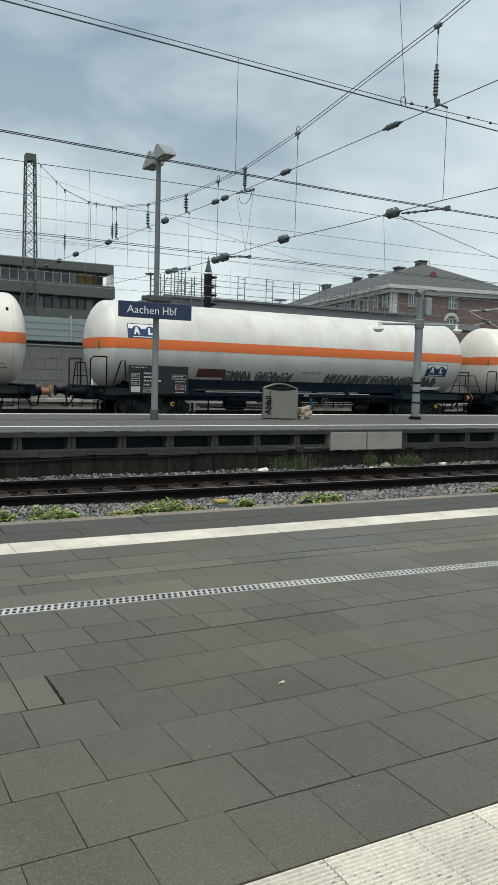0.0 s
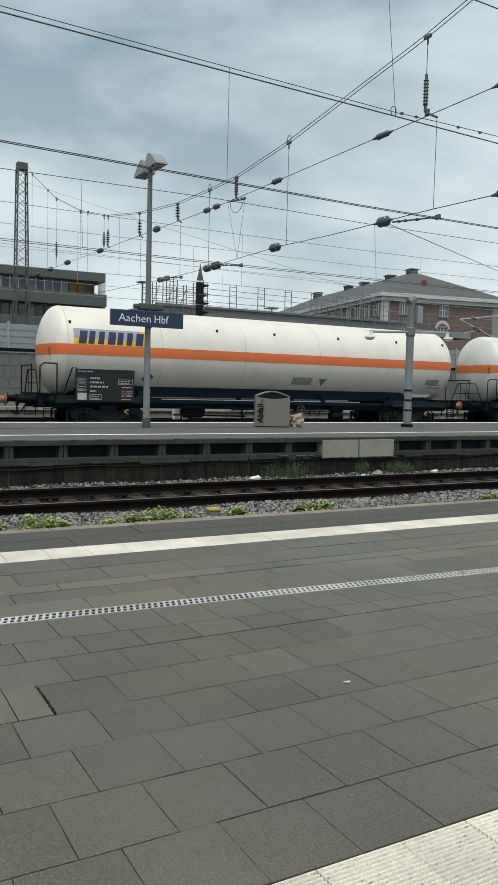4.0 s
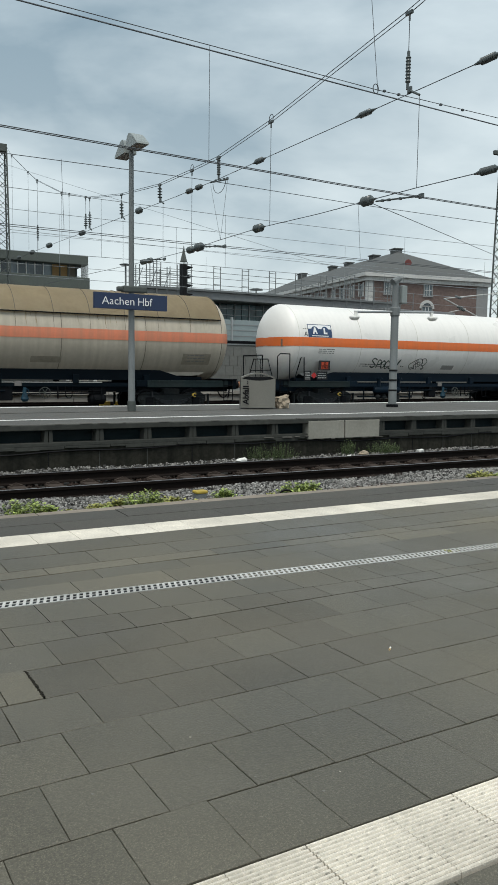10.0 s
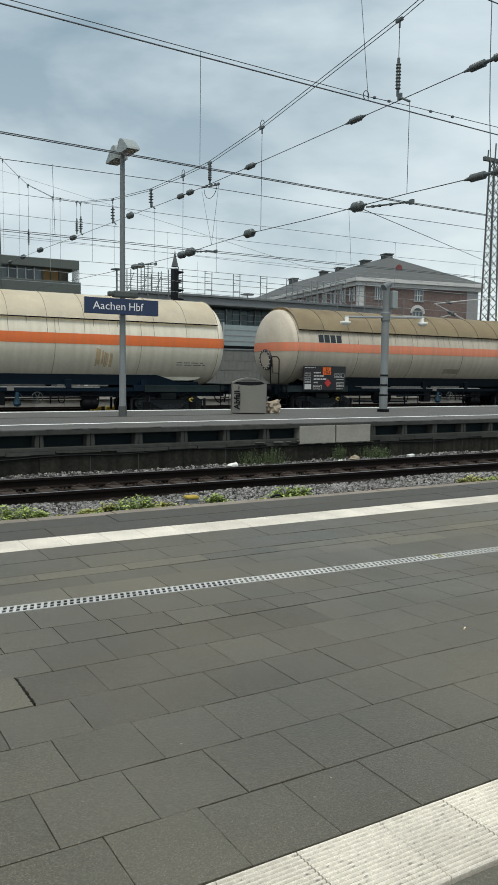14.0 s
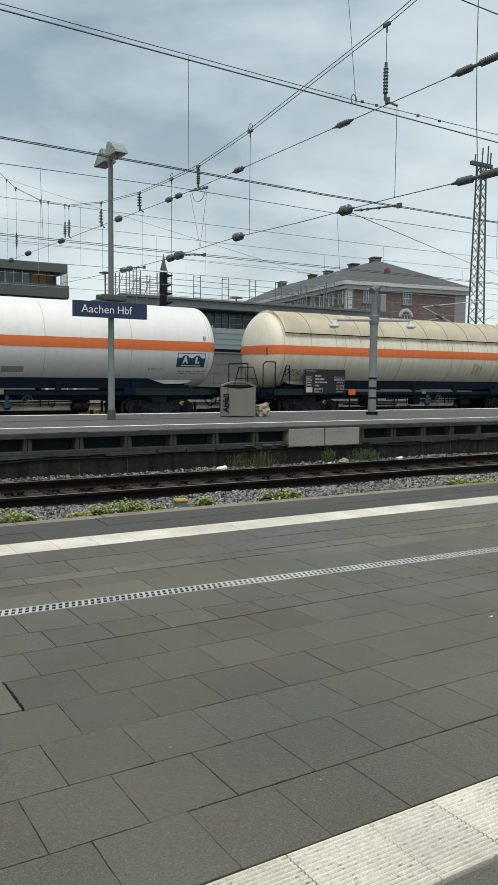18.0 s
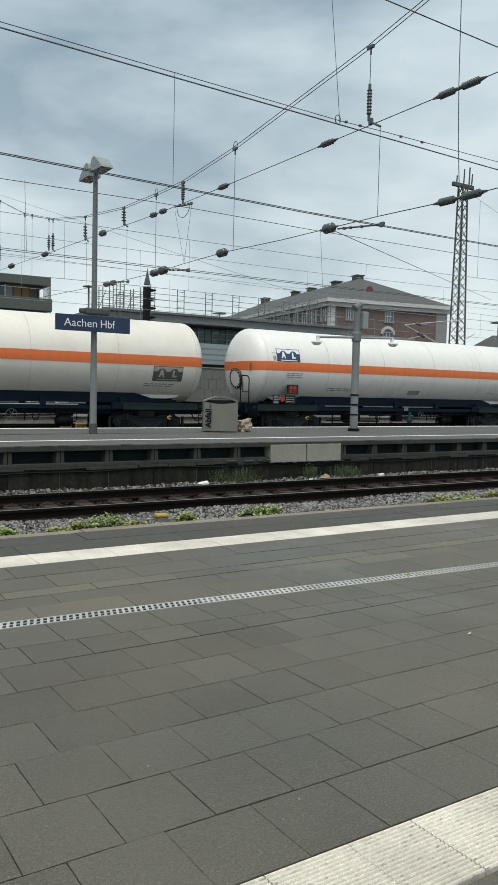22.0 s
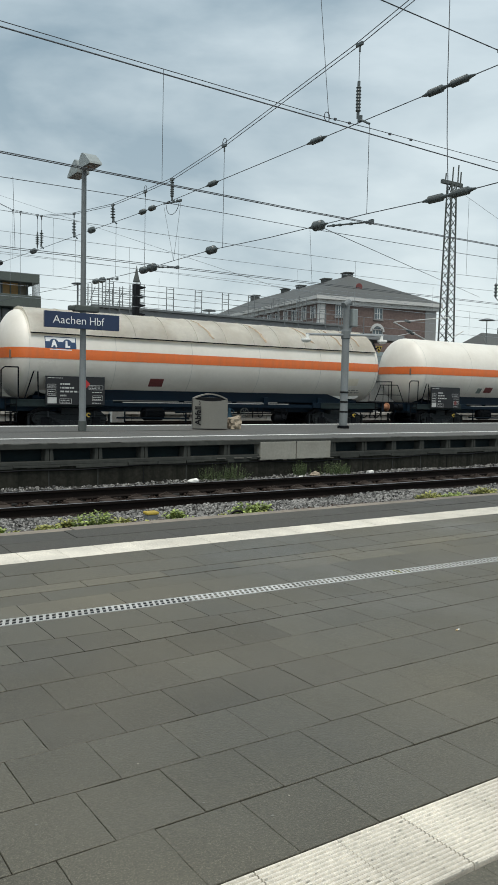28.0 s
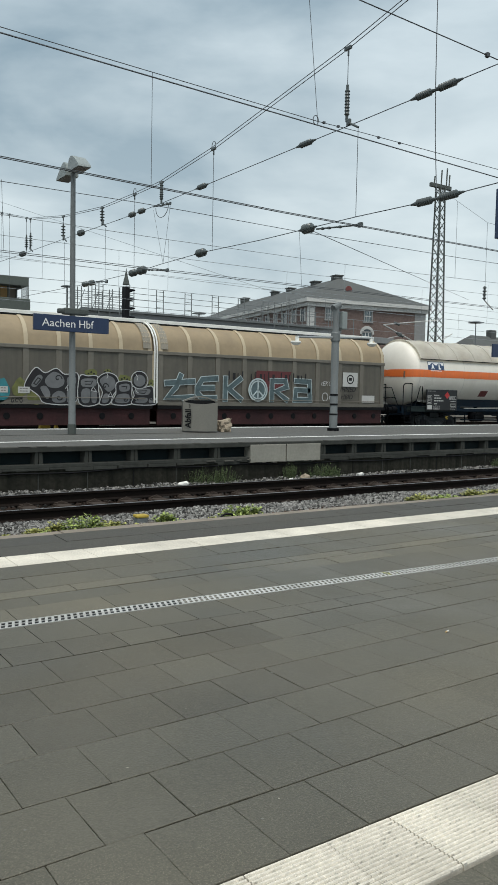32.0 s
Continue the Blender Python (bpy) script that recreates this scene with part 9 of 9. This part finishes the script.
tagged(stones("earth_crumbs", 2600, kerb_place, (0.008, 0.026), M["crumb"], 9), "brown earth and leaf crumbs along the kerb", "earth", kind="stuff")
tagged(stones("ballast_stones", 5200, mid_place, (0.022, 0.040), M["stone_dark"], 4), "oily brown ballast stones between the rails", "ballast", kind="stuff")
tagged(stones("ballast_stones", 4200, far_place, (0.012, 0.032), M["stone"], 5), "grey ballast stones along the far platform wall", "ballast", kind="stuff")


# ---- weeds ----
def weed(x, y, z, r, h, n, material, seed, label, big=1.0):
    """A clump: thin stems with many small pointed leaves."""
    rw = random.Random(seed)
    w = empty("weed", x, y, z, label=label, category="weed", group="weeds")
    st, lf = B(), B()
    for i in range(n):
        a, d = rw.uniform(0, 6.283), r * math.sqrt(rw.random())
        bx, by = d * math.cos(a) * 1.15, d * math.sin(a) * 0.6
        hh = h * rw.uniform(0.45, 1.0) * (1 - 0.4 * d / r)
        tip = Vector((bx + rw.uniform(-0.06, 0.06), by + rw.uniform(-0.04, 0.04), hh))
        tube(st, (bx * 0.8, by * 0.8, -0.02), tip, 0.0025, 0.0015, n=3, caps=False)
        for j in range(rw.randint(7, 13)):
            t = rw.uniform(0.2, 1.0)
            c = Vector((bx * 0.8, by * 0.8, 0)).lerp(tip, t)
            ang = rw.uniform(0, 6.283)
            ln = rw.uniform(0.022, 0.060) * big
            d1 = Vector((math.cos(ang), math.sin(ang), rw.uniform(0.0, 1.2))).normalized()
            sd = d1.cross(Vector((0, 0, 1))).normalized() * ln * rw.uniform(0.22, 0.40)
            dn = Vector((0, 0, ln * rw.uniform(0.1, 0.4)))
            v = [lf.verts.new(p) for p in (c, c + d1 * ln * 0.35 + sd, c + d1 * ln * 0.7 + sd * 0.7 - dn * 0.4, c + d1 * ln - dn, c + d1 * ln * 0.7 - sd * 0.7 - dn * 0.4, c + d1 * ln * 0.35 - sd)]
            lf.faces.new(v[:3] + v[4:])
            lf.faces.new(v[2:5])
    for i in range(n // 2):
        a, d = rw.uniform(0, 6.283), r * 1.5 * math.sqrt(rw.random())
        c = Vector((d * math.cos(a) * 1.3, d * math.sin(a) * 0.45 - 0.02, -0.02))
        lean = Vector((rw.uniform(-0.07, 0.07), rw.uniform(-0.06, 0.03), h * rw.uniform(0.25, 0.6)))
        sd = Vector((0.0035, 0.001, 0)) * big
        v = [lf.verts.new(p) for p in (c - sd, c + sd, c + lean * 0.6 + sd * 0.7, c + lean * 1.0 + Vector((lean.x, lean.y, -0.1 * h)), c + lean * 0.6 - sd * 0.7)]
        lf.faces.new(v)
    tagged(part("stem", st, M["leaf_dark"], w), kind="stuff")
    tagged(part("leaf", lf, material, w), kind="stuff")
    return w


for k in range(12):
    weed(1.1 + 0.46 * k + 0.13 * math.sin(5 * k), 8.70, -0.075, 0.07, 0.07, 12, M["leaf_yellow" if k % 2 else "leaf"], 500 + k, "low yellowing weeds along the platform kerb")
GREEN = "bright green weed clump growing out of the ballast"
for k, (x, r, h) in enumerate(((1.35, 0.16, 0.24), (1.62, 0.14, 0.16), (2.15, 0.20, 0.20), (2.40, 0.12, 0.14), (3.02, 0.14, 0.12), (3.28, 0.10, 0.12), (3.55, 0.24, 0.25), (3.95, 0.14, 0.13), (4.75, 0.14, 0.20), (5.75, 0.20, 0.16), (6.05, 0.17, 0.18), (9.4, 0.26, 0.13), (9.9, 0.24, 0.14), (10.7, 0.24, 0.12), (11.4, 0.24, 0.11), (0.75, 0.18, 0.16))):
    weed(x, 8.78 + 0.05 * (k % 3), -0.08, r * (0.75 + 0.35 * ((k * 7) % 5) / 4), h * (0.8 + 0.5 * ((k * 3) % 4) / 3), int(22 + 230 * r), M["leaf_yellow" if h < 0.14 else "leaf"], 100 + k, GREEN)
for k, (x, r, h) in enumerate(((7.55, 0.35, 0.40), (8.05, 0.28, 0.42), (9.6, 0.16, 0.45), (10.4, 0.32, 0.42), (10.75, 0.20, 0.34), (16.2, 0.2, 0.3))):
    weed(x, 12.66, -0.11, r, h, 60, M["leaf_dark"], 200 + k, "dark green weeds against the platform wall", 0.55)
weed(5.20, 5.20, -0.05, 0.07, 0.03, 8, M["leaf_yellow"], 300, "small dry weeds growing in the drain", 0.35)

for k, x in enumerate((8.6, 9.6, 11.2, 12.4, 13.4, 14.6, 16.0, 17.2, 18.6)):
    weed(x, 43.4, -0.30, 0.55, 0.9 + 0.5 * (k % 2), 50, M["leaf"], 400 + k, "tall grass and weeds below the rear wall", 4.0)

# ---- small trackside things and litter ----
lid = empty("trackside_box", 4.42, 8.95, -0.09, label="small yellow trackside box lid in the ballast", category="trackside box")
part("lid", box(B(), -0.085, 0.085, -0.07, 0.07, 0.10, 0.14, 0.018), M["yellow"], lid)
part("base", box(B(), -0.075, 0.075, -0.06, 0.06, -0.02, 0.10, 0.015), M["pole"], lid)
hose = empty("hose", 5.58, 8.70, -0.08, label="black hose end curving out of the ballast", category="hose")
wire("hose_body", [(-0.16 + 0.32 * i / 14, 0.02 * math.sin(i / 2), 0.09 * math.sin(math.pi * i / 14)) for i in range(15)], 0.016, "black", "", parent=hose)
for x, y, s, m, lb in ((7.0, 12.45, 0.14, "litter", "crumpled white paper scrap on the ballast"), (11.35, 12.45, 0.13, "litter", "crumpled white paper scrap on the ballast"), (9.85, 12.45, 0.16, "paper", "crushed tan carton on the ballast"), (9.45, 12.4, 0.07, "litter", "small white scrap on the ballast"), (17.5, 12.5, 0.12, "litter", "crumpled white paper scrap on the ballast")):
    sc = empty("litter_scrap", x, y, -0.10, label=lb, category="litter", group="litter")
    bm = B()
    bmesh.ops.create_icosphere(bm, subdivisions=2, radius=1)
    rr = random.Random(int(x * 10))
    for v in bm.verts:
        v.co = Vector((v.co.x * s * 0.8, v.co.y * s * 0.5, (v.co.z + 0.6) * s * 0.42)) * rr.uniform(0.75, 1.15)
    part("scrap", bm, M[m], sc)

specks = tagged(empty("specks", 0, 0, 0), "pale chewing-gum spots and crumbs on the slabs", "litter", kind="stuff")
bm = B()
for i in range(90):
    x, y = rs.uniform(0.7, 6.5), rs.uniform(2.1, 7.0)
    r = rs.uniform(0.002, 0.007)
    n = 7
    c = [bm.verts.new((x + r * rs.uniform(0.7, 1.2) * math.cos(6.283 * q / n), y + r * rs.uniform(0.7, 1.2) * math.sin(6.283 * q / n), plat_z(y) + 0.0035)) for q in range(n)]
    bm.faces.new(c)
tagged(part("spots", bm, M["gum"], specks), kind="stuff")
# grime caught between the ribs of the guide tiles, dark crumbs on the slabs
bm = B()
for i in range(420):
    row = rs.randrange(18)
    x, y = rs.uniform(0.5, 4.2), 1.692 + 0.372 * (row + rs.uniform(-0.10, 0.10)) / 18
    rx, ry = rs.uniform(0.004, 0.013) * rs.uniform(0.5, 1.0), rs.uniform(0.0015, 0.0030)
    z = plat_z(y) + 0.0068
    bm.faces.new([bm.verts.new((x + rx * rs.uniform(0.6, 1.2) * math.cos(6.283 * q / 7), y + ry * rs.uniform(0.6, 1.2) * math.sin(6.283 * q / 7), z)) for q in range(7)])
for i in range(60):
    x, y = rs.uniform(0.7, 6.5), rs.uniform(2.1, 7.0)
    r = rs.uniform(0.002, 0.006)
    bm.faces.new([bm.verts.new((x + r * rs.uniform(0.6, 1.2) * math.cos(6.283 * q / 7), y + r * rs.uniform(0.6, 1.2) * math.sin(6.283 * q / 7), plat_z(y) + 0.0035)) for q in range(7)])
tagged(part("grime", bm, M["grime"], specks, "dark grime in the tile grooves"), kind="stuff")

scrap = empty("paper_scrap", 2.11, 3.5, plat_z(3.5), label="tiny white cigarette end blown over the slabs", category="litter")
part("filter", tube(B(), (-0.017, 0, 0.006), (0.002, 0.004, 0.006), 0.0055, n=8), M["rusty_pale"], scrap)
part("paper", tube(B(), (0.002, 0.004, 0.006), (0.024, 0.009, 0.006), 0.0055, n=8), M["litter"], scrap)


def motions():
    for w in WAGONS:
        mid = w["mid"]
        walk(w, [(t, pose(mid + SPEED * t, TRACKS[2], RAIL_Z)) for t in (0.0, 8.0, 16.0, 24.0, 32.0)])
    blown = ((0, 2.107, 3.502), (0.5, 2.186, 3.484), (1, 2.311, 3.492), (1.5, 2.420, 3.465), (2, 2.492, 3.458), (2.5, 2.549, 3.448), (5.5, 2.537, 3.445), (7.5, 2.534, 3.440), (8, 2.592, 3.445), (8.5, 2.694, 3.443), (9, 2.803, 3.448), (9.5, 2.879, 3.449), (10, 2.952, 3.442), (10.5, 3.031, 3.452), (11, 3.099, 3.456), (11.5, 3.202, 3.471), (12, 3.323, 3.488), (12.5, 3.465, 3.513), (13, 3.592, 3.515), (13.5, 3.683, 3.544), (14, 3.746, 3.548), (14.5, 3.823, 3.564), (16.5, 4.091, 3.625), (17, 4.148, 3.621), (17.5, 4.175, 3.620), (19, 4.190, 3.645), (32, 4.190, 3.645))
    walk(scrap, [(t, pose(x, y - 0.02, plat_z(y), 0, 0, 30 * math.sin(9 * x))) for t, x, y in blown])


motions()
